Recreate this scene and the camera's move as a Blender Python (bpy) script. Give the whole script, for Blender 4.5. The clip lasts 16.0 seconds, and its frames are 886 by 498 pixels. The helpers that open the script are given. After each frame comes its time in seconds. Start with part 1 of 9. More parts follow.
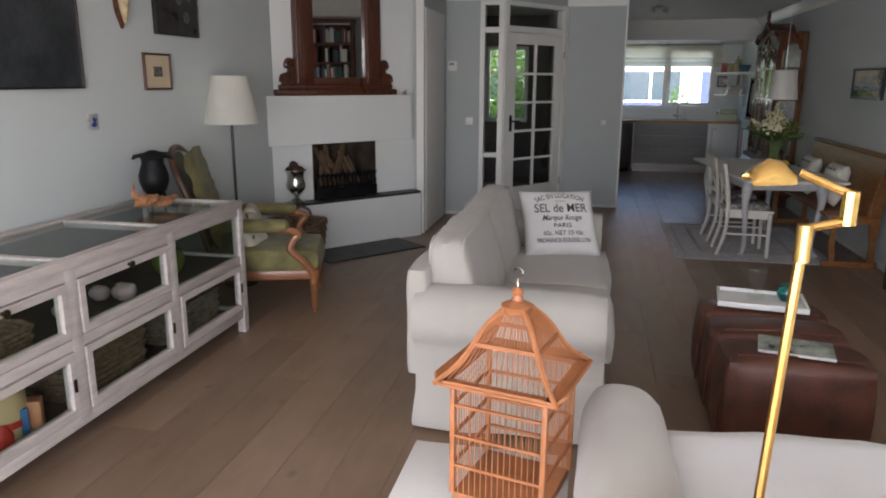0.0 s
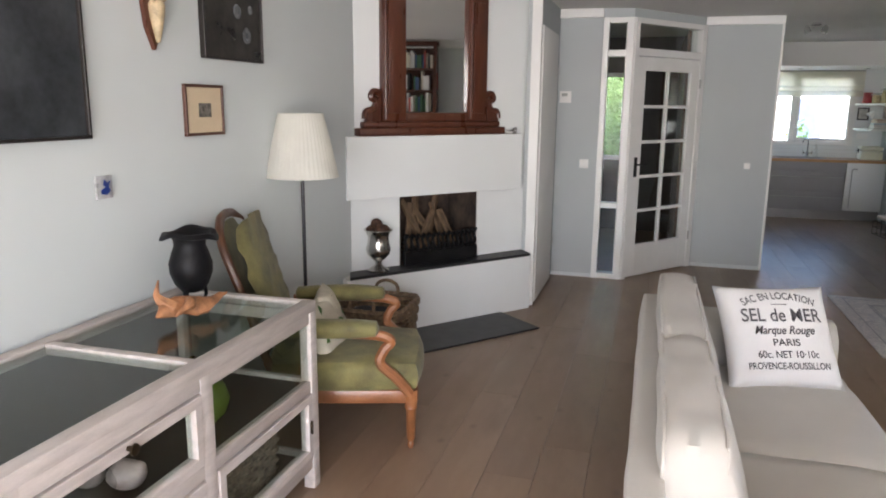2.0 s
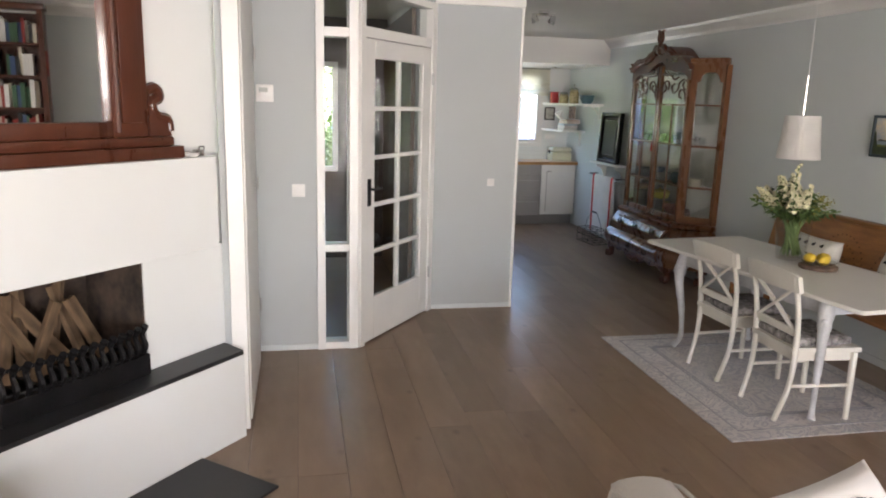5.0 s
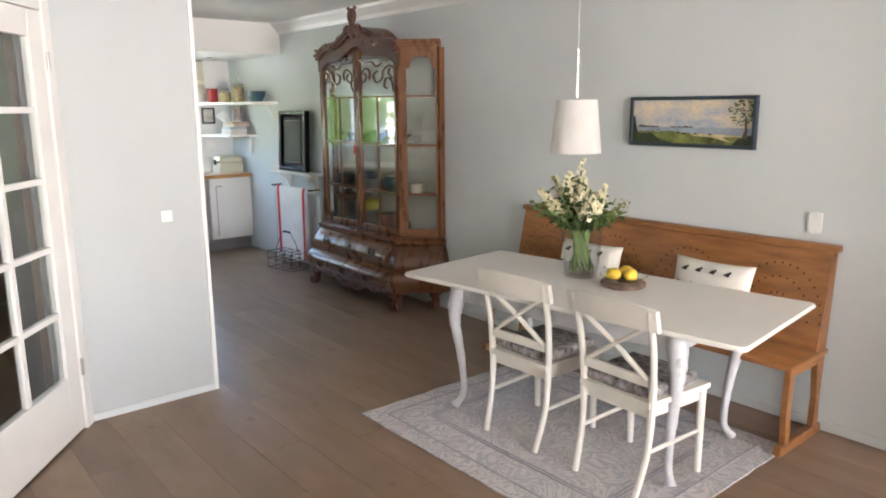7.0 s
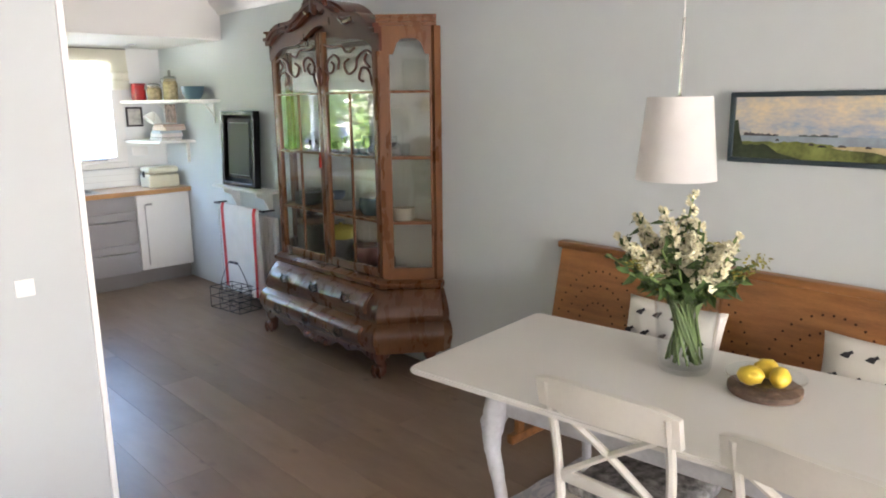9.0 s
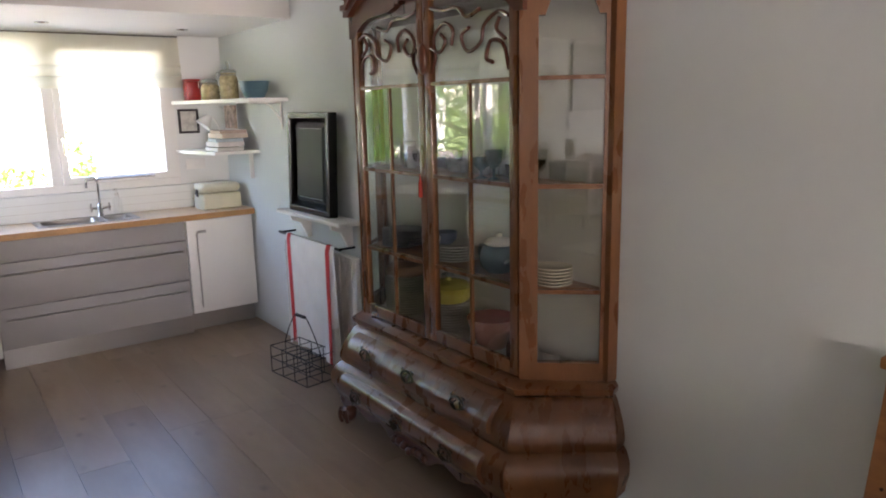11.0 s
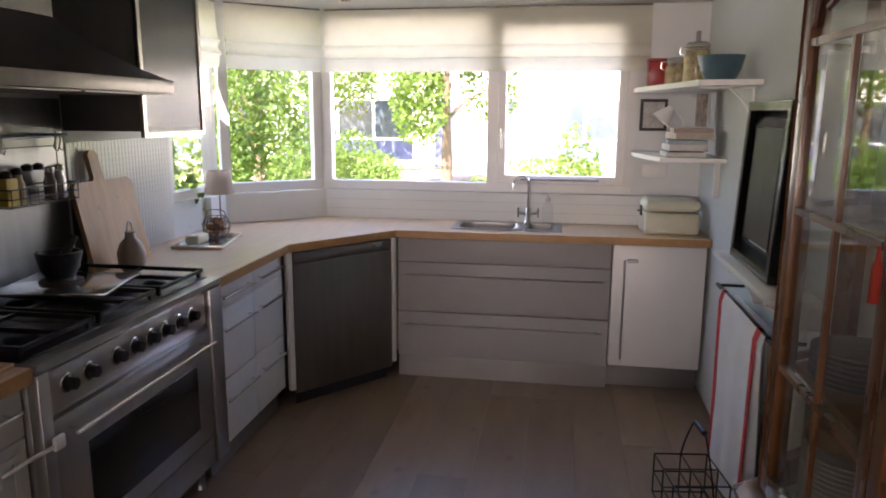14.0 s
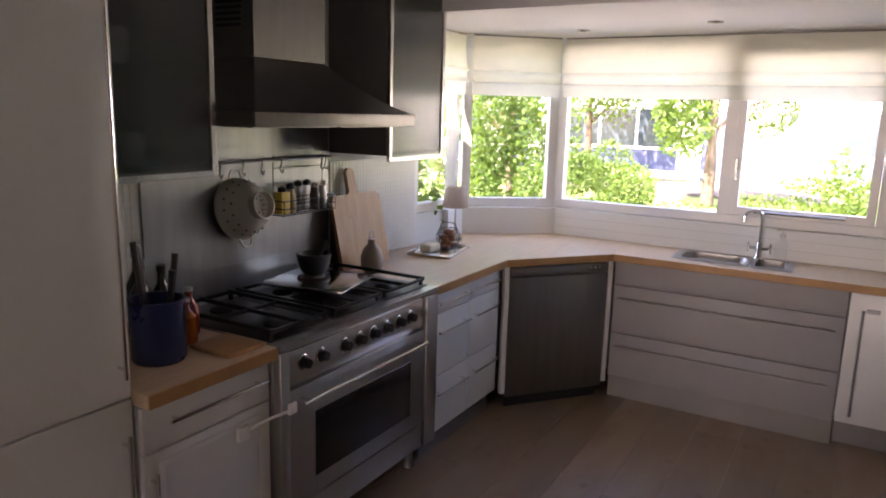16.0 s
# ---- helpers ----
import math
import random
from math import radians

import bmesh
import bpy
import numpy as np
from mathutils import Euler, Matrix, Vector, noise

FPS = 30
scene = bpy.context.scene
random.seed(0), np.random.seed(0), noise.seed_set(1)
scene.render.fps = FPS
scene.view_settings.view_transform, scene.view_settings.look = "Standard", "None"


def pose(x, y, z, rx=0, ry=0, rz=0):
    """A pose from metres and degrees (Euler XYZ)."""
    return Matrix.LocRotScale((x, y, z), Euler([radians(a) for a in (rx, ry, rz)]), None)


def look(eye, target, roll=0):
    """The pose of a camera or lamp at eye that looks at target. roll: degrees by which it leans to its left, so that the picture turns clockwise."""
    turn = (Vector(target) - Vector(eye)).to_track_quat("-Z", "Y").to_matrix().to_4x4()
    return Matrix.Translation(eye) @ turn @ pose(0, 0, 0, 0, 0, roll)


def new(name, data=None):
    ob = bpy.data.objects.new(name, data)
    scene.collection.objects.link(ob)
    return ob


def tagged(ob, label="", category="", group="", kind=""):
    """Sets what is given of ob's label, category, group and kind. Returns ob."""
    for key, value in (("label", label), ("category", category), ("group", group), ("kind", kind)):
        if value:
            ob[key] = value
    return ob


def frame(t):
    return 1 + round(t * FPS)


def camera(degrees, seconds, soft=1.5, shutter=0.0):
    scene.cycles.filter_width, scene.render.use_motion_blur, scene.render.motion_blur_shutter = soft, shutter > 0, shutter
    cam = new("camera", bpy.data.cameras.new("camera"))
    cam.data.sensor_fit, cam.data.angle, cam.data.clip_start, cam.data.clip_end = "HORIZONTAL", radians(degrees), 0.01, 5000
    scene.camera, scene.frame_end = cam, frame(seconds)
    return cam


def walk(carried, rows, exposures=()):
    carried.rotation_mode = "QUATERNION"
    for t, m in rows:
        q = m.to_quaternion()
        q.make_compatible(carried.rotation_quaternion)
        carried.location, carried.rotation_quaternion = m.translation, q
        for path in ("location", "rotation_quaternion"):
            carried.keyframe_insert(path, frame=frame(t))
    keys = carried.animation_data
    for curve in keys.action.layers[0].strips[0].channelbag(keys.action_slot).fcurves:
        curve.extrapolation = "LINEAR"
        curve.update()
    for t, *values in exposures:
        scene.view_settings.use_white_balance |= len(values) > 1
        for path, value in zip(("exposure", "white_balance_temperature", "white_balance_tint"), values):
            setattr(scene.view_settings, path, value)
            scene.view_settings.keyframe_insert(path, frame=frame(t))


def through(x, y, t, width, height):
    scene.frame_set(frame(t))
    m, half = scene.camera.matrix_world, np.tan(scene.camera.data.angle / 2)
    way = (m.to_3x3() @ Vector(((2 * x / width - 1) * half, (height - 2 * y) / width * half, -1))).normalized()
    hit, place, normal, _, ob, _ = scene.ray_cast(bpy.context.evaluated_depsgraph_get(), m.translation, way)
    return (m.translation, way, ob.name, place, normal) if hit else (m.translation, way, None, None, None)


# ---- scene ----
cam = camera(64.0, 16.0, soft=1.9)
PATH = [
    (0, (0.783, -0.127, 1.594), (0.39, 1.779, 1.129), 0.3),
    (0.5, (0.622, 0.231, 1.586), (0.186, 2.127, 1.123), 0.3),
    (1, (0.358, 0.599, 1.612), (-0.136, 2.488, 1.176), 0.5),
    (1.5, (0.162, 0.913, 1.665), (-0.366, 2.797, 1.253), 0.8),
    (2, (0.005, 1.267, 1.679), (-0.548, 3.147, 1.276), 0.6),
    (2.5, (-0.18, 1.636, 1.696), (-0.654, 3.535, 1.289), 0.9),
    (3, (-0.363, 2.035, 1.721), (-0.677, 3.968, 1.318), 0.4),
    (3.5, (-0.501, 2.452, 1.68), (-0.63, 4.408, 1.283), 0.1),
    (5.8, (-0.638, 4.144, 1.758), (0.089, 5.962, 1.348), 0.5),
    (6, (-0.626, 4.364, 1.755), (0.199, 6.14, 1.353), -0.2),
    (6.5, (-0.596, 4.813, 1.707), (0.488, 6.447, 1.314), -0.0),
    (7, (-0.407, 5.14, 1.665), (0.852, 6.645, 1.273), -0.4),
    (7.5, (-0.225, 5.467, 1.64), (1.115, 6.9, 1.255), -0.4),
    (8, (-0.019, 5.784, 1.695), (1.326, 7.208, 1.287), -0.6),
    (8.2, (0.049, 5.92, 1.709), (1.397, 7.339, 1.297), -0.6),
    (10.3, (0.937, 7.278, 1.658), (2.233, 8.75, 1.267), -1.3),
    (10.5, (1.036, 7.447, 1.666), (2.303, 8.943, 1.269), -1.4),
    (11, (1.254, 7.86, 1.669), (2.412, 9.441, 1.27), -1.3),
    (11.5, (1.401, 8.238, 1.666), (2.438, 9.902, 1.269), -1.1),
    (12, (1.568, 8.514, 1.642), (2.458, 10.262, 1.252), -0.8),
    (12.5, (1.824, 8.74, 1.612), (2.491, 10.586, 1.229), -0.4),
    (13, (2.043, 8.935, 1.599), (2.456, 10.854, 1.218), -0.3),
    (13.5, (2.259, 9.086, 1.595), (2.361, 11.047, 1.217), -0.0),
    (14, (2.473, 9.13, 1.591), (2.157, 11.069, 1.214), 0.3),
    (14.5, (2.647, 9.07, 1.594), (1.988, 10.92, 1.214), 1.1),
    (15, (2.744, 9.02, 1.643), (1.877, 10.779, 1.254), 1.4),
    (15.5, (2.764, 9.013, 1.685), (1.809, 10.727, 1.297), 1.4),
    (16, (2.753, 9.001, 1.729), (1.766, 10.698, 1.348), 1.6),
]
LIGHT = [(0.0, 2.3, 6200, 15), (0.7, 2.75, 6250, 15), (1.5, 3.15, 6300, 15), (2.5, 3.3, 6350, 16), (3.5, 3.4, 6400, 16), (6.0, 4.3, 6800, 18), (7.0, 4.75, 6550, 17), (8.2, 4.9, 6450, 16), (10.5, 4.5, 6900, 24), (11.5, 4.1, 7000, 27), (13.0, 3.7, 7200, 30), (14.0, 3.5, 7300, 32), (16.0, 3.6, 7500, 36)]
walk(cam, [(t, look(eye, target, roll)) for t, eye, target, roll in PATH], LIGHT)

# ---------- world, sun, sky light ----------
world = bpy.data.worlds.new("sky")
scene.world = world
world.use_nodes = True
wn = world.node_tree.nodes
sky = wn.new("ShaderNodeTexSky")
sky.sky_type, sky.sun_disc = "NISHITA", False
sky.sun_elevation, sky.sun_rotation = radians(52), radians(200)
world.node_tree.links.new(sky.outputs[0], wn["Background"].inputs[0])
wn["Background"].inputs[1].default_value = 0.15
sun = new("sun", bpy.data.lights.new("sun", "SUN"))
sun.data.energy, sun.data.angle, sun.data.color = 4.5, radians(0.6), (1.0, 0.95, 0.86)
sun.matrix_basis = look((-5, -14, 18.5), (0, 0, 0))


# ---------- helpers for meshes ----------
def box(bm, x0, y0, z0, x1, y1, z1, bev=0.0, seg=2, m=None):
    vs = [bm.verts.new((x, y, z)) for x in (x0, x1) for y in (y0, y1) for z in (z0, z1)]
    fs = [bm.faces.new([vs[i] for i in q]) for q in ((0, 1, 3, 2), (4, 6, 7, 5), (0, 4, 5, 1), (2, 3, 7, 6), (0, 2, 6, 4), (1, 5, 7, 3))]
    geom = vs
    if bev:
        es = list({e for f in fs for e in f.edges})
        made = bmesh.ops.bevel(bm, geom=es, offset=bev, segments=seg, affect="EDGES", profile=0.5)
        geom = list({v for f in made["faces"] for v in f.verts} | {v for v in vs if v.is_valid})
    if m is not None:
        bmesh.ops.transform(bm, matrix=m, verts=geom)
    return geom


def hoop(bm, x0, x1, y0, z0, y1, z1, f):
    """A jointed frame in the y, z plane, f wide, with eased inner edges."""
    loops = []
    for x, e in ((x0, 0), (x1 - 0.003, 0), (x1, 0.003), (x1, f - 0.003), (x1 - 0.004, f), (x0, f)):
        loops.append([bm.verts.new((x, y, z)) for y, z in ((y0 + e, z0 + e), (y1 - e, z0 + e), (y1 - e, z1 - e), (y0 + e, z1 - e))])
    for a, c in zip(loops, loops[1:] + loops[:1]):
        for k in range(4):
            bm.faces.new((a[k], a[(k + 1) % 4], c[(k + 1) % 4], c[k]))


def lathe(bm, profile, at=(0, 0, 0), seg=20, m=None):
    """Profile rows of (radius, height), turned round a standing axis."""
    rings, out = [], []
    for r, h in profile:
        if r < 1e-5:
            rings.append([bm.verts.new((at[0], at[1], at[2] + h))])
        else:
            rings.append([bm.verts.new((at[0] + r * math.cos(a), at[1] + r * math.sin(a), at[2] + h)) for a in [2 * math.pi * k / seg for k in range(seg)]])
        out += rings[-1]
    for a, b in zip(rings, rings[1:]):
        for k in range(seg):
            q = [a[k % len(a)], a[(k + 1) % len(a)], b[(k + 1) % len(b)], b[k % len(b)]]
            q = list(dict.fromkeys(q))
            if len(q) > 2:
                bm.faces.new(q)
    for ring, flip in ((rings[0], True), (rings[-1], False)):
        if len(ring) > 2:
            bm.faces.new(ring[::-1] if flip else ring)
    if m is not None:
        bmesh.ops.transform(bm, matrix=m, verts=out)
    return out


def tube(bm, pts, r, seg=8, flat=1.0):
    """A round bar along points; r may be a list."""
    pts = [Vector(p) for p in pts]
    rs = r if isinstance(r, (list, tuple)) else [r] * len(pts)
    rings, side = [], None
    for k, p in enumerate(pts):
        t = (pts[min(k + 1, len(pts) - 1)] - pts[max(k - 1, 0)]).normalized()
        if side is None:
            side = t.orthogonal().normalized()
        side = (side - t * side.dot(t)).normalized()
        other = t.cross(side)
        rings.append([bm.verts.new(p + rs[k] * (math.cos(a) * side + flat * math.sin(a) * other)) for a in [2 * math.pi * j / seg for j in range(seg)]])
    for a, b in zip(rings, rings[1:]):
        for k in range(seg):
            bm.faces.new((a[k], a[(k + 1) % seg], b[(k + 1) % seg], b[k]))
    bm.faces.new(rings[0][::-1]), bm.faces.new(rings[-1])
    return [v for ring in rings for v in ring]


def curve_pts(ctrl, n=16):
    """A smooth line through control points (Catmull-Rom)."""
    c = [Vector(p) for p in ctrl]
    c = [2 * c[0] - c[1]] + c + [2 * c[-1] - c[-2]]
    out = []
    for i in range(1, len(c) - 2):
        for k in range(n):
            t = k / n
            out.append(0.5 * (2 * c[i] + (c[i + 1] - c[i - 1]) * t + (2 * c[i - 1] - 5 * c[i] + 4 * c[i + 1] - c[i + 2]) * t * t + (3 * c[i] - c[i - 1] - 3 * c[i + 1] + c[i + 2]) * t ** 3))
    return out + [c[-2]]


def prism(bm, poly, z0, z1, m=None):
    """A flat outline in x, y raised from z0 to z1."""
    a = [bm.verts.new((x, y, z0)) for x, y in poly]
    b = [bm.verts.new((x, y, z1)) for x, y in poly]
    bm.faces.new(a[::-1]), bm.faces.new(b)
    for k in range(len(poly)):
        j = (k + 1) % len(poly)
        bm.faces.new((a[k], a[j], b[j], b[k]))
    if m is not None:
        bmesh.ops.transform(bm, matrix=m, verts=a + b)
    return a + b


def cushion(bm, w, h, d, n=14, sag=0.06, m=None, seed=0, wobble=0.01):
    """A stuffed cushion in the x, z plane, d thick."""
    sheets = []
    for s in (-1, 1):
        grid = []
        for i in range(n + 1):
            row = []
            for j in range(n + 1):
                u, v = 2 * i / n - 1, 2 * j / n - 1
                puff = ((1 - u ** 4) * (1 - v ** 4)) ** 0.5
                pin = 1 - sag * (1 - abs(u) ** 2) * abs(v) ** 3 * 1.0
                pin2 = 1 - sag * (1 - abs(v) ** 2) * abs(u) ** 3
                wob = wobble * noise.noise((u * 2.2 + seed, v * 2.2, s * 3))
                row.append(bm.verts.new((w / 2 * u * pin2, s * (d / 2 * puff + (wob if puff > 0.05 else 0)), h / 2 * v * pin)))
            grid.append(row)
        for i in range(n):
            for j in range(n):
                q = (grid[i][j], grid[i + 1][j], grid[i + 1][j + 1], grid[i][j + 1])
                bm.faces.new(q if s < 0 else q[::-1])
        sheets.append([v for row in grid for v in row])
    vs = sheets[0] + sheets[1]
    bmesh.ops.remove_doubles(bm, verts=vs, dist=0.0005)
    vs = [v for v in vs if v.is_valid]
    if m is not None:
        bmesh.ops.transform(bm, matrix=m, verts=vs)
    return vs


def soft(bm, x0, y0, z0, x1, y1, z1, r, seg=4, puff=0.0, wob=0.006, seed=0, cuts=5):
    """An upholstered block with rounded edges, a little swollen and uneven."""
    b = bmesh.new()
    box(b, x0, y0, z0, x1, y1, z1)
    bmesh.ops.subdivide_edges(b, edges=b.edges[:], cuts=cuts, use_grid_fill=True)
    c = Vector(((x0 + x1) / 2, (y0 + y1) / 2, (z0 + z1) / 2))
    half = Vector(((x1 - x0) / 2, (y1 - y0) / 2, (z1 - z0) / 2))
    r = min(r, *half)
    for v in b.verts:
        d = v.co - c
        core = Vector([max(-half[k] + r, min(half[k] - r, d[k])) for k in range(3)])
        out = d - core
        if out.length > 1e-6:
            d = core + out.normalized() * min(r, out.length) if out.length > r else core + out
            n = out.normalized()
            f = 1.0
            for k in range(3):
                if abs(n[k]) < 0.5:
                    f *= 1 - (core[k] / max(half[k], 1e-6)) ** 2
            d += n * puff * f + n * wob * noise.noise(v.co * 5 + Vector((seed, 0, 0)))
        v.co = c + d
    mesh = bpy.data.meshes.new("tmp")
    b.to_mesh(mesh)
    b.free()
    bm.from_mesh(mesh)
    bpy.data.meshes.remove(mesh)


def part(name, bm, material, parent=None, label="", smooth=False, angle=40):
    bmesh.ops.recalc_face_normals(bm, faces=bm.faces[:])
    mesh = bpy.data.meshes.new(name)
    if smooth:
        lim = radians(angle)
        for f in bm.faces:
            f.smooth = True
        for e in bm.edges:
            e.smooth = len(e.link_faces) == 2 and e.calc_face_angle(0) < lim
    bm.to_mesh(mesh)
    bm.free()
    mesh.materials.append(material)
    ob = new(name, mesh)
    ob.parent = parent
    if label:
        tagged(ob, label)
    return ob


def bx(name, material, parent, x0, y0, z0, x1, y1, z1, bev=0.0, label="", m=None):
    bm = bmesh.new()
    box(bm, x0, y0, z0, x1, y1, z1, bev, 2, m)
    return part(name, bm, material, parent, label, smooth=bev > 0)


def thing(name, label, category, m=None, group="", kind=""):
    ob = new(name)
    ob.empty_display_size = 0.1
    ob.matrix_basis = m if m is not None else Matrix()
    return tagged(ob, label, category, group, kind)


def solid(name, bm, material, label, category, m=None, group="", kind="", smooth=False, angle=40):
    ob = part(name, bm, material, None, "", smooth, angle)
    if m is not None:
        ob.matrix_basis = m
    return tagged(ob, label, category, group, kind)


def structure(name, bm, material, label, category="wall", smooth=False):
    return solid(name, bm, material, label, category, kind="structure", smooth=smooth)


# ---------- materials ----------
def mat(name, col, rough=0.5, metal=0.0, var=0.12, scale=6.0, bump=0.1, bscale=80.0, coat=0.0, sheen=0.0, rvar=0.1, stretch=(1, 1, 1), spec=0.5, tone=None):
    ma = bpy.data.materials.new(name)
    ma.use_nodes = True
    nt = ma.node_tree
    n, l = nt.nodes, nt.links
    p = n["Principled BSDF"]
    p.inputs["Metallic"].default_value, p.inputs["Coat Weight"].default_value, p.inputs["Sheen Weight"].default_value = metal, coat, sheen
    p.inputs["Specular IOR Level"].default_value = spec
    tc, mp = n.new("ShaderNodeTexCoord"), n.new("ShaderNodeMapping")
    mp.inputs["Scale"].default_value = stretch
    l.new(tc.outputs["Object"], mp.inputs[0])
    big, fine = n.new("ShaderNodeTexNoise"), n.new("ShaderNodeTexNoise")
    big.inputs["Scale"].default_value, big.inputs["Detail"].default_value = scale, 4
    fine.inputs["Scale"].default_value, fine.inputs["Detail"].default_value = bscale, 3
    for t in (big, fine):
        l.new(mp.outputs[0], t.inputs["Vector"])
    mix = n.new("ShaderNodeMix")
    mix.data_type = "RGBA"
    dark = tone or [c * (1 - 2 * var) for c in col]
    mix.inputs[6].default_value, mix.inputs[7].default_value = (*dark, 1), (*[min(1, c * (1 + var)) for c in col], 1)
    add = n.new("ShaderNodeMath")
    add.operation = "MULTIPLY_ADD"
    l.new(fine.outputs[0], add.inputs[0])
    add.inputs[1].default_value = 0.35
    l.new(big.outputs[0], add.inputs[2])
    sub = n.new("ShaderNodeMapRange")
    sub.inputs[1].default_value, sub.inputs[2].default_value = 0.4, 0.95
    l.new(add.outputs[0], sub.inputs[0])
    l.new(sub.outputs[0], mix.inputs[0])
    l.new(mix.outputs[2], p.inputs["Base Color"])
    rr = n.new("ShaderNodeMapRange")
    rr.inputs[3].default_value, rr.inputs[4].default_value = max(0.02, rough - rvar), min(1, rough + rvar)
    l.new(big.outputs[0], rr.inputs[0])
    l.new(rr.outputs[0], p.inputs["Roughness"])
    if bump:
        bu = n.new("ShaderNodeBump")
        bu.inputs["Strength"].default_value, bu.inputs["Distance"].default_value = bump, 0.004
        l.new(fine.outputs[0], bu.inputs["Height"])
        l.new(bu.outputs[0], p.inputs["Normal"])
    return ma


def glass_mat(name, tint=(1, 1, 1), rough=0.0, ior=1.45):
    ma = bpy.data.materials.new(name)
    ma.use_nodes = True
    p = ma.node_tree.nodes["Principled BSDF"]
    p.inputs["Base Color"].default_value = (*tint, 1)
    p.inputs["Transmission Weight"].default_value, p.inputs["Roughness"].default_value, p.inputs["IOR"].default_value = 1.0, rough, ior
    return ma


def thin_glass(name, tint=(0.96, 0.98, 0.97), gloss=0.08):
    """Window glass: mostly clear, with a mirror-like film."""
    ma = bpy.data.materials.new(name)
    ma.use_nodes = True
    n, l = ma.node_tree.nodes, ma.node_tree.links
    n.remove(n["Principled BSDF"])
    tr, gl, mx, fr = n.new("ShaderNodeBsdfTransparent"), n.new("ShaderNodeBsdfGlossy"), n.new("ShaderNodeMixShader"), n.new("ShaderNodeLayerWeight")
    tr.inputs[0].default_value = (*tint, 1)
    gl.inputs["Roughness"].default_value = 0.01
    fr.inputs[0].default_value = 0.5
    pw, ad = n.new("ShaderNodeMath"), n.new("ShaderNodeMath")
    pw.operation, pw.inputs[1].default_value = "POWER", 4.0
    ad.operation, ad.inputs[1].default_value, ad.inputs[2].default_value = "MULTIPLY_ADD", 0.55, gloss * 0.25 + 0.004
    l.new(fr.outputs["Facing"], pw.inputs[0])
    l.new(pw.outputs[0], ad.inputs[0])
    l.new(ad.outputs[0], mx.inputs[0])
    l.new(tr.outputs[0], mx.inputs[1]), l.new(gl.outputs[0], mx.inputs[2])
    l.new(mx.outputs[0], n["Material Output"].inputs[0])
    return ma


def per_piece(ma, amount=0.35):
    """Tone differs from piece to piece."""
    n, l = ma.node_tree.nodes, ma.node_tree.links
    p = n["Principled BSDF"]
    src = p.inputs["Base Color"].links[0].from_socket
    info, hsv, mr = n.new("ShaderNodeObjectInfo"), n.new("ShaderNodeHueSaturation"), n.new("ShaderNodeMapRange")
    mr.inputs[3].default_value, mr.inputs[4].default_value = 1 - amount, 1 + amount
    l.new(info.outputs["Random"], mr.inputs[0])
    l.new(mr.outputs[0], hsv.inputs["Value"])
    l.new(src, hsv.inputs["Color"])
    l.new(hsv.outputs[0], p.inputs["Base Color"])
    return ma


def cloth_glow(name, col, through=0.5):
    """Thin cloth that lets light through."""
    ma = mat(name, col, 0.9, 0, 0.05, 9, 0.25, 260)
    n, l = ma.node_tree.nodes, ma.node_tree.links
    tl, mx = n.new("ShaderNodeBsdfTranslucent"), n.new("ShaderNodeMixShader")
    tl.inputs[0].default_value = (*col, 1)
    mx.inputs[0].default_value = through
    l.new(n["Principled BSDF"].outputs[0], mx.inputs[1]), l.new(tl.outputs[0], mx.inputs[2])
    l.new(mx.outputs[0], n["Material Output"].inputs[0])
    return ma


WALL = mat("wall_paint", (0.60, 0.635, 0.63), 0.75, 0, 0.02, 1.5, 0.12, 220)
WALLW = mat("wall_white", (0.74, 0.755, 0.74), 0.75, 0, 0.02, 1.5, 0.12, 220)
# light grey paint, set darker than wall_paint to offset strong window light
HALLP_DIM = mat("hall_paint_dimmed", (0.450, 0.478, 0.480), 0.75, 0, 0.02, 1.5, 0.12, 220)
CEIL = mat("ceiling_paint", (0.74, 0.73, 0.70), 0.85, 0, 0.03, 1.2, 0.15, 120)
TRIM = mat("trim_white", (0.78, 0.77, 0.74), 0.35, 0, 0.03, 3, 0.03, 60)


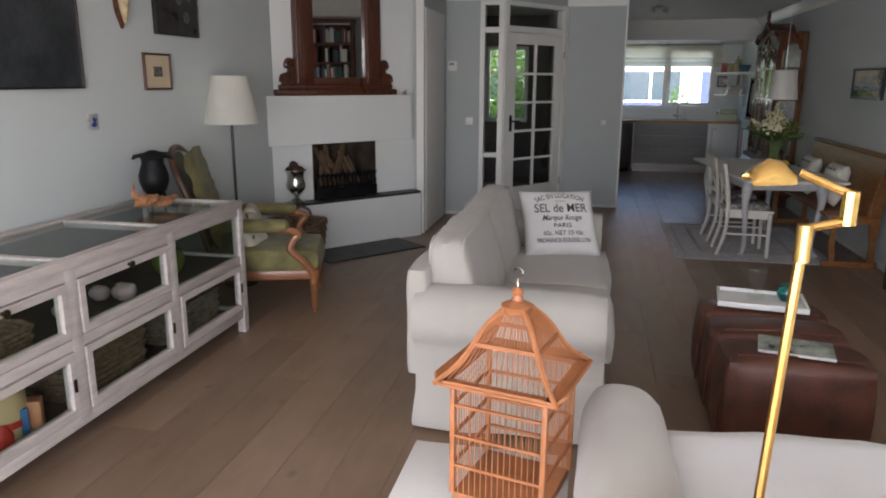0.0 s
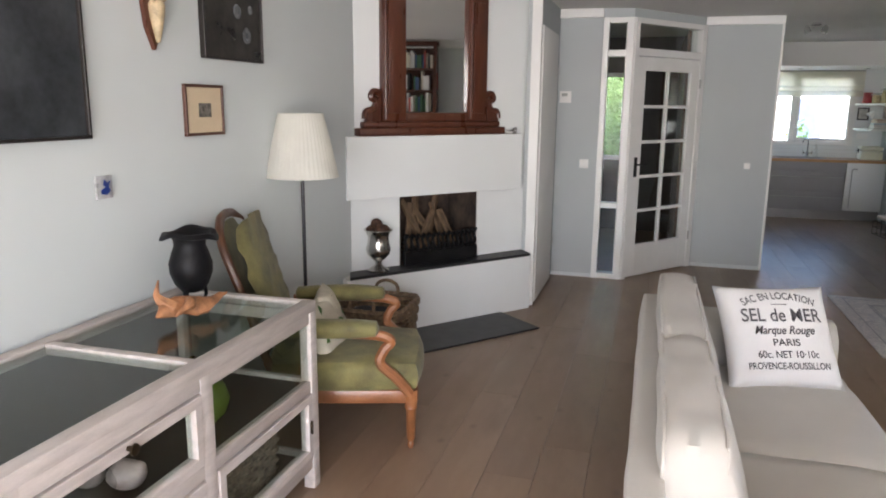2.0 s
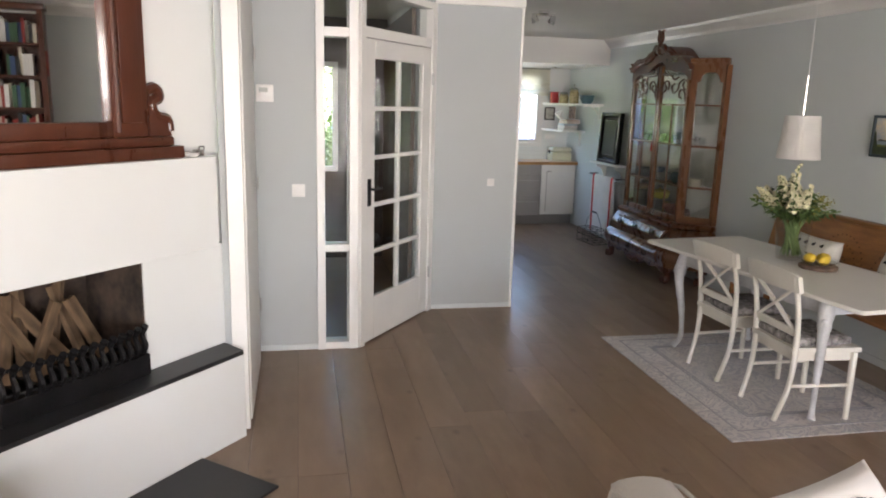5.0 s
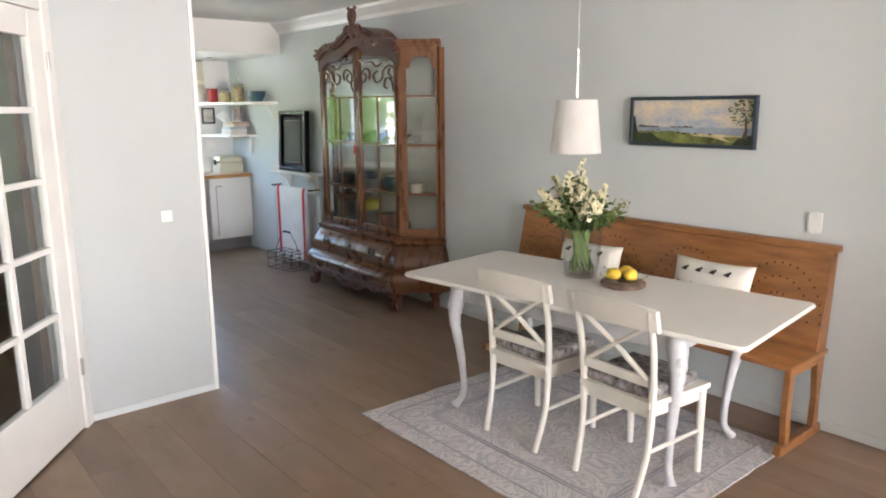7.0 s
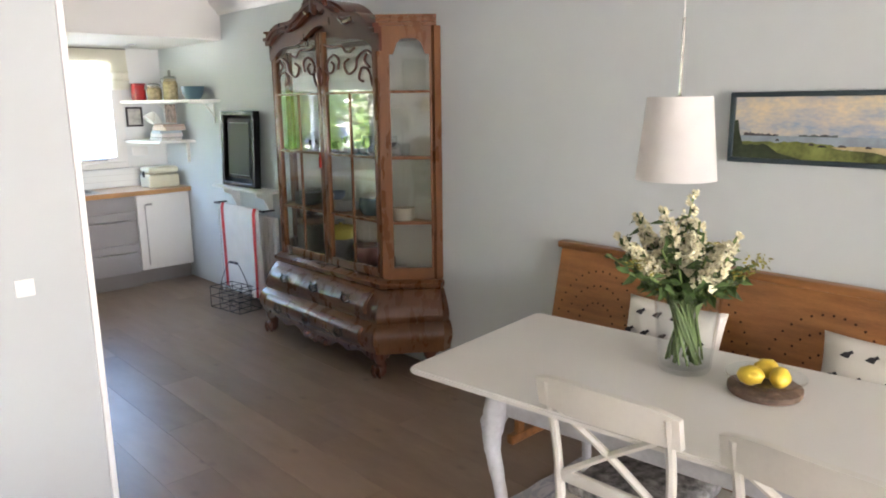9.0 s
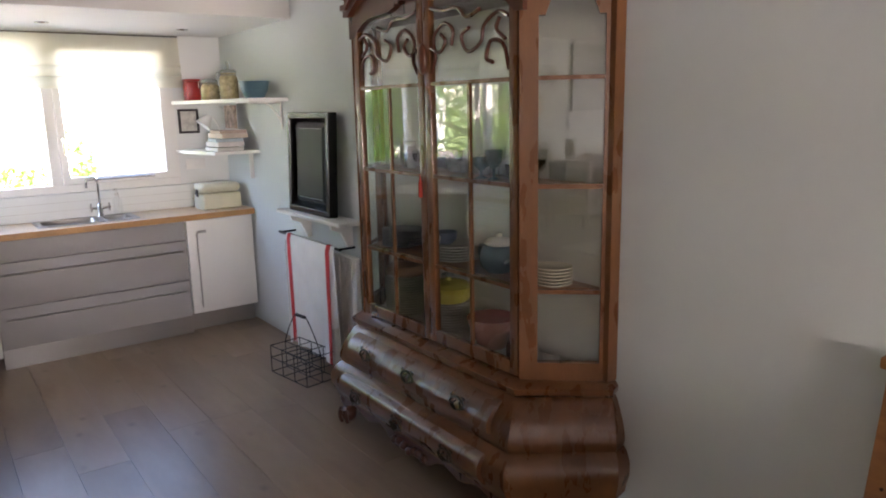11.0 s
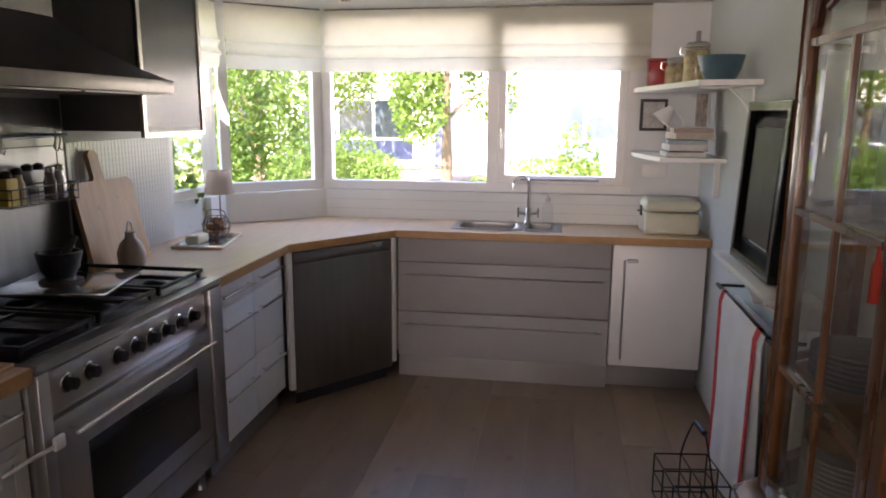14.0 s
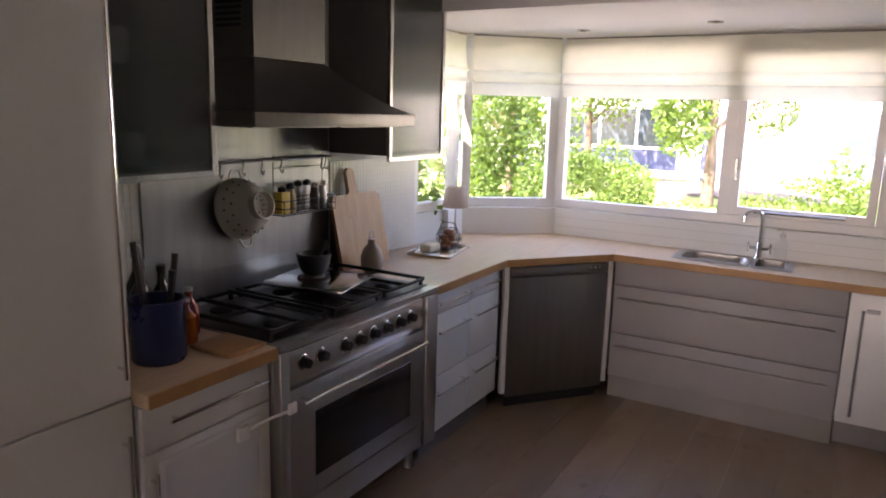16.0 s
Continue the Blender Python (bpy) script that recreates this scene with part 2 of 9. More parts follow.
def plank_wood(name):
    """Worn brown oak: soft long grain and broad blotches; shifted from board to board."""
    ma = bpy.data.materials.new(name)
    ma.use_nodes = True
    n, l = ma.node_tree.nodes, ma.node_tree.links
    p = n["Principled BSDF"]
    tc, info, shift = n.new("ShaderNodeTexCoord"), n.new("ShaderNodeObjectInfo"), n.new("ShaderNodeVectorMath")
    shift.operation = "MULTIPLY_ADD"
    l.new(info.outputs["Random"], shift.inputs[0])
    shift.inputs[1].default_value = (17.0, 31.0, 5.0)
    l.new(tc.outputs["Object"], shift.inputs[2])

    def layer(stretch, scale, detail, lo, hi):
        mp, no, mr = n.new("ShaderNodeMapping"), n.new("ShaderNodeTexNoise"), n.new("ShaderNodeMapRange")
        mp.inputs["Scale"].default_value = stretch
        no.inputs["Scale"].default_value, no.inputs["Detail"].default_value, no.inputs["Roughness"].default_value = scale, detail, 0.6
        mr.inputs[1].default_value, mr.inputs[2].default_value = lo, hi
        l.new(shift.outputs[0], mp.inputs[0]), l.new(mp.outputs[0], no.inputs["Vector"]), l.new(no.outputs[0], mr.inputs[0])
        return mr.outputs[0]

    def blend(f, a, c):
        mx = n.new("ShaderNodeMix")
        mx.data_type = "RGBA"
        l.new(f, mx.inputs[0])
        for k, v in ((6, a), (7, c)):
            if isinstance(v, tuple):
                mx.inputs[k].default_value = (*v, 1)
            else:
                l.new(v, mx.inputs[k])
        return mx.outputs[2]

    grain = layer((6, 0.8, 1), 1.6, 1, 0.1, 0.9)
    streak = layer((5, 0.5, 1), 1.8, 3, 0.2, 0.8)
    blotch = layer((4.2, 1.3, 1), 1.9, 4, 0.25, 0.75)
    col = blend(blotch, (0.170, 0.108, 0.069), (0.312, 0.214, 0.145))
    fine = blend(grain, (0.215, 0.141, 0.092), (0.275, 0.186, 0.125))
    mx = n.new("ShaderNodeMix")
    mx.data_type = "RGBA"
    l.new(streak, mx.inputs[0])
    l.new(col, mx.inputs[6]), l.new(fine, mx.inputs[7])
    # dark knots, a few to each board
    mp, vo, kn = n.new("ShaderNodeMapping"), n.new("ShaderNodeTexVoronoi"), n.new("ShaderNodeMapRange")
    mp.inputs["Scale"].default_value = (2.6, 1.7, 1)
    vo.inputs["Scale"].default_value, vo.voronoi_dimensions = 1.0, "2D"
    kn.inputs[1].default_value, kn.inputs[2].default_value, kn.inputs[3].default_value, kn.inputs[4].default_value = 0.0, 0.07, 0.75, 0.0
    l.new(shift.outputs[0], mp.inputs[0]), l.new(mp.outputs[0], vo.inputs["Vector"]), l.new(vo.outputs["Distance"], kn.inputs[0])
    gate = n.new("ShaderNodeMath")
    gate.operation = "MULTIPLY"
    l.new(kn.outputs[0], gate.inputs[0]), l.new(blotch, gate.inputs[1])
    dark = n.new("ShaderNodeMix")
    dark.data_type = "RGBA"
    dark.inputs[7].default_value = (0.045, 0.027, 0.017, 1)
    l.new(gate.outputs[0], dark.inputs[0]), l.new(mx.outputs[2], dark.inputs[6])
    l.new(dark.outputs[2], p.inputs["Base Color"])
    rr, bu = n.new("ShaderNodeMapRange"), n.new("ShaderNodeBump")
    rr.inputs[3].default_value, rr.inputs[4].default_value = 0.31, 0.37
    l.new(streak, rr.inputs[0]), l.new(rr.outputs[0], p.inputs["Roughness"])
    bu.inputs["Strength"].default_value, bu.inputs["Distance"].default_value = 0.02, 0.001
    l.new(blotch, bu.inputs["Height"]), l.new(bu.outputs[0], p.inputs["Normal"])
    return per_piece(ma, 0.13)


PLANK = plank_wood("floor_oak")
GAP = mat("floor_gap", (0.07, 0.048, 0.034), 0.8)
HEARTH = mat("hearth_slate", (0.022, 0.022, 0.024), 0.45, 0, 0.2, 9, 0.15, 90)
SOOT = mat("soot", (0.02, 0.018, 0.016), 0.85, 0, 0.35, 7, 0.5, 30)
IRON = mat("cast_iron", (0.018, 0.018, 0.019), 0.45, 0.6, 0.2, 12, 0.2, 120)
MAHOG = mat("mahogany", (0.090, 0.027, 0.013), 0.30, 0, 0.16, 4, 0.06, 60, coat=0.25, stretch=(5, 5, 1.0))
WALNUT = mat("walnut_burl", (0.150, 0.061, 0.022), 0.28, 0, 0.12, 7, 0.03, 60, coat=0.25, spec=0.45, stretch=(2.2, 2.2, 0.7), tone=(0.096, 0.038, 0.014), rvar=0.04)
PINE = mat("old_pine", (0.30, 0.125, 0.038), 0.38, 0, 0.22, 5, 0.08, 70, coat=0.15, stretch=(5, 0.8, 5))
OAKLEG = mat("armchair_wood", (0.25, 0.098, 0.037), 0.33, 0, 0.2, 8, 0.06, 60, coat=0.2)
LIMED = mat("limed_wood", (0.52, 0.47, 0.44), 0.55, 0, 0.12, 6, 0.2, 90, stretch=(6, 1, 6))
CREAM = mat("cream_paint", (0.73, 0.705, 0.63), 0.38, 0, 0.04, 5, 0.05, 60)
TABLEW = mat("table_paint", (0.74, 0.72, 0.67), 0.42, 0, 0.012, 4, 0.02, 60, rvar=0.01)
TABLEG = mat("table_leg_grey", (0.56, 0.57, 0.58), 0.5, 0, 0.12, 9, 0.1, 60)
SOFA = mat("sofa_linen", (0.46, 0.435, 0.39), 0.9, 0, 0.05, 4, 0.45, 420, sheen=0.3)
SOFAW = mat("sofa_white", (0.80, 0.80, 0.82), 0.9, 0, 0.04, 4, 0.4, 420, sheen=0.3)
VELVET = mat("green_velvet", (0.185, 0.165, 0.060), 0.8, 0, 0.3, 9, 0.3, 200, sheen=0.15)
SHADE = cloth_glow("lamp_shade", (0.87, 0.85, 0.77), 0.45)
SHADEW = cloth_glow("pendant_shade", (0.82, 0.80, 0.77), 0.4)
BLIND = cloth_glow("blind_cloth", (0.74, 0.72, 0.61), 0.36)
# darker copy of the steel; the hood's dim light is put into its colour
HOODS = mat("hood_steel_dimmed", (0.21, 0.203, 0.197), 0.32, 0.95, 0.06, 3, 0.05, 160, stretch=(1, 8, 1))
SPLASH = mat("splashback_steel", (0.30, 0.295, 0.29), 0.36, 0.9, 0.08, 3, 0.05, 160, stretch=(1, 8, 1))
DARKM = mat("dark_metal", (0.03, 0.03, 0.032), 0.4, 0.8, 0.1)
BRASS = mat("brass", (0.62, 0.40, 0.13), 0.24, 1, 0.1, 12, 0.03, 90)
BRONZE = mat("old_bronze", (0.05, 0.036, 0.02), 0.42, 0.8, 0.25, 20, 0.1, 90)
SILVER = mat("silver", (0.62, 0.60, 0.56), 0.2, 1, 0.12, 14, 0.05, 70)
STEEL = mat("brushed_steel", (0.44, 0.43, 0.42), 0.32, 1, 0.06, 3, 0.06, 160, stretch=(1, 8, 1))
DISHW = mat("dark_steel", (0.235, 0.215, 0.20), 0.36, 0.9, 0.06, 3, 0.05, 160, stretch=(8, 8, 1))
CHROME = mat("chrome", (0.75, 0.75, 0.75), 0.1, 1, 0.03)
BLACKP = mat("black_plastic", (0.018, 0.018, 0.02), 0.35)
BLACKG = mat("black_glass", (0.008, 0.008, 0.009), 0.06, 0, 0.02)
CABW = mat("cabinet_white", (0.70, 0.695, 0.67), 0.36, 0, 0.02, 3, 0.02, 60)
CABG = mat("cabinet_grey", (0.33, 0.315, 0.315), 0.5, 0.0, 0.03, 3, 0.03, 120)
PLINTH = mat("plinth_steel", (0.30, 0.29, 0.285), 0.36, 0.7, 0.05, 3, 0.04, 120)
WORKTOP = mat("beech_worktop", (0.62, 0.45, 0.30), 0.34, 0, 0.10, 4, 0.04, 60, stretch=(8, 1.2, 8))
EDGE = mat("beech_edge", (0.45, 0.235, 0.09), 0.4, 0, 0.15, 6, 0.05, 60)
BOARD = mat("cutting_board_wood", (0.43, 0.245, 0.095), 0.5, 0, 0.15, 5, 0.05, 60, stretch=(8, 8, 1))
TILEW = mat("tile_white", (0.72, 0.71, 0.67), 0.22, 0, 0.04, 4, 0.03, 60)
WICKER = mat("wicker", (0.20, 0.135, 0.08), 0.7, 0, 0.35, 40, 0.8, 90)
WICKERG = mat("wicker_grey", (0.24, 0.19, 0.145), 0.75, 0, 0.35, 40, 0.8, 90)
LEATHER = mat("brown_leather", (0.105, 0.038, 0.022), 0.42, 0, 0.35, 6, 0.25, 110, tone=(0.03, 0.012, 0.009))
CANE = mat("cage_wood", (0.40, 0.15, 0.055), 0.5, 0, 0.15, 12, 0.08, 90, coat=0.2)
CLEAR = thin_glass("clear_glass", gloss=0.26)
PANE = thin_glass("window_pane", (0.97, 0.985, 0.98), 0.02)
CASEG = thin_glass("case_glass", (0.86, 0.90, 0.88), 0.07)
MIRROR = mat("mirror_silver", (0.86, 0.87, 0.86), 0.015, 1, 0.0, bump=0, rvar=0.0)
FROST = glass_mat("frosted_glass", (0.27, 0.31, 0.29), 0.22)
FROST.node_tree.nodes["Principled BSDF"].inputs["Coat Weight"].default_value = 0.15
DRINK = thin_glass("drinking_glass", (0.96, 0.97, 0.97), 0.05)
BLUEC = mat("blue_glaze", (0.05, 0.11, 0.20), 0.25)
WHITEC = mat("white_glaze", (0.72, 0.70, 0.66), 0.18)
BLACKV = mat("black_ceramic", (0.008, 0.008, 0.009), 0.5, 0, 0.3, 20, 0.3, 60, spec=0.2)


# ---------- floor, walls, ceiling ----------
XL, XR, YB, YE, H = -2.05, 3.32, -2.2, 13.66, 2.55
bm = bmesh.new()
box(bm, XL - 0.2, YB - 0.2, -0.2, XR + 0.2, YE + 0.2, -0.016)
floor = structure("floor", bm, GAP, "dark oak plank floor with knots and narrow joints", "floor")


def wall(name, x0, y0, x1, y1, holes=(), z0=-0.02, z1=2.75, material=None, label="pale blue-grey painted plaster wall"):
    """A wall along x or y; holes are (start, end, bottom, top) along its length."""
    b = bmesh.new()
    along = 0 if abs(x1 - x0) > abs(y1 - y0) else 1
    s, e = (x0, x1) if along == 0 else (y0, y1)

    def seg(a, c, lo, hi):
        if c - a > 1e-4 and hi - lo > 1e-4:
            box(b, *((a, y0, lo, c, y1, hi) if along == 0 else (x0, a, lo, x1, c, hi)))
    at = s
    for a, c, lo, hi in sorted(holes):
        seg(at, a, z0, z1), seg(a, c, z0, lo), seg(a, c, hi, z1)
        at = c
    seg(at, e, z0, z1)
    return structure(name, b, material or WALL, label)


wall("wall_west", XL - 0.2, YB - 0.2, XL, 8.4)
wall("wall_east", XR, YB - 0.2, XR + 0.2, YE + 0.2)
wall("wall_south", XL, YB - 0.2, XR, YB, holes=((-1.75, 3.0, 0.12, 2.32),), material=WALLW, label="white wall with wide garden windows")
wall("wall_closet", -1.02, 7.10, -0.92, 8.264, material=HALLP_DIM, label="painted wall beside the chimney with a flush door, darkened against the window light")
wall("wall_hall", -1.02, 8.264, -0.27, 8.364, holes=((-0.47, -0.30, 0.02, 2.45),), material=HALLP_DIM, label="light grey painted plaster wall, darkened against the strong window light")
wall("wall_partition", 0.42, 9.14, 1.128, 9.24, material=HALLP_DIM, label="light grey painted plaster wall, darkened against the strong window light")
wall("wall_kitchen", 0.30, 9.24, 0.42, 12.66, material=WALLW)
b = bmesh.new()
box(b, 0.30, 12.66, -0.02, 0.42, 13.22, 1.10)
box(b, 0.30, 12.66, 2.2, 0.42, 13.22, 2.75)
structure("wall_bay_side", b, WALLW, "white wall below and above the side kitchen window")
b = bmesh.new()
for lo, hi in ((-0.02, 1.10), (2.2, 2.75)):
    prism(b, [(0.42, 13.22), (0.94, 13.66), (0.86, 13.76), (0.30, 13.28)], lo, hi)
structure("wall_bay_corner", b, WALLW, "white wall below the slanted kitchen window")
wall("wall_north", 0.86, YE, XR, YE + 0.14, holes=((0.94, 2.92, 1.10, 2.2),), material=WALLW, label="white kitchen wall with a wide window")

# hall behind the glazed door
# near-black wall colour stands in for the shade of the unlit hall
HALLW_DIM = mat("hall_wall_dimmed", (0.055, 0.045, 0.038), 0.8, 0, 0.05, 2, 0.15, 90)
wall("wall_hall_west", -1.02, 8.364, -0.92, 11.2, material=HALLW_DIM, label="hall wall with the hall's dimness put into its colour")
wall("wall_hall_north", -1.02, 11.2, 0.42, 11.3, holes=((-0.88, -0.22, 0.95, 2.1),), material=HALLW_DIM, label="hall end wall with a window, dimness put into its colour")
# cupboard front lengthened as an added lining that keeps the door panes dark
b = bmesh.new()
box(b, 0.262, 9.27, 0, 0.298, 11.18, 2.45)
structure("trim_hall", b, mat("brown_door", (0.16, 0.075, 0.03), 0.5), "brown wooden cupboard front, stretched along the hall to darken the door panes", "cupboard")

b = bmesh.new()
box(b, XL - 0.2, YB - 0.2, H, XR + 0.2, 12.32, H + 0.2)
structure("ceiling", b, CEIL, "off-white painted plaster ceiling", "ceiling")
b = bmesh.new()
prism(b, [(0.30, 12.30), (XR, 12.30), (XR, 13.8), (0.86, 13.8), (0.30, 13.28)], 2.235, 2.62)
structure("ceiling_kitchen", b, CEIL, "lowered off-white ceiling over the kitchen bay with a beam face", "ceiling")

# coving along the east wall and over the hall walls
b = bmesh.new()
prof = [(0, 0), (-0.02, 0), (-0.035, 0.03), (-0.09, 0.085), (-0.10, 0.11), (0, 0.11)]
prism(b, prof, YB, 12.3, Matrix.Translation((XR, 0, H - 0.11)) @ Matrix(((1, 0, 0, 0), (0, 0, 1, 0), (0, 1, 0, 0), (0, 0, 0, 1))))
structure("trim_coving", b, TRIM, "white plaster coving under the ceiling", "coving")
b = bmesh.new()
box(b, 0.42, 9.10, 2.47, 1.15, 9.14, 2.55, 0.006)
box(b, -0.92, 8.225, 2.47, -0.52, 8.264, 2.55, 0.006)
structure("trim_hall_top", b, TRIM, "white painted trim along the wall top", "trim")
b = bmesh.new()
box(b, 1.128, 9.125, 0, 1.15, 9.255, H, 0.003)
structure("trim_partition_end", b, TRIM, "white corner strip on the partition's end", "trim")
b = bmesh.new()
box(b, -0.985, 7.06, 0, -0.905, 7.10, H, 0.004)
structure("trim_post", b, TRIM, "white painted post beside the chimney", "trim")
for nm, a in (("baseboard_east", (XR - 0.012, YB, 0, XR, 9.3, 0.055)), ("baseboard_hall", (-0.92, 8.252, 0, -0.52, 8.264, 0.04)), ("baseboard_partition", (0.44, 9.128, 0, 1.128, 9.14, 0.04))):
    b = bmesh.new()
    box(b, *a, 0.002)
    structure(nm, b, WALL, "low painted skirting strip", "baseboard")

# flush closet door in the side wall
d = thing("closet_door", "white flush closet door in the side wall", "door", kind="structure")
bx("leaf", TRIM, d, -0.918, 7.16, 0.01, -0.900, 8.06, 2.30, 0.003)
for z in (0.35, 1.15, 1.95):
    b = bmesh.new()
    lathe(b, [(0.007, 0), (0.007, 0.08)], (-0.893, 8.075, z), 8)
    part("hinge", b, STEEL, d)


# ---------- windows ----------
def window(name, p0, p1, z0, z1, mull=(), depth=0.07, fr=0.055, label="white painted window with clear panes", sash=()):
    """A framed window between two plan points; mull: fractions of its width."""
    p0, p1 = Vector((*p0, 0)), Vector((*p1, 0))
    w = (p1 - p0).length
    ang = math.atan2(p1.y - p0.y, p1.x - p0.x)
    t = thing(name, label, "window", Matrix.Translation((p0.x, p0.y, z0)) @ Matrix.Rotation(ang, 4, "Z"), kind="structure")
    h = z1 - z0
    b = bmesh.new()
    box(b, 0, 0, 0, w, depth, fr, 0.004), box(b, 0, 0, h - fr, w, depth, h, 0.004)
    box(b, 0, 0, fr, fr, depth, h - fr), box(b, w - fr, 0, fr, w, depth, h - fr)
    edges = [fr] + [m * w for m in mull] + [w - fr]
    for m in mull:
        box(b, m * w - fr * 0.6, 0, fr, m * w + fr * 0.6, depth, h - fr)
    part("window_frame", b, TRIM, t)
    for k, (a, c) in enumerate(zip(edges, edges[1:])):
        a2, c2 = a + (fr * 0.6 if k else 0), c - (fr * 0.6 if k < len(edges) - 2 else 0)
        if k in sash:
            b = bmesh.new()
            s = 0.05
            box(b, a2 + .004, -0.02, fr + .004, a2 + s, 0.045, h - fr - .004), box(b, c2 - s, -0.02, fr + .004, c2 - .004, 0.045, h - fr - .004)
            box(b, a2 + s, -0.02, fr + .004, c2 - s, 0.045, fr + s), box(b, a2 + s, -0.02, h - fr - s, c2 - s, 0.045, h - fr - .004)
            part("sash", b, TRIM, t)
            b = bmesh.new()
            tube(b, [(a2 + 0.025, -0.02, h * 0.36), (a2 + 0.025, -0.05, h * 0.36), (a2 + 0.03, -0.055, h * 0.25)], 0.008)
            part("handle", b, SILVER, t)
            b = bmesh.new()
            tube(b, [(a2 + 0.15, -0.035, fr + 0.03), (c2 - 0.15, -0.035, fr + 0.03)], 0.008)
            part("stay", b, SILVER, t)
        b = bmesh.new()
        box(b, a2, depth * 0.45, fr, c2, depth * 0.45 + 0.005, h - fr)
        ob = part("pane", b, PANE, t)
        ob.visible_shadow = False
    return t


window("window_1", (0.94, 13.64), (2.92, 13.64), 1.10, 2.2, (0.56,), sash=(1,))
window("window_2", (0.43, 13.225), (0.93, 13.645), 1.10, 2.2)
window("window_3", (0.40, 12.66), (0.40, 13.22), 1.10, 2.2)
window("window_4", (-1.75, YB - 0.12), (3.0, YB - 0.12), 0.12, 2.32, (0.25, 0.5, 0.75), label="wide white garden windows behind the sofa")
window("window_5", (-0.88, 11.22), (-0.22, 11.22), 0.95, 2.1, label="window at the end of the dim hall")

# sidelight beside the glazed door
t = thing("window_6", "tall narrow white sidelight with clear panes", "window", kind="structure")
b = bmesh.new()
SY0, SY1 = 8.235, 8.375
box(b, -0.52, SY0, 0, -0.465, SY1, 2.47, 0.004), box(b, -0.305, SY0, 0, -0.245, SY1, 2.47, 0.004)
for lo, hi in ((0, 0.05), (0.70, 0.75), (2.12, 2.18), (2.42, 2.47)):
    box(b, -0.465, SY0 + .01, lo, -0.305, SY1 - .01, hi, 0.003)
part("window_frame", b, TRIM, t)
for lo, hi in ((0.05, 0.70), (0.75, 2.12), (2.18, 2.42)):
    bx("pane", PANE, t, -0.465, 8.30, lo, -0.305, 8.305, hi)

# slanted glazed door with a light above
DOOR = Matrix.Translation((-0.245, 8.264, 0)) @ Matrix.Rotation(math.atan2(0.876, 0.665), 4, "Z")
LEN = math.hypot(0.665, 0.876)
t = thing("door_1", "white glazed door with ten small panes, closed, slanted across the corner", "door", DOOR, kind="structure")
b = bmesh.new()
box(b, 0.0, -0.03, 0, 0.055, 0.09, 2.47, 0.003), box(b, LEN - 0.075, -0.03, 0, LEN, 0.09, 2.47, 0.003)
box(b, 0.055, -0.025, 2.13, LEN - 0.075, 0.085, 2.2, 0.003), box(b, 0.055, -0.025, 2.42, LEN - 0.075, 0.085, 2.47, 0.003)
part("door_frame", b, TRIM, t)
bx("pane", CLEAR, t, 0.055, 0.03, 2.2, LEN - 0.075, 0.036, 2.42)
leaf = bmesh.new()
L0, L1 = 0.06, LEN - 0.08
px0, px1, pz0, pz1 = L0 + 0.125, L1 - 0.125, 0.33, 2.0
pm = (px0 + px1) / 2
box(leaf, L0, -0.02, 0.012, px0, 0.02, 2.125, 0.003), box(leaf, px1, -0.02, 0.012, L1, 0.02, 2.125, 0.003)
box(leaf, px0, -0.02, 0.012, px1, 0.02, pz0, 0.003), box(leaf, px0, -0.02, pz1, px1, 0.02, 2.125, 0.003)
lf = part("leaf", leaf, TRIM, t)
b = bmesh.new()
box(b, pm - 0.016, -0.016, pz0, pm + 0.016, 0.016, pz1, 0.003)
part("glazing_bar", b, TRIM, lf)
ph = (pz1 - pz0) / 5
for k in range(1, 5):
    b = bmesh.new()
    box(b, px0, -0.014, pz0 + k * ph - 0.015, px1, 0.014, pz0 + k * ph + 0.015, 0.003)
    part("glazing_bar", b, TRIM, lf)
for k in range(5):
    for a, c in ((px0, pm - 0.016), (pm + 0.016, px1)):
        bx("pane", CLEAR, lf, a, -0.002, pz0 + k * ph + 0.015 * (k > 0), c, 0.003, pz0 + (k + 1) * ph - 0.015 * (k < 4))
b = bmesh.new()
box(b, L0 + 0.03, -0.026, 1.0, L0 + 0.075, -0.02, 1.19, 0.003)
tube(b, [(L0 + 0.05, -0.02, 1.12), (L0 + 0.05, -0.06, 1.12), (L0 + 0.16, -0.062, 1.12)], 0.009)
part("door_handle", b, DARKM, t)
for z in (0.3, 1.85):
    b = bmesh.new()
    lathe(b, [(0.008, 0), (0.008, 0.09)], (LEN - 0.073, -0.034, z), 8)
    part("hinge", b, STEEL, t)
# hall floor strip and lintel above sidelight and door
b = bmesh.new()
box(b, -0.52, 8.27, 2.47, -0.245, 8.37, 2.75)
prism(b, [(-0.245, 8.264), (0.42, 9.14), (0.36, 9.24), (-0.30, 8.364)], 2.47, 2.75)
structure("wall_lintel", b, HALLP_DIM, "painted wall strip above the glazed door")


# ---------- daylight through the garden windows ----------
key = new("garden_daylight", bpy.data.lights.new("garden_daylight", "AREA"))
key.data.shape, key.data.size, key.data.size_y, key.data.energy, key.data.color = "RECTANGLE", 4.6, 2.1, 42, (1.0, 0.955, 0.955)
key.matrix_basis = look((0.62, YB + 0.02, 1.25), (0.62, 5, 1.0))

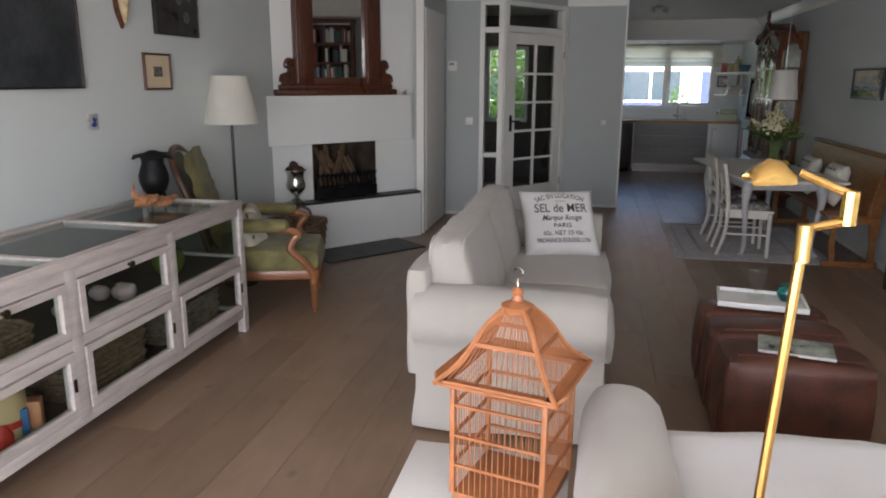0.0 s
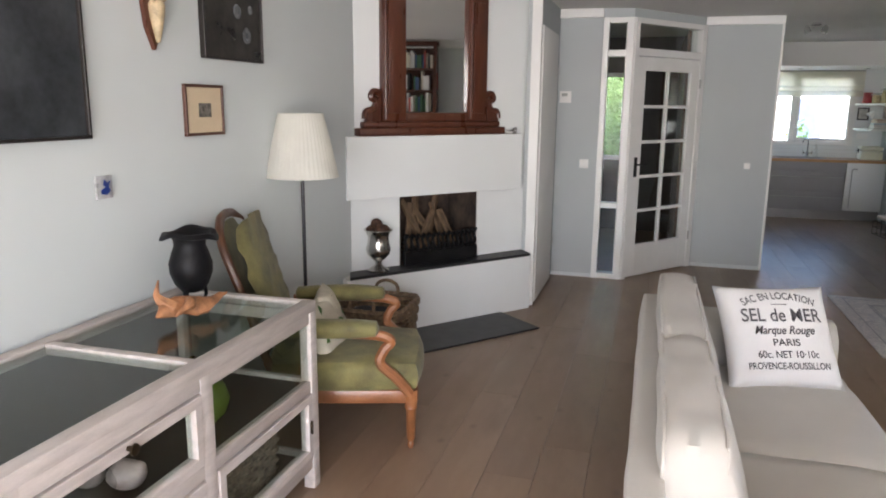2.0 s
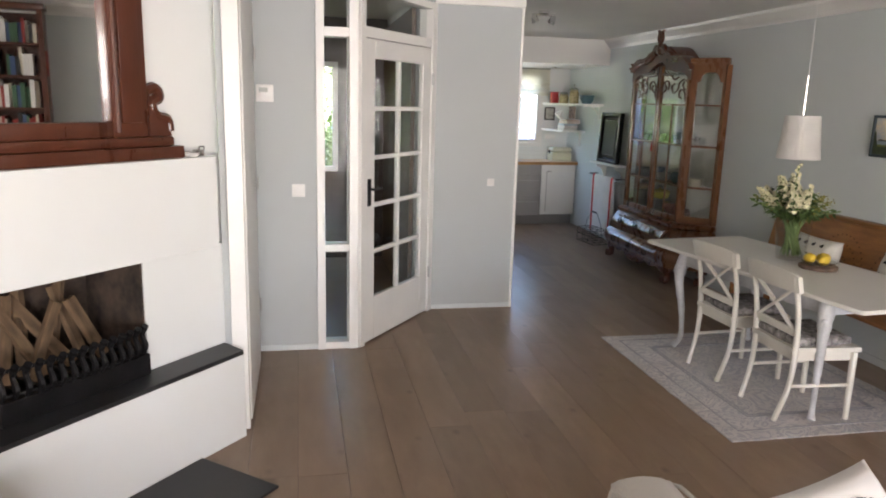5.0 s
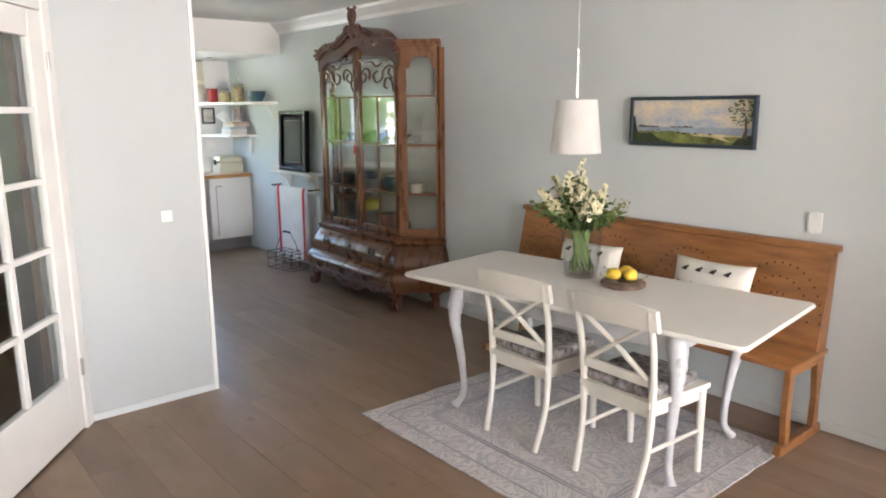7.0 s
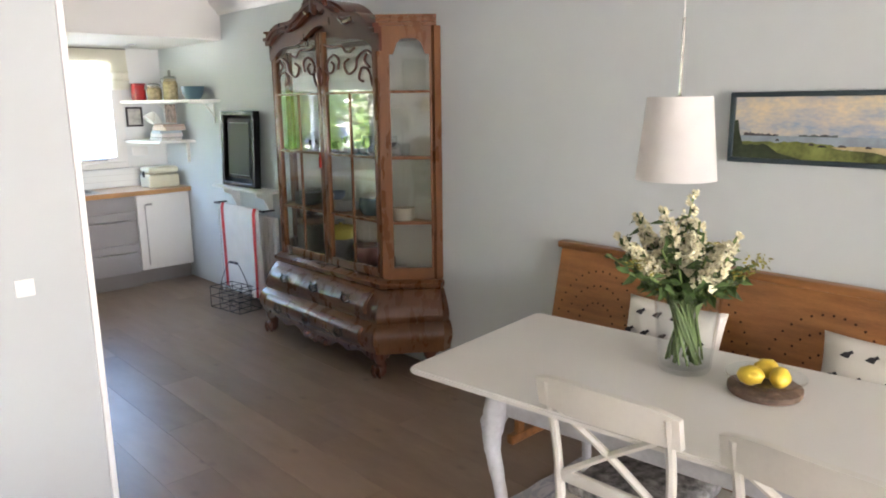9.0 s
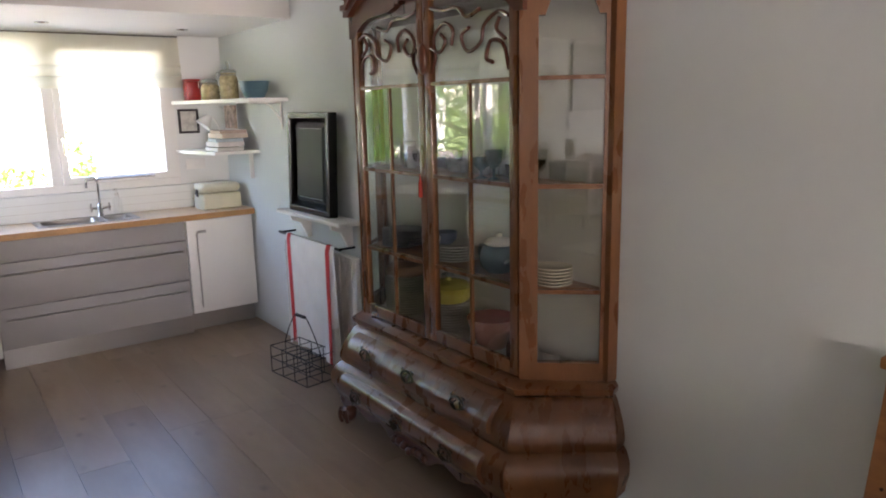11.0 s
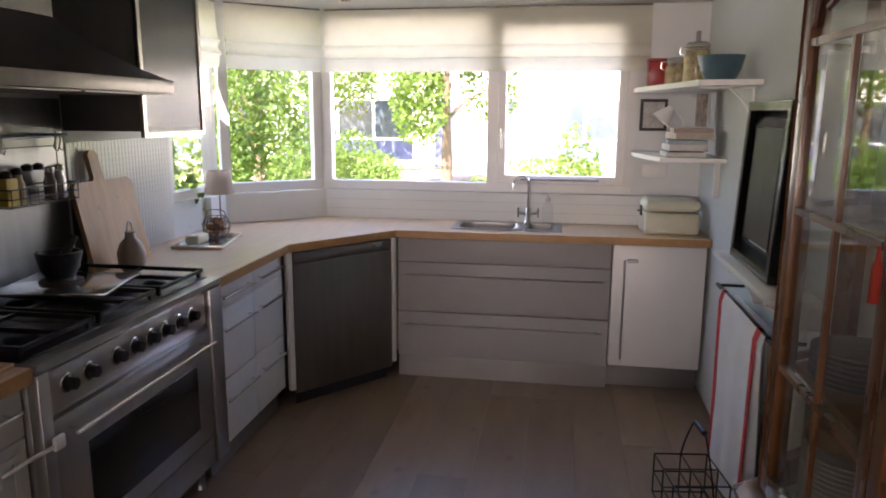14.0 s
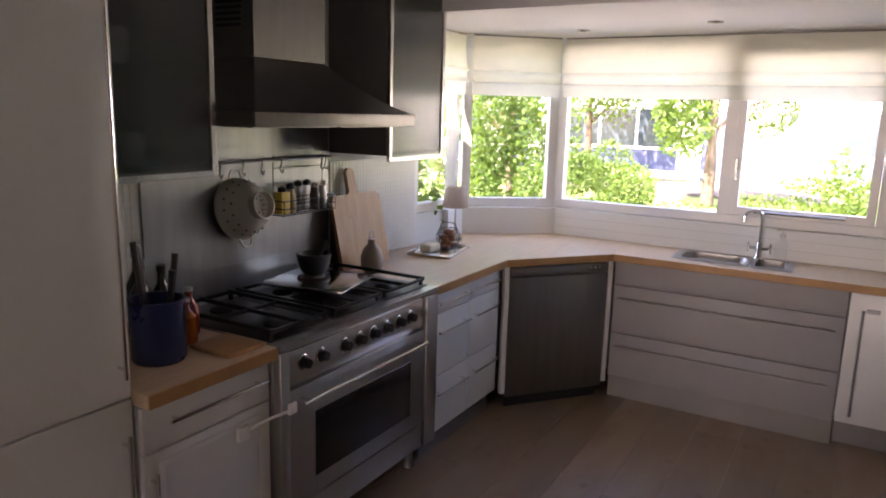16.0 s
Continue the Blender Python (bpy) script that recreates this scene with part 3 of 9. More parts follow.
# ---------- fireplace across the corner ----------
FP = Matrix.Translation((-2.01, 5.85, 0)) @ Matrix.Rotation(math.atan2(0.764, 0.645), 4, "Z")
t = thing("fireplace", "white plastered open corner fireplace with slate ledge and hearth", "fireplace", FP, kind="structure")
b = bmesh.new()
box(b, -0.2, 0.12, 1.40, 1.66, 0.6, H + 0.1), box(b, -0.1, 0.10, 1.0, 1.66, 0.6, 1.399)
part("chimney_breast", b, WALLW, t)
b = bmesh.new()
box(b, -0.04, 0.0, 1.0, 1.53, 0.3, 1.443, 0.004)
part("mantel", b, WALLW, t)
b = bmesh.new()
box(b, -0.02, 0.065, 0.46, 0.417, 0.6, 1.0), box(b, 1.13, 0.065, 0.46, 1.66, 0.6, 1.0)
part("surround", b, WALLW, t)
b = bmesh.new()
prism(b, [(-0.10, -0.10), (1.57, -0.10), (1.66, 0.0), (1.66, 0.6), (0.05, 0.6), (-0.10, 0.2)], 0, 0.447)
part("base", b, WALLW, t)
b = bmesh.new()
prism(b, [(-0.08, -0.102), (1.565, -0.102), (1.60, 0.064), (1.13, 0.064), (1.13, 0.5), (0.417, 0.5), (0.417, 0.064), (0.0, 0.064)], 0.448, 0.47)
part("ledge", b, HEARTH, t, "dark slate ledge")
b = bmesh.new()
box(b, 0.20, -0.585, 0.0, 1.27, -0.103, 0.013, 0.003)
part("hearth", b, HEARTH, t, "dark slate hearth slab on the floor")
b = bmesh.new()
box(b, 0.42, 0.46, 0.47, 1.127, 0.5, 1.02), box(b, 0.419, 0.07, 0.47, 0.43, 0.46, 1.0), box(b, 1.117, 0.07, 0.47, 1.128, 0.46, 1.0), box(b, 0.43, 0.07, 0.99, 1.117, 0.46, 1.02)
part("firebox", b, mat("sooty_brick", (0.075, 0.05, 0.035), 0.9, 0, 0.5, 6, 0.6, 25, tone=(0.006, 0.006, 0.006)), t, "soot-blackened firebox lining")
t = thing("fire_grate", "black cast-iron fire grate with scalloped front bars", "fire grate", FP @ pose(0, 0, 0.47))
b = bmesh.new()
box(b, 0.44, 0.02, 0.0, 1.11, 0.06, 0.10, 0.006)
part("ash_guard", b, IRON, t)
for z in (0.115, 0.215):
    b = bmesh.new()
    tube(b, [(0.445, 0.05, z), (0.62, 0.015, z), (0.93, 0.015, z), (1.105, 0.05, z)], 0.009)
    part("rail", b, IRON, t)
for k in range(15):
    x = 0.455 + k * 0.0455
    y = 0.012 + 0.036 * abs(2 * (x - 0.775) / 0.67) ** 3
    b = bmesh.new()
    tube(b, curve_pts([(x, y + 0.01, 0.095), (x, y - 0.016, 0.14), (x, y + 0.004, 0.19), (x, y - 0.02, 0.235)], 4), [0.009, 0.01, 0.011, 0.013, 0.014, 0.013, 0.012, 0.011, 0.011, 0.013, 0.015, 0.017, 0.016], 6)
    part("bar", b, IRON, t)
b = bmesh.new()
for k in range(9):
    box(b, 0.47 + k * 0.075, 0.08, 0.085, 0.49 + k * 0.075, 0.42, 0.10)
part("bed", b, IRON, t)
LOG = mat("split_log", (0.19, 0.12, 0.065), 0.85, 0, 0.5, 9, 0.5, 40, stretch=(1, 1, 0.3))
for k, (x, lean, yy, ln, tw) in enumerate(((0.56, 14, 0.2, 0.36, 0), (0.66, 8, 0.24, 0.40, 1), (0.72, -24, 0.18, 0.42, 0.4), (0.86, -32, 0.22, 0.40, 2), (0.80, 20, 0.28, 0.42, 1.1), (0.95, -12, 0.28, 0.34, 2), (0.64, 34, 0.16, 0.34, 0.2), (1.0, -20, 0.2, 0.3, 0.7))):
    b = bmesh.new()
    prism(b, [(0.03 * math.cos(a + tw), 0.022 * math.sin(a + tw)) for a in (0, 1.4, 2.3, 3.6, 5.0)], 0, ln)
    solid("log", b, LOG, "split firewood log standing in the grate", "log", FP @ pose(x, yy, 0.565, -14, lean, 0), group="logs in the grate")

# urn with pine cones
URN = FP @ pose(0.19, -0.02, 0.47)
t = thing("urn", "pewter footed urn filled with brown pine cones", "urn", URN)
b = bmesh.new()
lathe(b, [(0.075, 0), (0.078, 0.012), (0.05, 0.03), (0.024, 0.05), (0.024, 0.075), (0.05, 0.095), (0.082, 0.13), (0.09, 0.165), (0.078, 0.21), (0.074, 0.25), (0.085, 0.29), (0.105, 0.305), (0.105, 0.312), (0.09, 0.308), (0.07, 0.26), (0, 0.25)], seg=28)
part("bowl", b, SILVER, t, smooth=True)
CONE = mat("pine_cone", (0.07, 0.03, 0.015), 0.8, 0, 0.4, 40)
for k, (x, y, z) in enumerate(((0.05, 0.0, 0.30), (-0.04, 0.03, 0.30), (0.0, -0.04, 0.31), (0.0, 0.02, 0.345))):
    b = bmesh.new()
    bmesh.ops.create_icosphere(b, subdivisions=2, radius=0.042)
    for v in b.verts:
        v.co *= 1 + 0.22 * noise.noise(v.co * 60 + Vector((k, 0, 0)))
        v.co += Vector((x, y, z))
    part("pine_cone", b, CONE, t)

# mirror in a carved frame on the mantel
t = thing("mirror", "tall mirror in a carved mahogany frame standing on the mantel", "mirror", FP @ pose(0, 0, 1.444))
b = bmesh.new()
box(b, 0.08, 0.03, 0, 1.37, 0.13, 0.055, 0.006), box(b, 0.12, 0.045, 0.055, 1.33, 0.12, 0.10, 0.012)
part("plinth", b, MAHOG, t, smooth=True)
for x0, x1 in ((0.28, 0.475), (1.025, 1.205)):
    b = bmesh.new()
    box(b, x0, 0.06, 0.10, x1, 0.118, 1.06, 0.008)
    box(b, x0 + 0.04, 0.045, 0.16, x1 - 0.04, 0.062, 0.98, 0.006)
    tube(b, [(x0 + 0.02, 0.058, 0.12), (x0 + 0.02, 0.058, 1.04)], 0.014)
    part("stile", b, MAHOG, t, smooth=True)
bx("rail", MAHOG, t, 0.475, 0.06, 0.10, 1.025, 0.118, 0.165, 0.006)
bx("rail", MAHOG, t, 0.475, 0.06, 1.0, 1.025, 0.118, 1.06, 0.006)
b = bmesh.new()
prism(b, [(0.24, 1.04), (0.30, 1.02), (1.19, 1.02), (1.25, 1.04), (1.22, 1.09), (0.95, 1.095), (0.74, 1.10), (0.5, 1.095), (0.27, 1.09)], 0, 0.09, FP.inverted() @ FP @ Matrix.Translation((0, 0.125, 0)) @ Matrix.Rotation(radians(90), 4, "X"))
part("crest", b, MAHOG, t)
for s, x in ((1, 0.27), (-1, 1.215)):
    b = bmesh.new()
    tube(b, curve_pts([(x, 0.09, 0.30), (x - s * 0.05, 0.09, 0.31), (x - s * 0.07, 0.09, 0.27), (x - s * 0.03, 0.09, 0.245), (x - s * 0.05, 0.09, 0.19), (x - s * 0.11, 0.09, 0.17), (x - s * 0.12, 0.09, 0.12)], 5), 0.026, 8)
    prism(b, [(x, 0.1), (x - s * 0.12, 0.1), (x - s * 0.09, 0.18), (x - s * 0.03, 0.23), (x, 0.3)], 0, 0.04, Matrix.Translation((0, 0.11, 0)) @ Matrix.Rotation(radians(90), 4, "X"))
    part("scroll", b, MAHOG, t, "carved scroll bracket", smooth=True)
bx("glass", MIRROR, t, 0.475, 0.095, 0.165, 1.025, 0.10, 1.0)
b = bmesh.new()
lathe(b, [(0.0, 0), (0.03, 0), (0.045, 0.018), (0.042, 0.02), (0.02, 0.008), (0, 0.006)], seg=18)
solid("dish", b, WHITEC, "small white saucer beside the mirror on the mantel", "dish", FP @ pose(1.43, 0.06, 1.444), smooth=True)
b = bmesh.new()
box(b, -0.02, -0.02, 0, 0.02, 0.02, 0.03, 0.004), tube(b, [(-0.015, -0.022, 0.03), (-0.015, -0.022, 0.045), (0.015, -0.022, 0.045), (0.015, -0.022, 0.03)], 0.003)
solid("mantel_clock", b, SILVER, "tiny silver travel clock on the mantel's end", "clock", FP @ pose(1.485, 0.07, 1.444), smooth=True)

# ---------- wall pictures ----------
DARKPIC = mat("dark_painting", (0.045, 0.05, 0.055), 0.35, 0, 0.5, 4, 0.25, 30, tone=(0.008, 0.009, 0.011))
DARKF = mat("dark_frame", (0.018, 0.014, 0.012), 0.35)
DARKPIC2 = mat("still_life_painting", (0.03, 0.026, 0.022), 0.3, 0, 0.6, 10, 0.15, 30)
PAPER = mat("aged_mount", (0.62, 0.50, 0.34), 0.85, 0, 0.06)
ETCH = mat("etching", (0.16, 0.15, 0.13), 0.9, 0, 0.6, 60, 0)


def picture(name, label, w, h, m, frame_w, frame_d, fmat, cmat, mount=0.0):
    """A framed picture in the x, z plane, facing -y."""
    t = thing(name, label, "painting", m)
    b = bmesh.new()
    f = frame_w
    box(b, 0, -frame_d, 0, w, 0, f, 0.003), box(b, 0, -frame_d, h - f, w, 0, h, 0.003)
    box(b, 0, -frame_d, f, f, 0, h - f, 0.003), box(b, w - f, -frame_d, f, w, 0, h - f, 0.003)
    part("frame", b, fmat, t)
    bx("canvas", cmat, t, f, -frame_d * 0.55, f, w - f, -0.004, h - f)
    return t


WEST = Matrix.Rotation(radians(90), 4, "Z")
t = picture("large_painting", "large dark harbour painting in a thin dark frame", 1.5, 0.95, Matrix.Translation((XL + 0.002, 1.97, 1.535)) @ WEST, 0.012, 0.035, DARKF, DARKPIC)
GREYB = mat("pale_paint", (0.16, 0.17, 0.18), 0.5, 0, 0.4, 20)
for x, z, w in ((1.05, 0.54, 0.10), (1.22, 0.57, 0.07), (0.9, 0.58, 0.08), (1.12, 0.66, 0.05)):
    b = bmesh.new()
    prism(b, [(x, z), (x + 0.02, z - 0.018), (x + w - 0.02, z - 0.018), (x + w, z), (x + w * 0.6, z + 0.004)], 0, 0.003, Matrix.Translation((0, -0.0195, 0)) @ Matrix.Rotation(radians(90), 4, "X"))
    part("painted_boat", b, GREYB, t)
t = picture("still_life_painting", "dark painting of glassware in a black frame", 0.52, 0.5, Matrix.Translation((XL + 0.002, 4.215, 1.875)) @ WEST, 0.012, 0.03, DARKF, DARKPIC2)
for x, z, r in ((0.30, 0.24, 0.035), (0.38, 0.13, 0.04), (0.34, 0.33, 0.025), (0.42, 0.26, 0.022)):
    b = bmesh.new()
    lathe(b, [(r * 0.8, 0), (r, 0.001), (r * 0.9, 0.002), (r * 0.55, 0.002), (r * 0.5, 0.001)], seg=18, m=Matrix.Translation((x, -0.0165, z)) @ Matrix.Rotation(radians(90), 4, "X"))
    part("painted_glass", b, GREYB, t)
t = picture("etching", "small etching in a wide mount and brown frame", 0.30, 0.235, Matrix.Translation((XL + 0.002, 4.06, 1.518)) @ WEST, 0.014, 0.018, mat("brown_frame", (0.09, 0.035, 0.02), 0.35), PAPER)
bx("print", ETCH, t, 0.105, -0.0125, 0.085, 0.20, -0.0085, 0.15)
t = thing("wall_tile", "small blue and white tile hung on the wall", "tile", Matrix.Translation((XL + 0.002, 3.49, 1.30)) @ WEST)
bx("tile", mat("old_tile", (0.42, 0.42, 0.42), 0.3, 0, 0.25, 25), t, 0, -0.012, 0, 0.085, 0, 0.09, 0.003)
b = bmesh.new()
prism(b, [(0.02, 0.02), (0.05, 0.015), (0.07, 0.03), (0.06, 0.045), (0.072, 0.07), (0.055, 0.06), (0.04, 0.075), (0.032, 0.055), (0.045, 0.045), (0.02, 0.035)], 0, 0.002, Matrix.Translation((0, -0.0125, 0)) @ Matrix.Rotation(radians(90), 4, "X"))
part("glaze_figure", b, mat("delft_blue", (0.02, 0.045, 0.22), 0.3), t, "blue painted figure")
t = thing("skull_trophy", "small roe antler trophy on a pointed dark shield", "trophy", Matrix.Translation((XL + 0.002, 3.88, 1.885)) @ WEST)
b = bmesh.new()
prism(b, [(0, 0), (0.045, 0.09), (0.06, 0.19), (0.03, 0.25), (-0.03, 0.25), (-0.06, 0.19), (-0.045, 0.09)], 0, 0.02, Matrix.Rotation(radians(90), 4, "X"))
part("shield", b, MAHOG, t)
BONE = mat("bone", (0.55, 0.43, 0.26), 0.6, 0, 0.25, 20)
b = bmesh.new()
lathe(b, [(0.008, 0.03), (0.02, 0.08), (0.032, 0.14), (0.036, 0.18), (0.02, 0.205), (0, 0.21)], (0, -0.035, 0), 12)
part("skull", b, BONE, t, smooth=True)
for s in (-1, 1):
    b = bmesh.new()
    tube(b, curve_pts([(s * 0.02, -0.04, 0.19), (s * 0.06, -0.07, 0.24), (s * 0.10, -0.09, 0.30), (s * 0.15, -0.08, 0.36)], 5), [0.011 - 0.0005 * k for k in range(16)], 6)
    part("antler", b, BONE, t, smooth=True)

# ---------- long display case ----------
CX0, CX1, CY0, CY1, CH = -2.02, -1.335, 1.35, 3.91, 0.853
t = thing("display_case", "long limed-wood display case with glass top, doors and shelves", "display case")
W = 0.055
secs = [CY0, 1.62, 2.38, 3.13, CY1]
b = bmesh.new()
for x0, x1 in ((CX0, CX0 + W), (CX1 - W, CX1)):
    box(b, x0, CY0, CH - 0.045, x1, CY1, CH, 0.004)
for y in secs:
    w = W * 0.7
    ya = min(max(y - w / 2, CY0), CY1 - w)
    box(b, CX0 + W, ya, CH - 0.04, CX1 - W, ya + w, CH - 0.002, 0.003)
part("top_frame", b, LIMED, t, smooth=True)
for a, c in zip(secs, secs[1:]):
    bx("top_pane", CASEG, t, CX0 + W, a + 0.02, CH - 0.018, CX1 - W, c - 0.02, CH - 0.012)
for x in (CX0 + 0.003, CX1 - W + 0.003):
    for y in (CY0, CY1 - W):
        bx("post", LIMED, t, x, y, 0.0, x + W - 0.003, y + W, CH - 0.045, 0.003)
for y in secs[1:-1]:
    bx("stile", LIMED, t, CX1 - 0.045, y - 0.032, 0.12, CX1 - 0.004, y + 0.032, CH - 0.045, 0.003)
for z0, z1 in ((0.10, 0.155), (0.455, 0.505), (0.76, 0.808)):
    bx("rail", LIMED, t, CX1 - 0.042, CY0 + W, z0, CX1 - 0.006, CY1 - W, z1, 0.003)
    bx("end_rail", LIMED, t, CX0 + W, CY1 - 0.04, z0, CX1 - W, CY1 - 0.006, z1, 0.003)
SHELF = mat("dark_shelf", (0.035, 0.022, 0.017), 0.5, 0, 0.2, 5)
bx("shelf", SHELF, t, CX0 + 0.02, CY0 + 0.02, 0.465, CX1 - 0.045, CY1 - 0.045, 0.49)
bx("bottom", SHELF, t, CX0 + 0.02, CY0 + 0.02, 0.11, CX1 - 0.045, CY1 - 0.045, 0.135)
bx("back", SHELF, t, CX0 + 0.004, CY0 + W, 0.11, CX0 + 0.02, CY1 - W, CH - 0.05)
for k, (a, c) in enumerate(zip(secs, secs[1:])):
    for lvl, (z0, z1) in enumerate(((0.16, 0.45), (0.51, 0.755))):
        a2, c2 = a + 0.036, c - 0.036
        if k == 3:
            c2 = c - W - 0.003
        if k == 0:
            a2 = a + W + 0.003
        if k == 3 and lvl == 1:
            bx("side_glass", CASEG, t, CX1 - 0.02, a2, z0, CX1 - 0.016, c2, z1)
            continue
        bm2 = bmesh.new()
        f = 0.038
        hoop(bm2, CX1 - 0.036, CX1 + 0.002, a2, z0, c2, z1, f)
        dr = part("door", bm2, LIMED, t, smooth=True)
        bx("pane", CASEG, dr, CX1 - 0.02, a2 + f, z0 + f, CX1 - 0.016, c2 - f, z1 - f)
        bm2 = bmesh.new()
        if lvl:
            lathe(bm2, [(0.008, 0), (0.008, 0.015), (0.018, 0.02), (0.018, 0.026), (0, 0.03)], m=Matrix.Translation((CX1 + 0.002, (a2 + c2) / 2, z1 - 0.019)) @ Matrix.Rotation(radians(90), 4, "Y"), seg=12)
        else:
            box(bm2, CX1 + 0.002, c2 - 0.03, (z0 + z1) / 2 - 0.03, CX1 + 0.012, c2 - 0.016, (z0 + z1) / 2 + 0.03, 0.003)
        part("knob", bm2, BRONZE, dr, "aged brass knob", smooth=True)
bx("end_glass", CASEG, t, CX0 + W, CY1 - 0.022, 0.505, CX1 - W, CY1 - 0.018, 0.76)
bx("end_glass", CASEG, t, CX0 + W, CY1 - 0.022, 0.155, CX1 - W, CY1 - 0.018, 0.455)


def wicker_box(name, label, x0, y0, z0, x1, y1, z1, material, taper=0.0, rows=9, group=""):
    """A rectangular woven basket: bands of withies over uprights."""
    t = thing(name, label, "basket", Matrix.Translation(((x0 + x1) / 2, (y0 + y1) / 2, z0)), group=group)
    hx, hy, h = (x1 - x0) / 2, (y1 - y0) / 2, z1 - z0
    b = bmesh.new()
    for k in range(rows):
        z = (k + 0.5) * h / rows
        s = 1 - taper * (1 - z / h)
        pts = []
        n = 44
        for j in range(n + 1):
            a = 2 * math.pi * j / n
            cx, cy = math.cos(a), math.sin(a)
            q = (abs(cx) ** 6 + abs(cy) ** 6) ** (-1 / 6)
            o = 1 + 0.02 * (1 if (j + k) % 2 else -1)
            pts.append((hx * s * cx * q * o, hy * s * cy * q * o, z))
        tube(b, pts, h / rows * 0.56, 5)
    part("weave", b, material, t, smooth=True)
    b = bmesh.new()
    box(b, -hx * (1 - taper) * 0.95, -hy * (1 - taper) * 0.95, 0, hx * (1 - taper) * 0.95, hy * (1 - taper) * 0.95, 0.012)
    part("base", b, material, t)
    return t


# what the case holds
wicker_box("storage_basket", "grey woven basket holding folded white cloths", -1.95, 3.2, 0.136, -1.43, 3.78, 0.34, WICKERG, 0.04)
b = bmesh.new()
cushion(b, 0.3, 0.4, 0.1, 8, m=Matrix.Translation((-1.68, 3.55, 0.345)) @ Matrix.Rotation(radians(90), 4, "X"), seed=3)
solid("folded_cloth", b, WHITEC, "crumpled white cloth on a storage basket", "cloth", smooth=True)
wicker_box("storage_basket", "large woven basket on the case's lower shelf", -1.95, 2.45, 0.136, -1.43, 3.02, 0.40, WICKER, 0.04)
wicker_box("storage_basket", "shallow woven basket on the case's upper shelf", -1.9, 1.9, 0.491, -1.45, 2.3, 0.60, WICKER, 0.04, 5)
TOYS = [mat("toy_red", (0.5, 0.03, 0.02), 0.5), mat("toy_green", (0.03, 0.22, 0.12), 0.5), mat("toy_blue", (0.04, 0.14, 0.32), 0.5), mat("toy_yellow", (0.6, 0.42, 0.06), 0.5), mat("toy_orange", (0.6, 0.25, 0.12), 0.5)]
rg = random.Random(2)
for k in range(16):
    x, y, s = rg.uniform(-1.6, -1.46), 1.68 + k * 0.038, rg.uniform(0.03, 0.06)
    b = bmesh.new()
    if k % 3 == 1:
        lathe(b, [(s, 0), (s * 1.05, s), (s * 0.7, 2 * s), (0, 2.1 * s)], seg=12)
    else:
        box(b, -s, -s * 0.8, 0, s, s * 0.8, rg.uniform(0.06, 0.16), 0.006)
    solid("toy", b, TOYS[k % 5], "small bright %s toy in the case" % ("red", "green", "blue", "yellow", "orange")[k % 5], "toy", pose(x - 0.13 * (k % 2), y, 0.136, 0, 0, rg.uniform(0, 90)), group="toys in the case", smooth=True)
b = bmesh.new()
lathe(b, [(0.11, 0), (0.12, 0.02), (0.12, 0.2), (0.10, 0.23), (0, 0.235)], seg=20)
t2 = thing("storage_jar", "round cream tub with a red band", "tub", pose(-1.56, 2.12, 0.136))
part("body", b, mat("cream_tub", (0.62, 0.45, 0.24), 0.6), t2, smooth=True)
b = bmesh.new()
lathe(b, [(0.122, 0.07), (0.124, 0.07), (0.124, 0.10), (0.122, 0.10)], seg=20)
part("band", b, TOYS[0], t2)
b = bmesh.new()
lathe(b, [(0.05, 0), (0.075, 0.03), (0.085, 0.075), (0.07, 0.12), (0.03, 0.15), (0.02, 0.2), (0.024, 0.21)], seg=20)
solid("glass_decanter", b, DRINK, "round clear glass bottle in the case", "bottle", pose(-1.52, 2.78, 0.491), smooth=True)
for x, y, r in ((-1.5, 2.93, 0.06), (-1.6, 2.62, 0.05), (-1.62, 2.9, 0.05)):
    b = bmesh.new()
    bmesh.ops.create_icosphere(b, subdivisions=3, radius=r)
    for v in b.verts:
        v.co.z = v.co.z * 0.8 + r * 0.8
        v.co *= 1 + 0.15 * noise.noise(v.co * 20)
    solid("sea_shell", b, mat("shell_pink", (0.55, 0.42, 0.42), 0.5, 0, 0.2, 15), "pale pink seashell in the case", "shell", pose(x, y, 0.491), group="shells in the case", smooth=True)
b = bmesh.new()
lathe(b, [(0.05, 0), (0.085, 0.04), (0.095, 0.09), (0.075, 0.14), (0.03, 0.165), (0.02, 0.19), (0, 0.19)], seg=20)
solid("green_jar", b, mat("green_glaze", (0.12, 0.17, 0.03), 0.15), "glossy green apple-shaped jar in the case", "jar", pose(-1.56, 3.42, 0.491), smooth=True)
b = bmesh.new()
lathe(b, [(0.03, 0), (0.04, 0.1), (0.02, 0.16), (0.03, 0.2), (0, 0.22)], seg=14)
solid("brass_ornament", b, BRASS, "small brass ornament beside the green jar", "ornament", pose(-1.66, 3.5, 0.491), smooth=True)

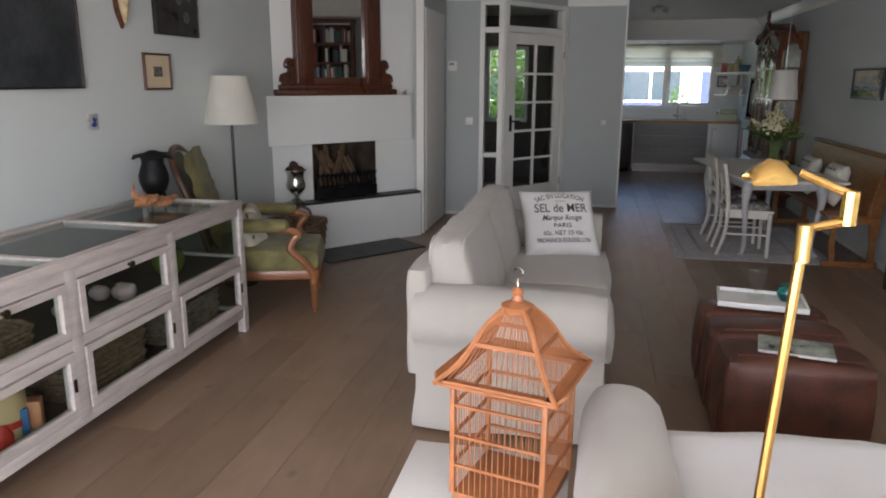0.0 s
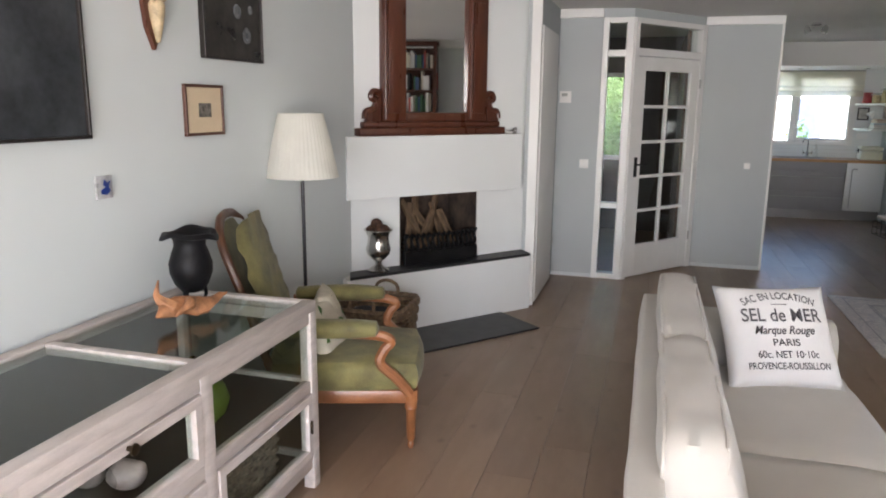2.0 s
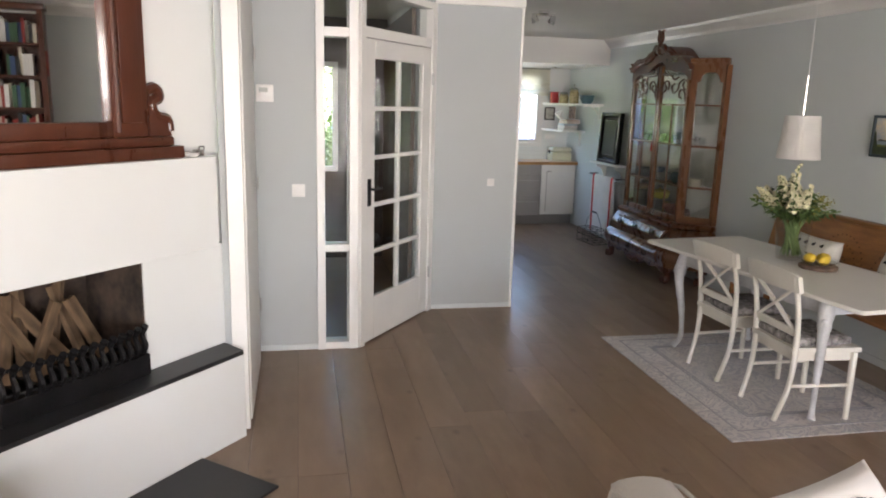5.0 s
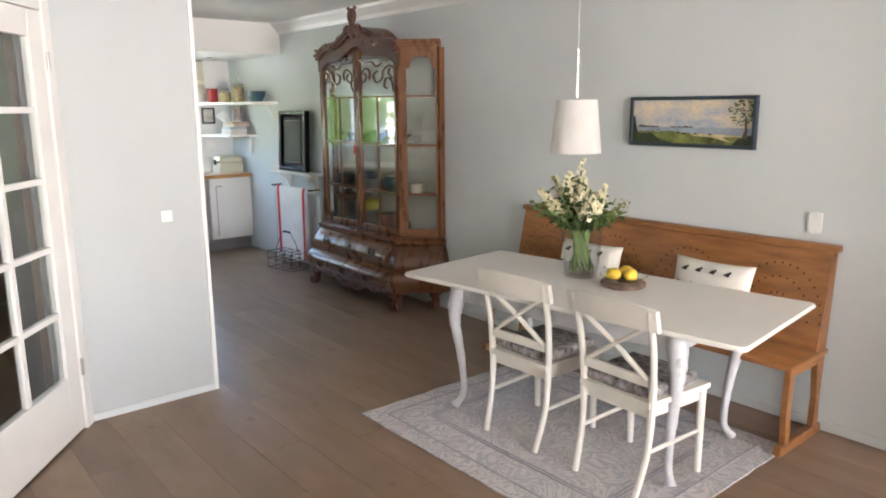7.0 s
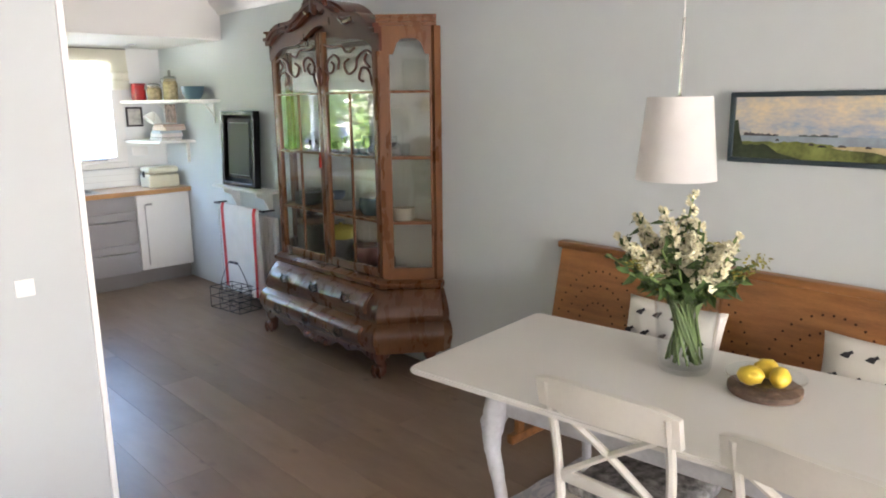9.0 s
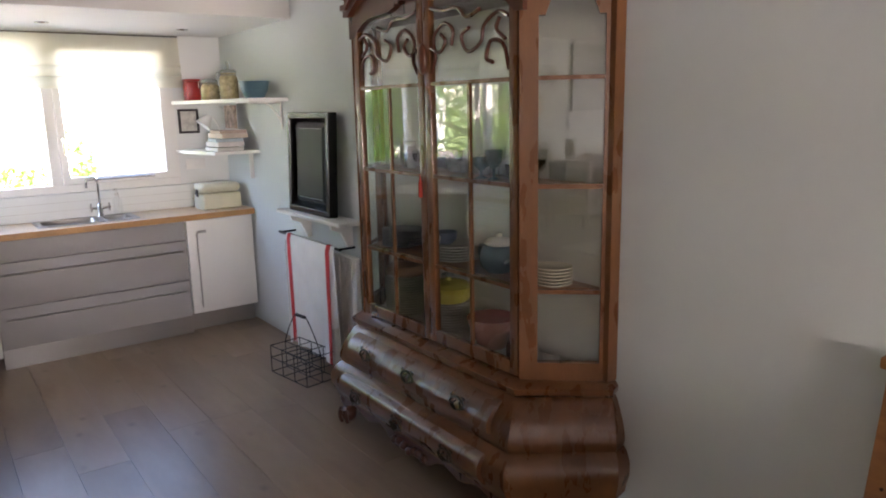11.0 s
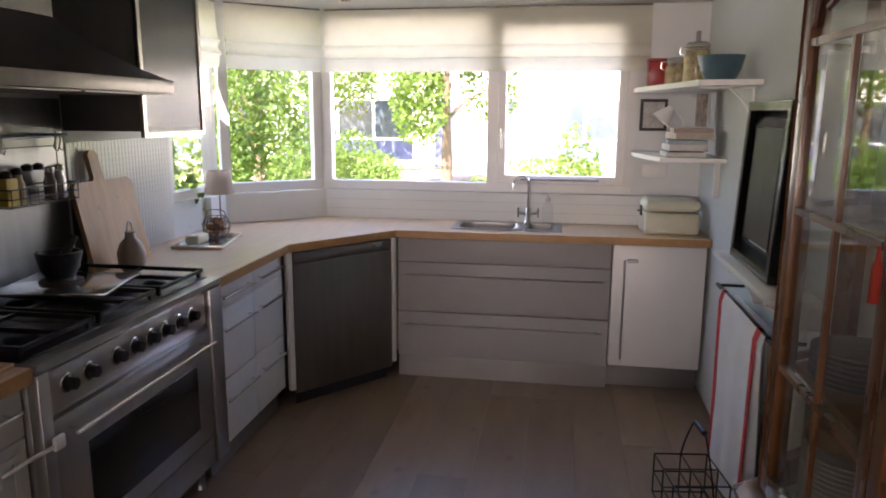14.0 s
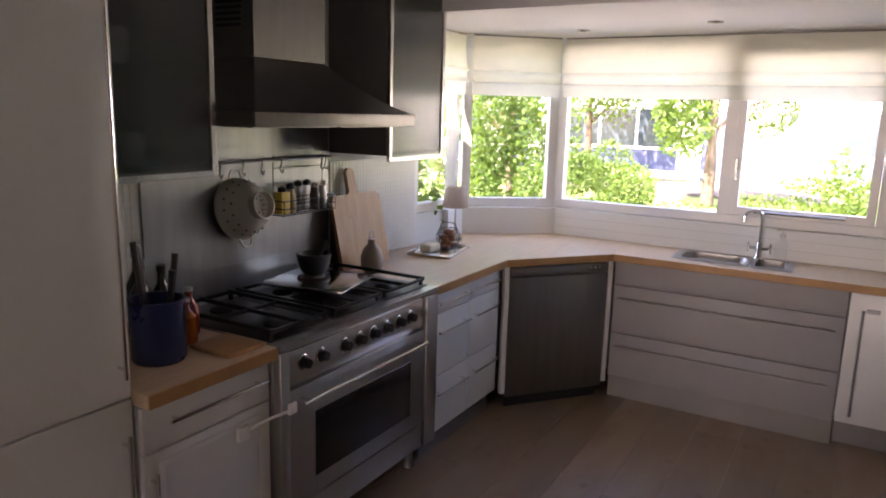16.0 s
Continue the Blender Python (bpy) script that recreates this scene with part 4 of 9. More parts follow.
# black vase and driftwood on the case
t = thing("black_vase", "matt black urn vase with a curled rim on short legs", "vase", pose(-1.82, 3.74, CH) @ Matrix.Scale(0.88, 4))
for k in range(3):
    a = 0.6 + k * 2.094
    b = bmesh.new()
    tube(b, [(0.055 * math.cos(a), 0.055 * math.sin(a), 0.075), (0.062 * math.cos(a), 0.062 * math.sin(a), 0.03), (0.05 * math.cos(a), 0.05 * math.sin(a), 0.004)], [0.012, 0.009, 0.007], 8)
    part("leg", b, BLACKV, t, smooth=True)
b = bmesh.new()
lathe(b, [(0.03, 0.045), (0.05, 0.05), (0.078, 0.085), (0.098, 0.14), (0.100, 0.185), (0.085, 0.235), (0.072, 0.27), (0.076, 0.305), (0.10, 0.338), (0.122, 0.345), (0.134, 0.325), (0.128, 0.322), (0.115, 0.335), (0.09, 0.325), (0.066, 0.29), (0.06, 0.25), (0, 0.2)], seg=40)
for v in b.verts:
    a = math.atan2(v.co.y, v.co.x)
    f = max(0, v.co.xy.length - 0.08) / 0.05 if v.co.z > 0.28 else 0
    v.co.z -= 0.022 * f * (0.5 + 0.5 * math.cos(2 * a - 0.6)) + 0.006 * f * math.sin(5 * a)
    v.co *= 1 + 0.015 * noise.noise(v.co * 15)
part("body", b, BLACKV, t, smooth=True)
b = bmesh.new()
tube(b, curve_pts([(-0.16, 0.0, 0.035), (-0.06, 0.02, 0.05), (0.05, -0.01, 0.04), (0.2, 0.05, 0.05)], 6), [0.008, 0.015, 0.026, 0.034, 0.038, 0.04, 0.042, 0.042, 0.04, 0.04, 0.038, 0.034, 0.03, 0.026, 0.02, 0.016, 0.012, 0.009, 0.006], 9, 0.7)
tube(b, curve_pts([(-0.08, 0.0, 0.05), (-0.12, 0.05, 0.09), (-0.1, 0.07, 0.15)], 5), [0.025, 0.024, 0.022, 0.02, 0.018, 0.016, 0.013, 0.011, 0.009, 0.006, 0.003], 7)
tube(b, curve_pts([(-0.02, 0.0, 0.05), (-0.05, -0.05, 0.07), (-0.12, -0.06, 0.04)], 5), [0.03, 0.027, 0.024, 0.022, 0.02, 0.017, 0.014, 0.011, 0.009, 0.006, 0.004], 7)
for v in b.verts:
    v.co += Vector((1, 1, 1)) * 0.008 * noise.noise(v.co * 30)
solid("driftwood", b, mat("driftwood", (0.40, 0.18, 0.08), 0.65, 0, 0.35, 14, 0.4, 60), "reddish gnarled driftwood branch lying on the case", "driftwood", pose(-1.68, 3.55, CH, 0, 0, 72), smooth=True)

# ---------- green velvet armchair ----------
t = thing("armchair", "antique armchair with olive velvet upholstery and scrolled wooden arms", "armchair", pose(-1.49, 4.50, 0, 0, 0, 18))
b = bmesh.new()
soft(b, -0.33, -0.29, 0.30, 0.40, 0.29, 0.45, 0.07, puff=0.03, seed=1)
part("seat", b, VELVET, t, smooth=True)
b = bmesh.new()
box(b, -0.34, -0.30, 0.24, 0.40, 0.30, 0.31, 0.012)
part("seat_rail", b, OAKLEG, t, smooth=True)
TB = Matrix.Translation((-0.32, 0, 0.42)) @ Matrix.Rotation(radians(-17), 4, "Y")
b = bmesh.new()
n = 14
for side in (0, 1):
    grid = [[b.verts.new(TB @ Vector(((0.05 + 0.05 * (1 - (2 * i / n - 1) ** 4) + 0.012 * math.cos(i * math.pi / 1.75) * math.cos(j * math.pi / 1.75)) if side else -0.03, (2 * i / n - 1) * (0.25 - 0.02 * abs(2 * j / n - 1)), 0.02 + j / n * 0.66 + (0.04 * (1 - (2 * i / n - 1) ** 2) if j == n else 0)))) for j in range(n + 1)] for i in range(n + 1)]
    for i in range(n):
        for j in range(n):
            b.faces.new((grid[i][j], grid[i + 1][j], grid[i + 1][j + 1], grid[i][j + 1]))
part("backrest", b, VELVET, t, "button-tufted olive velvet back", smooth=True, angle=80)
for s in (-1, 1):
    b = bmesh.new()
    tube(b, [TB @ Vector(p) for p in curve_pts([(0.0, s * 0.27, -0.12), (0.0, s * 0.275, 0.3), (-0.02, s * 0.25, 0.62), (-0.03, s * 0.12, 0.73), (-0.03, 0, 0.75)], 6)], 0.022, 8)
    part("back_frame", b, mat("dark_chair_wood", (0.12, 0.048, 0.022), 0.35, 0, 0.2, 8, 0.06, 60, coat=0.2) if s < 0 else bpy.data.materials["dark_chair_wood"], t, smooth=True)
    b = bmesh.new()
    tube(b, curve_pts([(-0.30, s * 0.31, 0.60), (-0.05, s * 0.325, 0.61), (0.20, s * 0.325, 0.60), (0.27, s * 0.325, 0.57), (0.24, s * 0.325, 0.53), (0.22, s * 0.325, 0.46), (0.30, s * 0.32, 0.38), (0.36, s * 0.31, 0.30)], 5), 0.026, 8)
    part("arm", b, OAKLEG, t, "scrolled wooden arm", smooth=True)
    b = bmesh.new()
    soft(b, -0.28, s * 0.325 - 0.045, 0.60, 0.20, s * 0.325 + 0.045, 0.665, 0.032, puff=0.012, cuts=6)
    part("arm_pad", b, VELVET, t, smooth=True)
    b = bmesh.new()
    lathe(b, [(0.012, 0), (0.018, 0.02), (0.012, 0.035), (0.022, 0.05), (0.026, 0.2), (0.034, 0.215), (0.03, 0.23), (0.036, 0.25), (0.036, 0.31)], (0.365, s * 0.275, 0), 12)
    part("leg", b, OAKLEG, t, "turned front leg", smooth=True)
    b = bmesh.new()
    tube(b, [(-0.33, s * 0.27, 0.3), (-0.36, s * 0.27, 0.15), (-0.42, s * 0.27, 0.0)], [0.028, 0.024, 0.018], 8)
    part("leg", b, OAKLEG, t, smooth=True)
LINEN = mat("printed_linen", (0.62, 0.57, 0.46), 0.9, 0, 0.1, 14, 0.4, 300)
LEAFG = mat("leaf_print", (0.09, 0.17, 0.05), 0.9)
for k, (x, y, z, rx, rz) in enumerate(((-1.55, 4.42, 0.545, 28, 90), (-1.62, 4.64, 0.56, 22, 112))):
    M4 = pose(x, y, z, -rx, 0, rz)
    t = thing("scatter_cushion", "cream linen cushion printed with green leaves on the armchair", "cushion", M4, group="cushions on the armchair")
    b = bmesh.new()
    cushion(b, 0.30, 0.28, 0.11, seed=k * 7)
    part("cover", b, LINEN, t, smooth=True, angle=80)
    for q in range(4):
        b = bmesh.new()
        a, px, pz = q * 1.7 + k, 0.09 * math.cos(q * 1.9), 0.08 * math.sin(q * 1.9)
        prism(b, [(px + 0.05 * math.cos(a) * u - 0.018 * math.sin(a) * v, pz + 0.05 * math.sin(a) * u + 0.018 * math.cos(a) * v) for u, v in ((-1, 0), (-0.3, 1), (0.5, 0.7), (1, 0), (0.5, -0.7), (-0.3, -1))], 0.0, 0.003, Matrix.Translation((0, -0.047, 0)) @ Matrix.Rotation(radians(90), 4, "X"))
        part("leaf_print", b, LEAFG, t)

# floor lamp
t = thing("floor_lamp", "floor lamp with a slim black pole and pleated cream shade", "floor lamp", pose(-1.90, 4.90, 0))
b = bmesh.new()
lathe(b, [(0.13, 0), (0.13, 0.012), (0.02, 0.025), (0, 0.025)], seg=28)
part("base", b, DARKM, t, smooth=True)
b = bmesh.new()
tube(b, [(0, 0, 0.02), (0, 0, 1.55)], 0.011)
part("pole", b, DARKM, t, smooth=True)
b = bmesh.new()
n = 96
ring = []
for z, r in ((1.262, 0.205), (1.45, 0.165), (1.615, 0.125)):
    ring.append([b.verts.new(((r + 0.0007 * (-1) ** k) * math.cos(2 * math.pi * k / n), (r + 0.0007 * (-1) ** k) * math.sin(2 * math.pi * k / n), z)) for k in range(n)])
for a, c in zip(ring, ring[1:]):
    for k in range(n):
        b.faces.new((a[k], a[(k + 1) % n], c[(k + 1) % n], c[k]))
part("shade", b, SHADE, t, "pleated cream fabric shade", smooth=False)

# log basket beside the fireplace
t = wicker_box("log_basket", "large brown wicker log basket with two hoop handles", -1.92, 5.18, 0, -1.43, 5.66, 0.42, WICKER, 0.18, 14)
for y in (-0.22, 0.22):
    b = bmesh.new()
    tube(b, curve_pts([(-0.08, y, 0.40), (-0.07, y, 0.47), (0, y, 0.50), (0.07, y, 0.47), (0.08, y, 0.40)], 5), 0.012, 6)
    part("handle", b, WICKER, t, smooth=True)
b = bmesh.new()
soft(b, -1.88, 5.24, 0.20, -1.50, 5.60, 0.33, 0.05, wob=0.03)
solid("dark_blanket", b, mat("dark_felt", (0.035, 0.035, 0.04), 0.95), "dark grey cloth lying in the log basket", "blanket", smooth=True)


# ---------- cream sofa ----------
SX0, SX1, SY0_, SY1_ = 0.02, 0.95, 2.80, 5.06
t = thing("sofa", "cream slipcovered sofa with rolled arms and two seat cushions", "sofa")
b = bmesh.new()
soft(b, SX0 + 0.02, SY0_ + 0.02, 0.012, SX1 - 0.05, SY1_ - 0.02, 0.33, 0.03, wob=0.012, cuts=9)
for v in b.verts:
    if v.co.z < 0.2:
        f = (0.2 - v.co.z) / 0.2
        cx, cy = (SX0 + SX1) / 2, (SY0_ + SY1_) / 2
        w = 0.03 * f * (0.6 + noise.noise((v.co.x * 4, v.co.y * 4, 0)))
        v.co.x += w * (1 if v.co.x > cx else -1)
        v.co.y += w * (1 if v.co.y > cy else -1)
part("skirt", b, SOFA, t, "loose cream skirt to the floor", smooth=True, angle=60)
b = bmesh.new()
soft(b, SX0 - 0.03, SY0_ + 0.06, 0.25, SX0 + 0.075, SY1_ - 0.2, 0.765, 0.028, seg=4, cuts=9, wob=0.006)
part("back_frame", b, SOFA, t, smooth=True, angle=60)
for a, c in ((SY0_ + 0.25, 3.88), (3.88, SY1_ - 0.25)):
    b = bmesh.new()
    soft(b, SX0 + 0.16, a + 0.006, 0.30, SX1 - 0.02, c - 0.006, 0.445, 0.05, puff=0.022, cuts=8, wob=0.01, seed=a)
    part("seat_cushion", b, SOFA, t, smooth=True, angle=60)
    # boxed back cushion: thicker below, with piping along its top edges
    b = bmesh.new()
    ya, yc = (a - 0.06 if a < 3.5 else a + 0.006), (c + 0.06 if a > 3.5 else c - 0.006)
    soft(b, SX0 + 0.085, ya, 0.43, SX0 + 0.345, yc, 0.865, 0.06, puff=0.022, cuts=11, wob=0.014, seed=c)
    for v in b.verts:
        f = (v.co.z - 0.43) / 0.435
        v.co.x = SX0 + 0.07 + (v.co.x - SX0 - 0.085) * (1 - 0.36 * f) - 0.02 * f
        if f > 0.9:
            v.co.z += 0.006 * math.sin(v.co.y * 47 + 3 * math.sin(v.co.y * 9)) + 0.01 * noise.noise((v.co.y * 6, v.co.x * 9, a))
    bc = part("back_cushion", b, SOFA, t, smooth=True, angle=60)
    for xo in (0.058, 0.212):
        b = bmesh.new()
        tube(b, [(SX0 + xo, ya + 0.02, 0.5), (SX0 + xo, ya + 0.002, 0.8), (SX0 + xo, ya + 0.022, 0.852)] + [(SX0 + xo, ya + 0.055 + (yc - ya - 0.11) * q / 14, 0.868 + 0.003 * math.sin(q * 2.1)) for q in range(15)] + [(SX0 + xo, yc - 0.022, 0.852), (SX0 + xo, yc - 0.002, 0.8), (SX0 + xo, yc - 0.02, 0.5)], 0.0055, 6)
        part("piping", b, SOFA, bc, smooth=True)
for s, y in ((-1, SY0_), (1, SY1_ - 0.28)):
    b = bmesh.new()
    prof = [(0.02, 0.30), (0.02, 0.42), (-0.03, 0.475), (-0.045, 0.56), (0.0, 0.64), (0.08, 0.68), (0.18, 0.675), (0.25, 0.62), (0.27, 0.52), (0.26, 0.30)]
    if s > 0:
        prof = [(0.28 - p, q) for p, q in prof]
    ln = 11
    rows = []
    for k in range(ln + 1):
        x = SX0 + 0.02 + (SX1 - 0.08 - SX0) * k / ln
        pts = [Vector((x, y + p + 0.006 * noise.noise((x * 4, p * 9, q * 9)), q)) for p, q in prof]
        if k in (0, ln):
            mid = Vector((x, y + 0.12, 0.48))
            pts = [mid + (p - mid) * 0.93 for p in pts]
        rows.append([b.verts.new(p) for p in pts])
    for r0, r1 in zip(rows, rows[1:]):
        for k in range(len(prof)):
            j = (k + 1) % len(prof)
            b.faces.new((r0[k], r0[j], r1[j], r1[k]))
    b.faces.new(rows[0]), b.faces.new(rows[-1][::-1])
    bmesh.ops.subdivide_edges(b, edges=b.edges[:], cuts=1, use_grid_fill=True, smooth=0.6)
    part("arm", b, SOFA, t, "rolled cream arm", smooth=True, angle=60)
# printed cushion on the sofa
PM = pose(0.60, 4.68, 0.645, -36, 0, 17)
CW, CHH, CD = 0.52, 0.50, 0.15
t = thing("printed_cushion", "square white cushion with black stencil lettering on the sofa", "cushion", PM)
b = bmesh.new()
cushion(b, CW, CHH, CD, 20, seed=5, wobble=0.003)
part("cover", b, mat("cushion_white", (0.72, 0.70, 0.68), 0.92, 0, 0.04, 6, 0.4, 380), t, smooth=True, angle=80)
INK = mat("faded_ink", (0.10, 0.095, 0.10), 0.9, 0, 0.2, 60)


def lettering(body, size, x, z, parent, material, onto, arc=0.0, shear=0.0, width=None):
    """Words as thin meshes laid on a surface; onto(x, z) gives its y."""
    cu = bpy.data.curves.new("words", "FONT")
    cu.body, cu.size, cu.align_x, cu.align_y, cu.shear, cu.offset = body, size, "CENTER", "CENTER", shear, size * 0.012
    tmp = bpy.data.objects.new("words", cu)
    me = bpy.data.meshes.new_from_object(tmp)
    bpy.data.objects.remove(tmp)
    bm = bmesh.new()
    bm.from_mesh(me)
    bpy.data.meshes.remove(me)
    bmesh.ops.triangulate(bm, faces=bm.faces[:])
    xs = [v.co.x for v in bm.verts]
    k = width / (max(xs) - min(xs)) if width else 1.0
    for v in bm.verts:
        px, pz = v.co.x * k, v.co.y
        if arc:
            a = px / arc
            px, pz = (arc + pz) * math.sin(a), (arc + pz) * math.cos(a) - arc
        v.co = (x + px, onto(x + px, z + pz), z + pz)
    ob = part("lettering", bm, material, parent)
    return ob


def on_cushion(x, z):
    u, v = max(-1, min(1, 2 * x / CW)), max(-1, min(1, 2 * z / CHH))
    return -(CD / 2 * max(0, (1 - u ** 4) * (1 - v ** 4)) ** 0.5 + 0.006)


for words, size, z, width, arc, shear in (("SAC EN LOCATION", 0.052, 0.172, 0.34, 0.42, 0), ("SEL de MER", 0.088, 0.075, 0.36, 0, 0), ("Marque Rouge", 0.055, 0.005, 0.27, 0, 0.35), ("PARIS", 0.045, -0.052, 0.12, 0, 0), ("60c. NET 10\u00b710c", 0.045, -0.107, 0.27, 0, 0), ("PROVENCE-ROUSSILLON", 0.042, -0.158, 0.36, 0, 0)):
    lettering(words, size, 0, z, t, INK, on_cushion, arc, shear, width)
b = bmesh.new()
for k in range(6):
    x0, x1 = -0.035 + k * 0.012, -0.035 + k * 0.012 + 0.012
    vs = [b.verts.new((x, on_cushion(x, z), z)) for x, z in ((x0, 0.128), (x1, 0.128), (x1, 0.132), (x0, 0.132))]
    b.faces.new(vs)
part("rule", b, INK, t)

# ---------- front of the room: white sofa, side table, bird cage, brass lamp, leather chest ----------
t = thing("white_sofa", "white slipcovered sofa with rounded arms, the left one cream linen", "sofa", pose(0.80, 1.0, 0.03))
b = bmesh.new()
soft(b, 0.04, 0.0, 0.01, 2.2, 0.98, 0.34, 0.04, cuts=8)
part("base", b, SOFAW, t, smooth=True, angle=60)
for x in (0.0, 2.0):
    b = bmesh.new()
    soft(b, x, -0.02, 0.2, x + 0.24, 1.05, 0.66, 0.115, cuts=9, puff=0.01, wob=0.012, seed=x)
    # left arm takes the cream linen, the right one the white cover
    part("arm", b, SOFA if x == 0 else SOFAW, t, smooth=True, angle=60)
for a, c in ((0.22, 1.12), (1.12, 2.02)):
    b = bmesh.new()
    soft(b, a + 0.006, 0.2, 0.33, c - 0.006, 1.0, 0.53, 0.07, cuts=8, puff=0.02, wob=0.016, seed=a)
    part("seat_cushion", b, SOFAW, t, smooth=True, angle=60)
b = bmesh.new()
soft(b, 0.1, -0.12, 0.2, 2.1, 0.14, 0.80, 0.1, cuts=8, wob=0.012)
part("back", b, SOFAW, t, smooth=True, angle=60)
t = thing("side_table", "small white painted square side table under the bird cage", "side table", pose(0.27, 1.38, 0))
bx("tabletop", TRIM, t, 0, 0, 0.41, 0.5, 0.56, 0.44, 0.006)
for x in (0.02, 0.44):
    for y in (0.02, 0.50):
        bx("leg", TRIM, t, x, y, 0, x + 0.04, y + 0.04, 0.41, 0.003)
t = thing("bird_cage", "orange-brown wooden bird cage with a pagoda roof", "bird cage", pose(0.61, 1.72, 0.441, 0, 0, -14) @ Matrix.Scale(0.90, 4))
hw, zc = 0.145, 0.40
bx("floor_tray", CANE, t, -hw, -hw, 0, hw, hw, 0.03, 0.003)
for x in (-1, 1):
    for y in (-1, 1):
        bx("post", CANE, t, x * hw - 0.008, y * hw - 0.008, 0.03, x * hw + 0.008, y * hw + 0.008, zc, 0.002)
for z in (0.12, 0.22, 0.32):
    for q in range(4):
        bx("rail", CANE, t, -hw, -0.005, z, hw, 0.005, z + 0.008, m=Matrix.Rotation(q * math.pi / 2, 4, "Z") @ Matrix.Translation((0, hw, 0)))
for q in range(4):
    b = bmesh.new()
    R = Matrix.Rotation(q * math.pi / 2, 4, "Z")
    for k in range(15):
        x = -hw + 0.0187 * (k + 1) - 0.0094
        tube(b, [R @ Vector((x, hw, 0.03)), R @ Vector((x, hw, zc))], 0.0016, 5)
    part("wire_bars", b, CANE, t)
    b = bmesh.new()
    box(b, -0.185, 0.15, zc - 0.004, 0.185, 0.19, zc + 0.012, 0.003, m=R)
    prism(b, [(-0.19, 0.0), (0.19, 0.0), (0.15, 0.03), (-0.15, 0.03)], 0, 0.008, R @ Matrix.Translation((0, 0.182, zc)) @ Matrix.Rotation(radians(35), 4, "X"))
    part("eave", b, CANE, t)
    b = bmesh.new()
    tube(b, [R @ Vector(p) for p in curve_pts([(0.19, 0.19, zc), (0.13, 0.13, zc + 0.06), (0.075, 0.075, zc + 0.16), (0.03, 0.03, zc + 0.215)], 5)], 0.0085, 6)
    part("hip_rafter", b, CANE, t, smooth=True)
    b = bmesh.new()
    for k in range(19):
        f = (k + 1) / 20 * 2 - 1
        tube(b, [R @ Vector((f * a, a, z)) for a, z in ((0.17, zc + 0.012), (0.13, zc + 0.06), (0.075, zc + 0.16), (0.032, zc + 0.21))], 0.0017, 4)
    part("roof_wires", b, CANE, t)
    b = bmesh.new()
    box(b, -0.10, 0.098, zc + 0.105, 0.10, 0.106, zc + 0.118, m=R)
    part("roof_rail", b, CANE, t)
b = bmesh.new()
lathe(b, [(0.045, zc + 0.2), (0.05, zc + 0.22), (0.018, zc + 0.235), (0.014, zc + 0.25), (0.02, zc + 0.262), (0.008, zc + 0.275), (0, zc + 0.276)], seg=12)
part("finial", b, CANE, t, smooth=True)
b = bmesh.new()
tube(b, curve_pts([(0, 0, zc + 0.27), (0, 0, zc + 0.30), (0.015, 0, zc + 0.32), (0, 0, zc + 0.335), (-0.014, 0, zc + 0.325)], 5), 0.0025, 5)
part("hook", b, SILVER, t)
t = thing("brass_lamp", "adjustable brass reading lamp with a shell shade", "lamp", pose(1.06, 0.86, 0))
b = bmesh.new()
lathe(b, [(0.11, 0), (0.11, 0.012), (0.02, 0.03), (0, 0.03)], seg=24)
part("base", b, BRASS, t, smooth=True)
b = bmesh.new()
tube(b, [(-0.03, 0.03, 0.02), (-0.012, 0.018, 0.9), (0.006, 0.008, 1.40)], 0.0075, 8)
lathe(b, [(0.011, 1.36), (0.011, 1.41)], (0.006, 0.008, 0), 10)
part("pole", b, BRASS, t, smooth=True)
b = bmesh.new()
tube(b, [(0.006, 0.008, 1.405), (0.06, 0.02, 1.415)], 0.006)
tube(b, [(0.06, 0.02, 1.41), (0.06, 0.02, 1.455)], 0.011)
tube(b, [(0.06, 0.02, 1.45), (0.0, 0.04, 1.475)], 0.006)
part("arm", b, BRASS, t, smooth=True)
b = bmesh.new()
n = 14
rows = []
for i in range(n + 1):
    a = math.pi * i / n
    rows.append([b.verts.new((-0.005 - 0.055 * r * 1.1, 0.04 + 0.036 * math.cos(a) * (0.35 + 0.65 * r) * (1 + 0.05 * (-1) ** i), 1.46 + 0.034 * math.sin(a) * (0.35 + 0.65 * (1 - (2 * r - 1) ** 2)))) for r in (0, 0.3, 0.6, 0.85, 1.0)])
for r0, r1 in zip(rows, rows[1:]):
    for k in range(4):
        b.faces.new((r0[k], r0[k + 1], r1[k + 1], r1[k]))
part("shade", b, BRASS, t, "scalloped brass shell shade", smooth=True, angle=70)

t = thing("leather_chest", "low worn brown leather ottoman of padded rolls", "ottoman", pose(1.40, 2.88, 0))
for k in range(3):
    b = bmesh.new()
    soft(b, 0, k * 0.325, 0.02, 0.60, k * 0.325 + 0.32, 0.44, 0.06, puff=0.02, cuts=8, wob=0.008, seed=k)
    part("padded_roll", b, LEATHER, t, smooth=True, angle=60)
    b = bmesh.new()
    y = k * 0.325 + 0.045
    tube(b, [(0.05, y, 0.452), (0.3, y, 0.465), (0.55, y, 0.452)], 0.005, 6)
    tube(b, [(-0.012, y, 0.06), (-0.015, y, 0.25), (0.02, y, 0.44)], 0.005, 6)
    part("seam", b, LEATHER, t)
for x in (0.05, 0.51):
    for y in (0.04, 0.88):
        bx("foot", BLACKP, t, x, y, 0, x + 0.04, y + 0.04, 0.03)
t = thing("tray", "white rectangular tray on the leather chest", "tray", pose(1.70, 3.70, 0.463, 0, 0, -8))
b = bmesh.new()
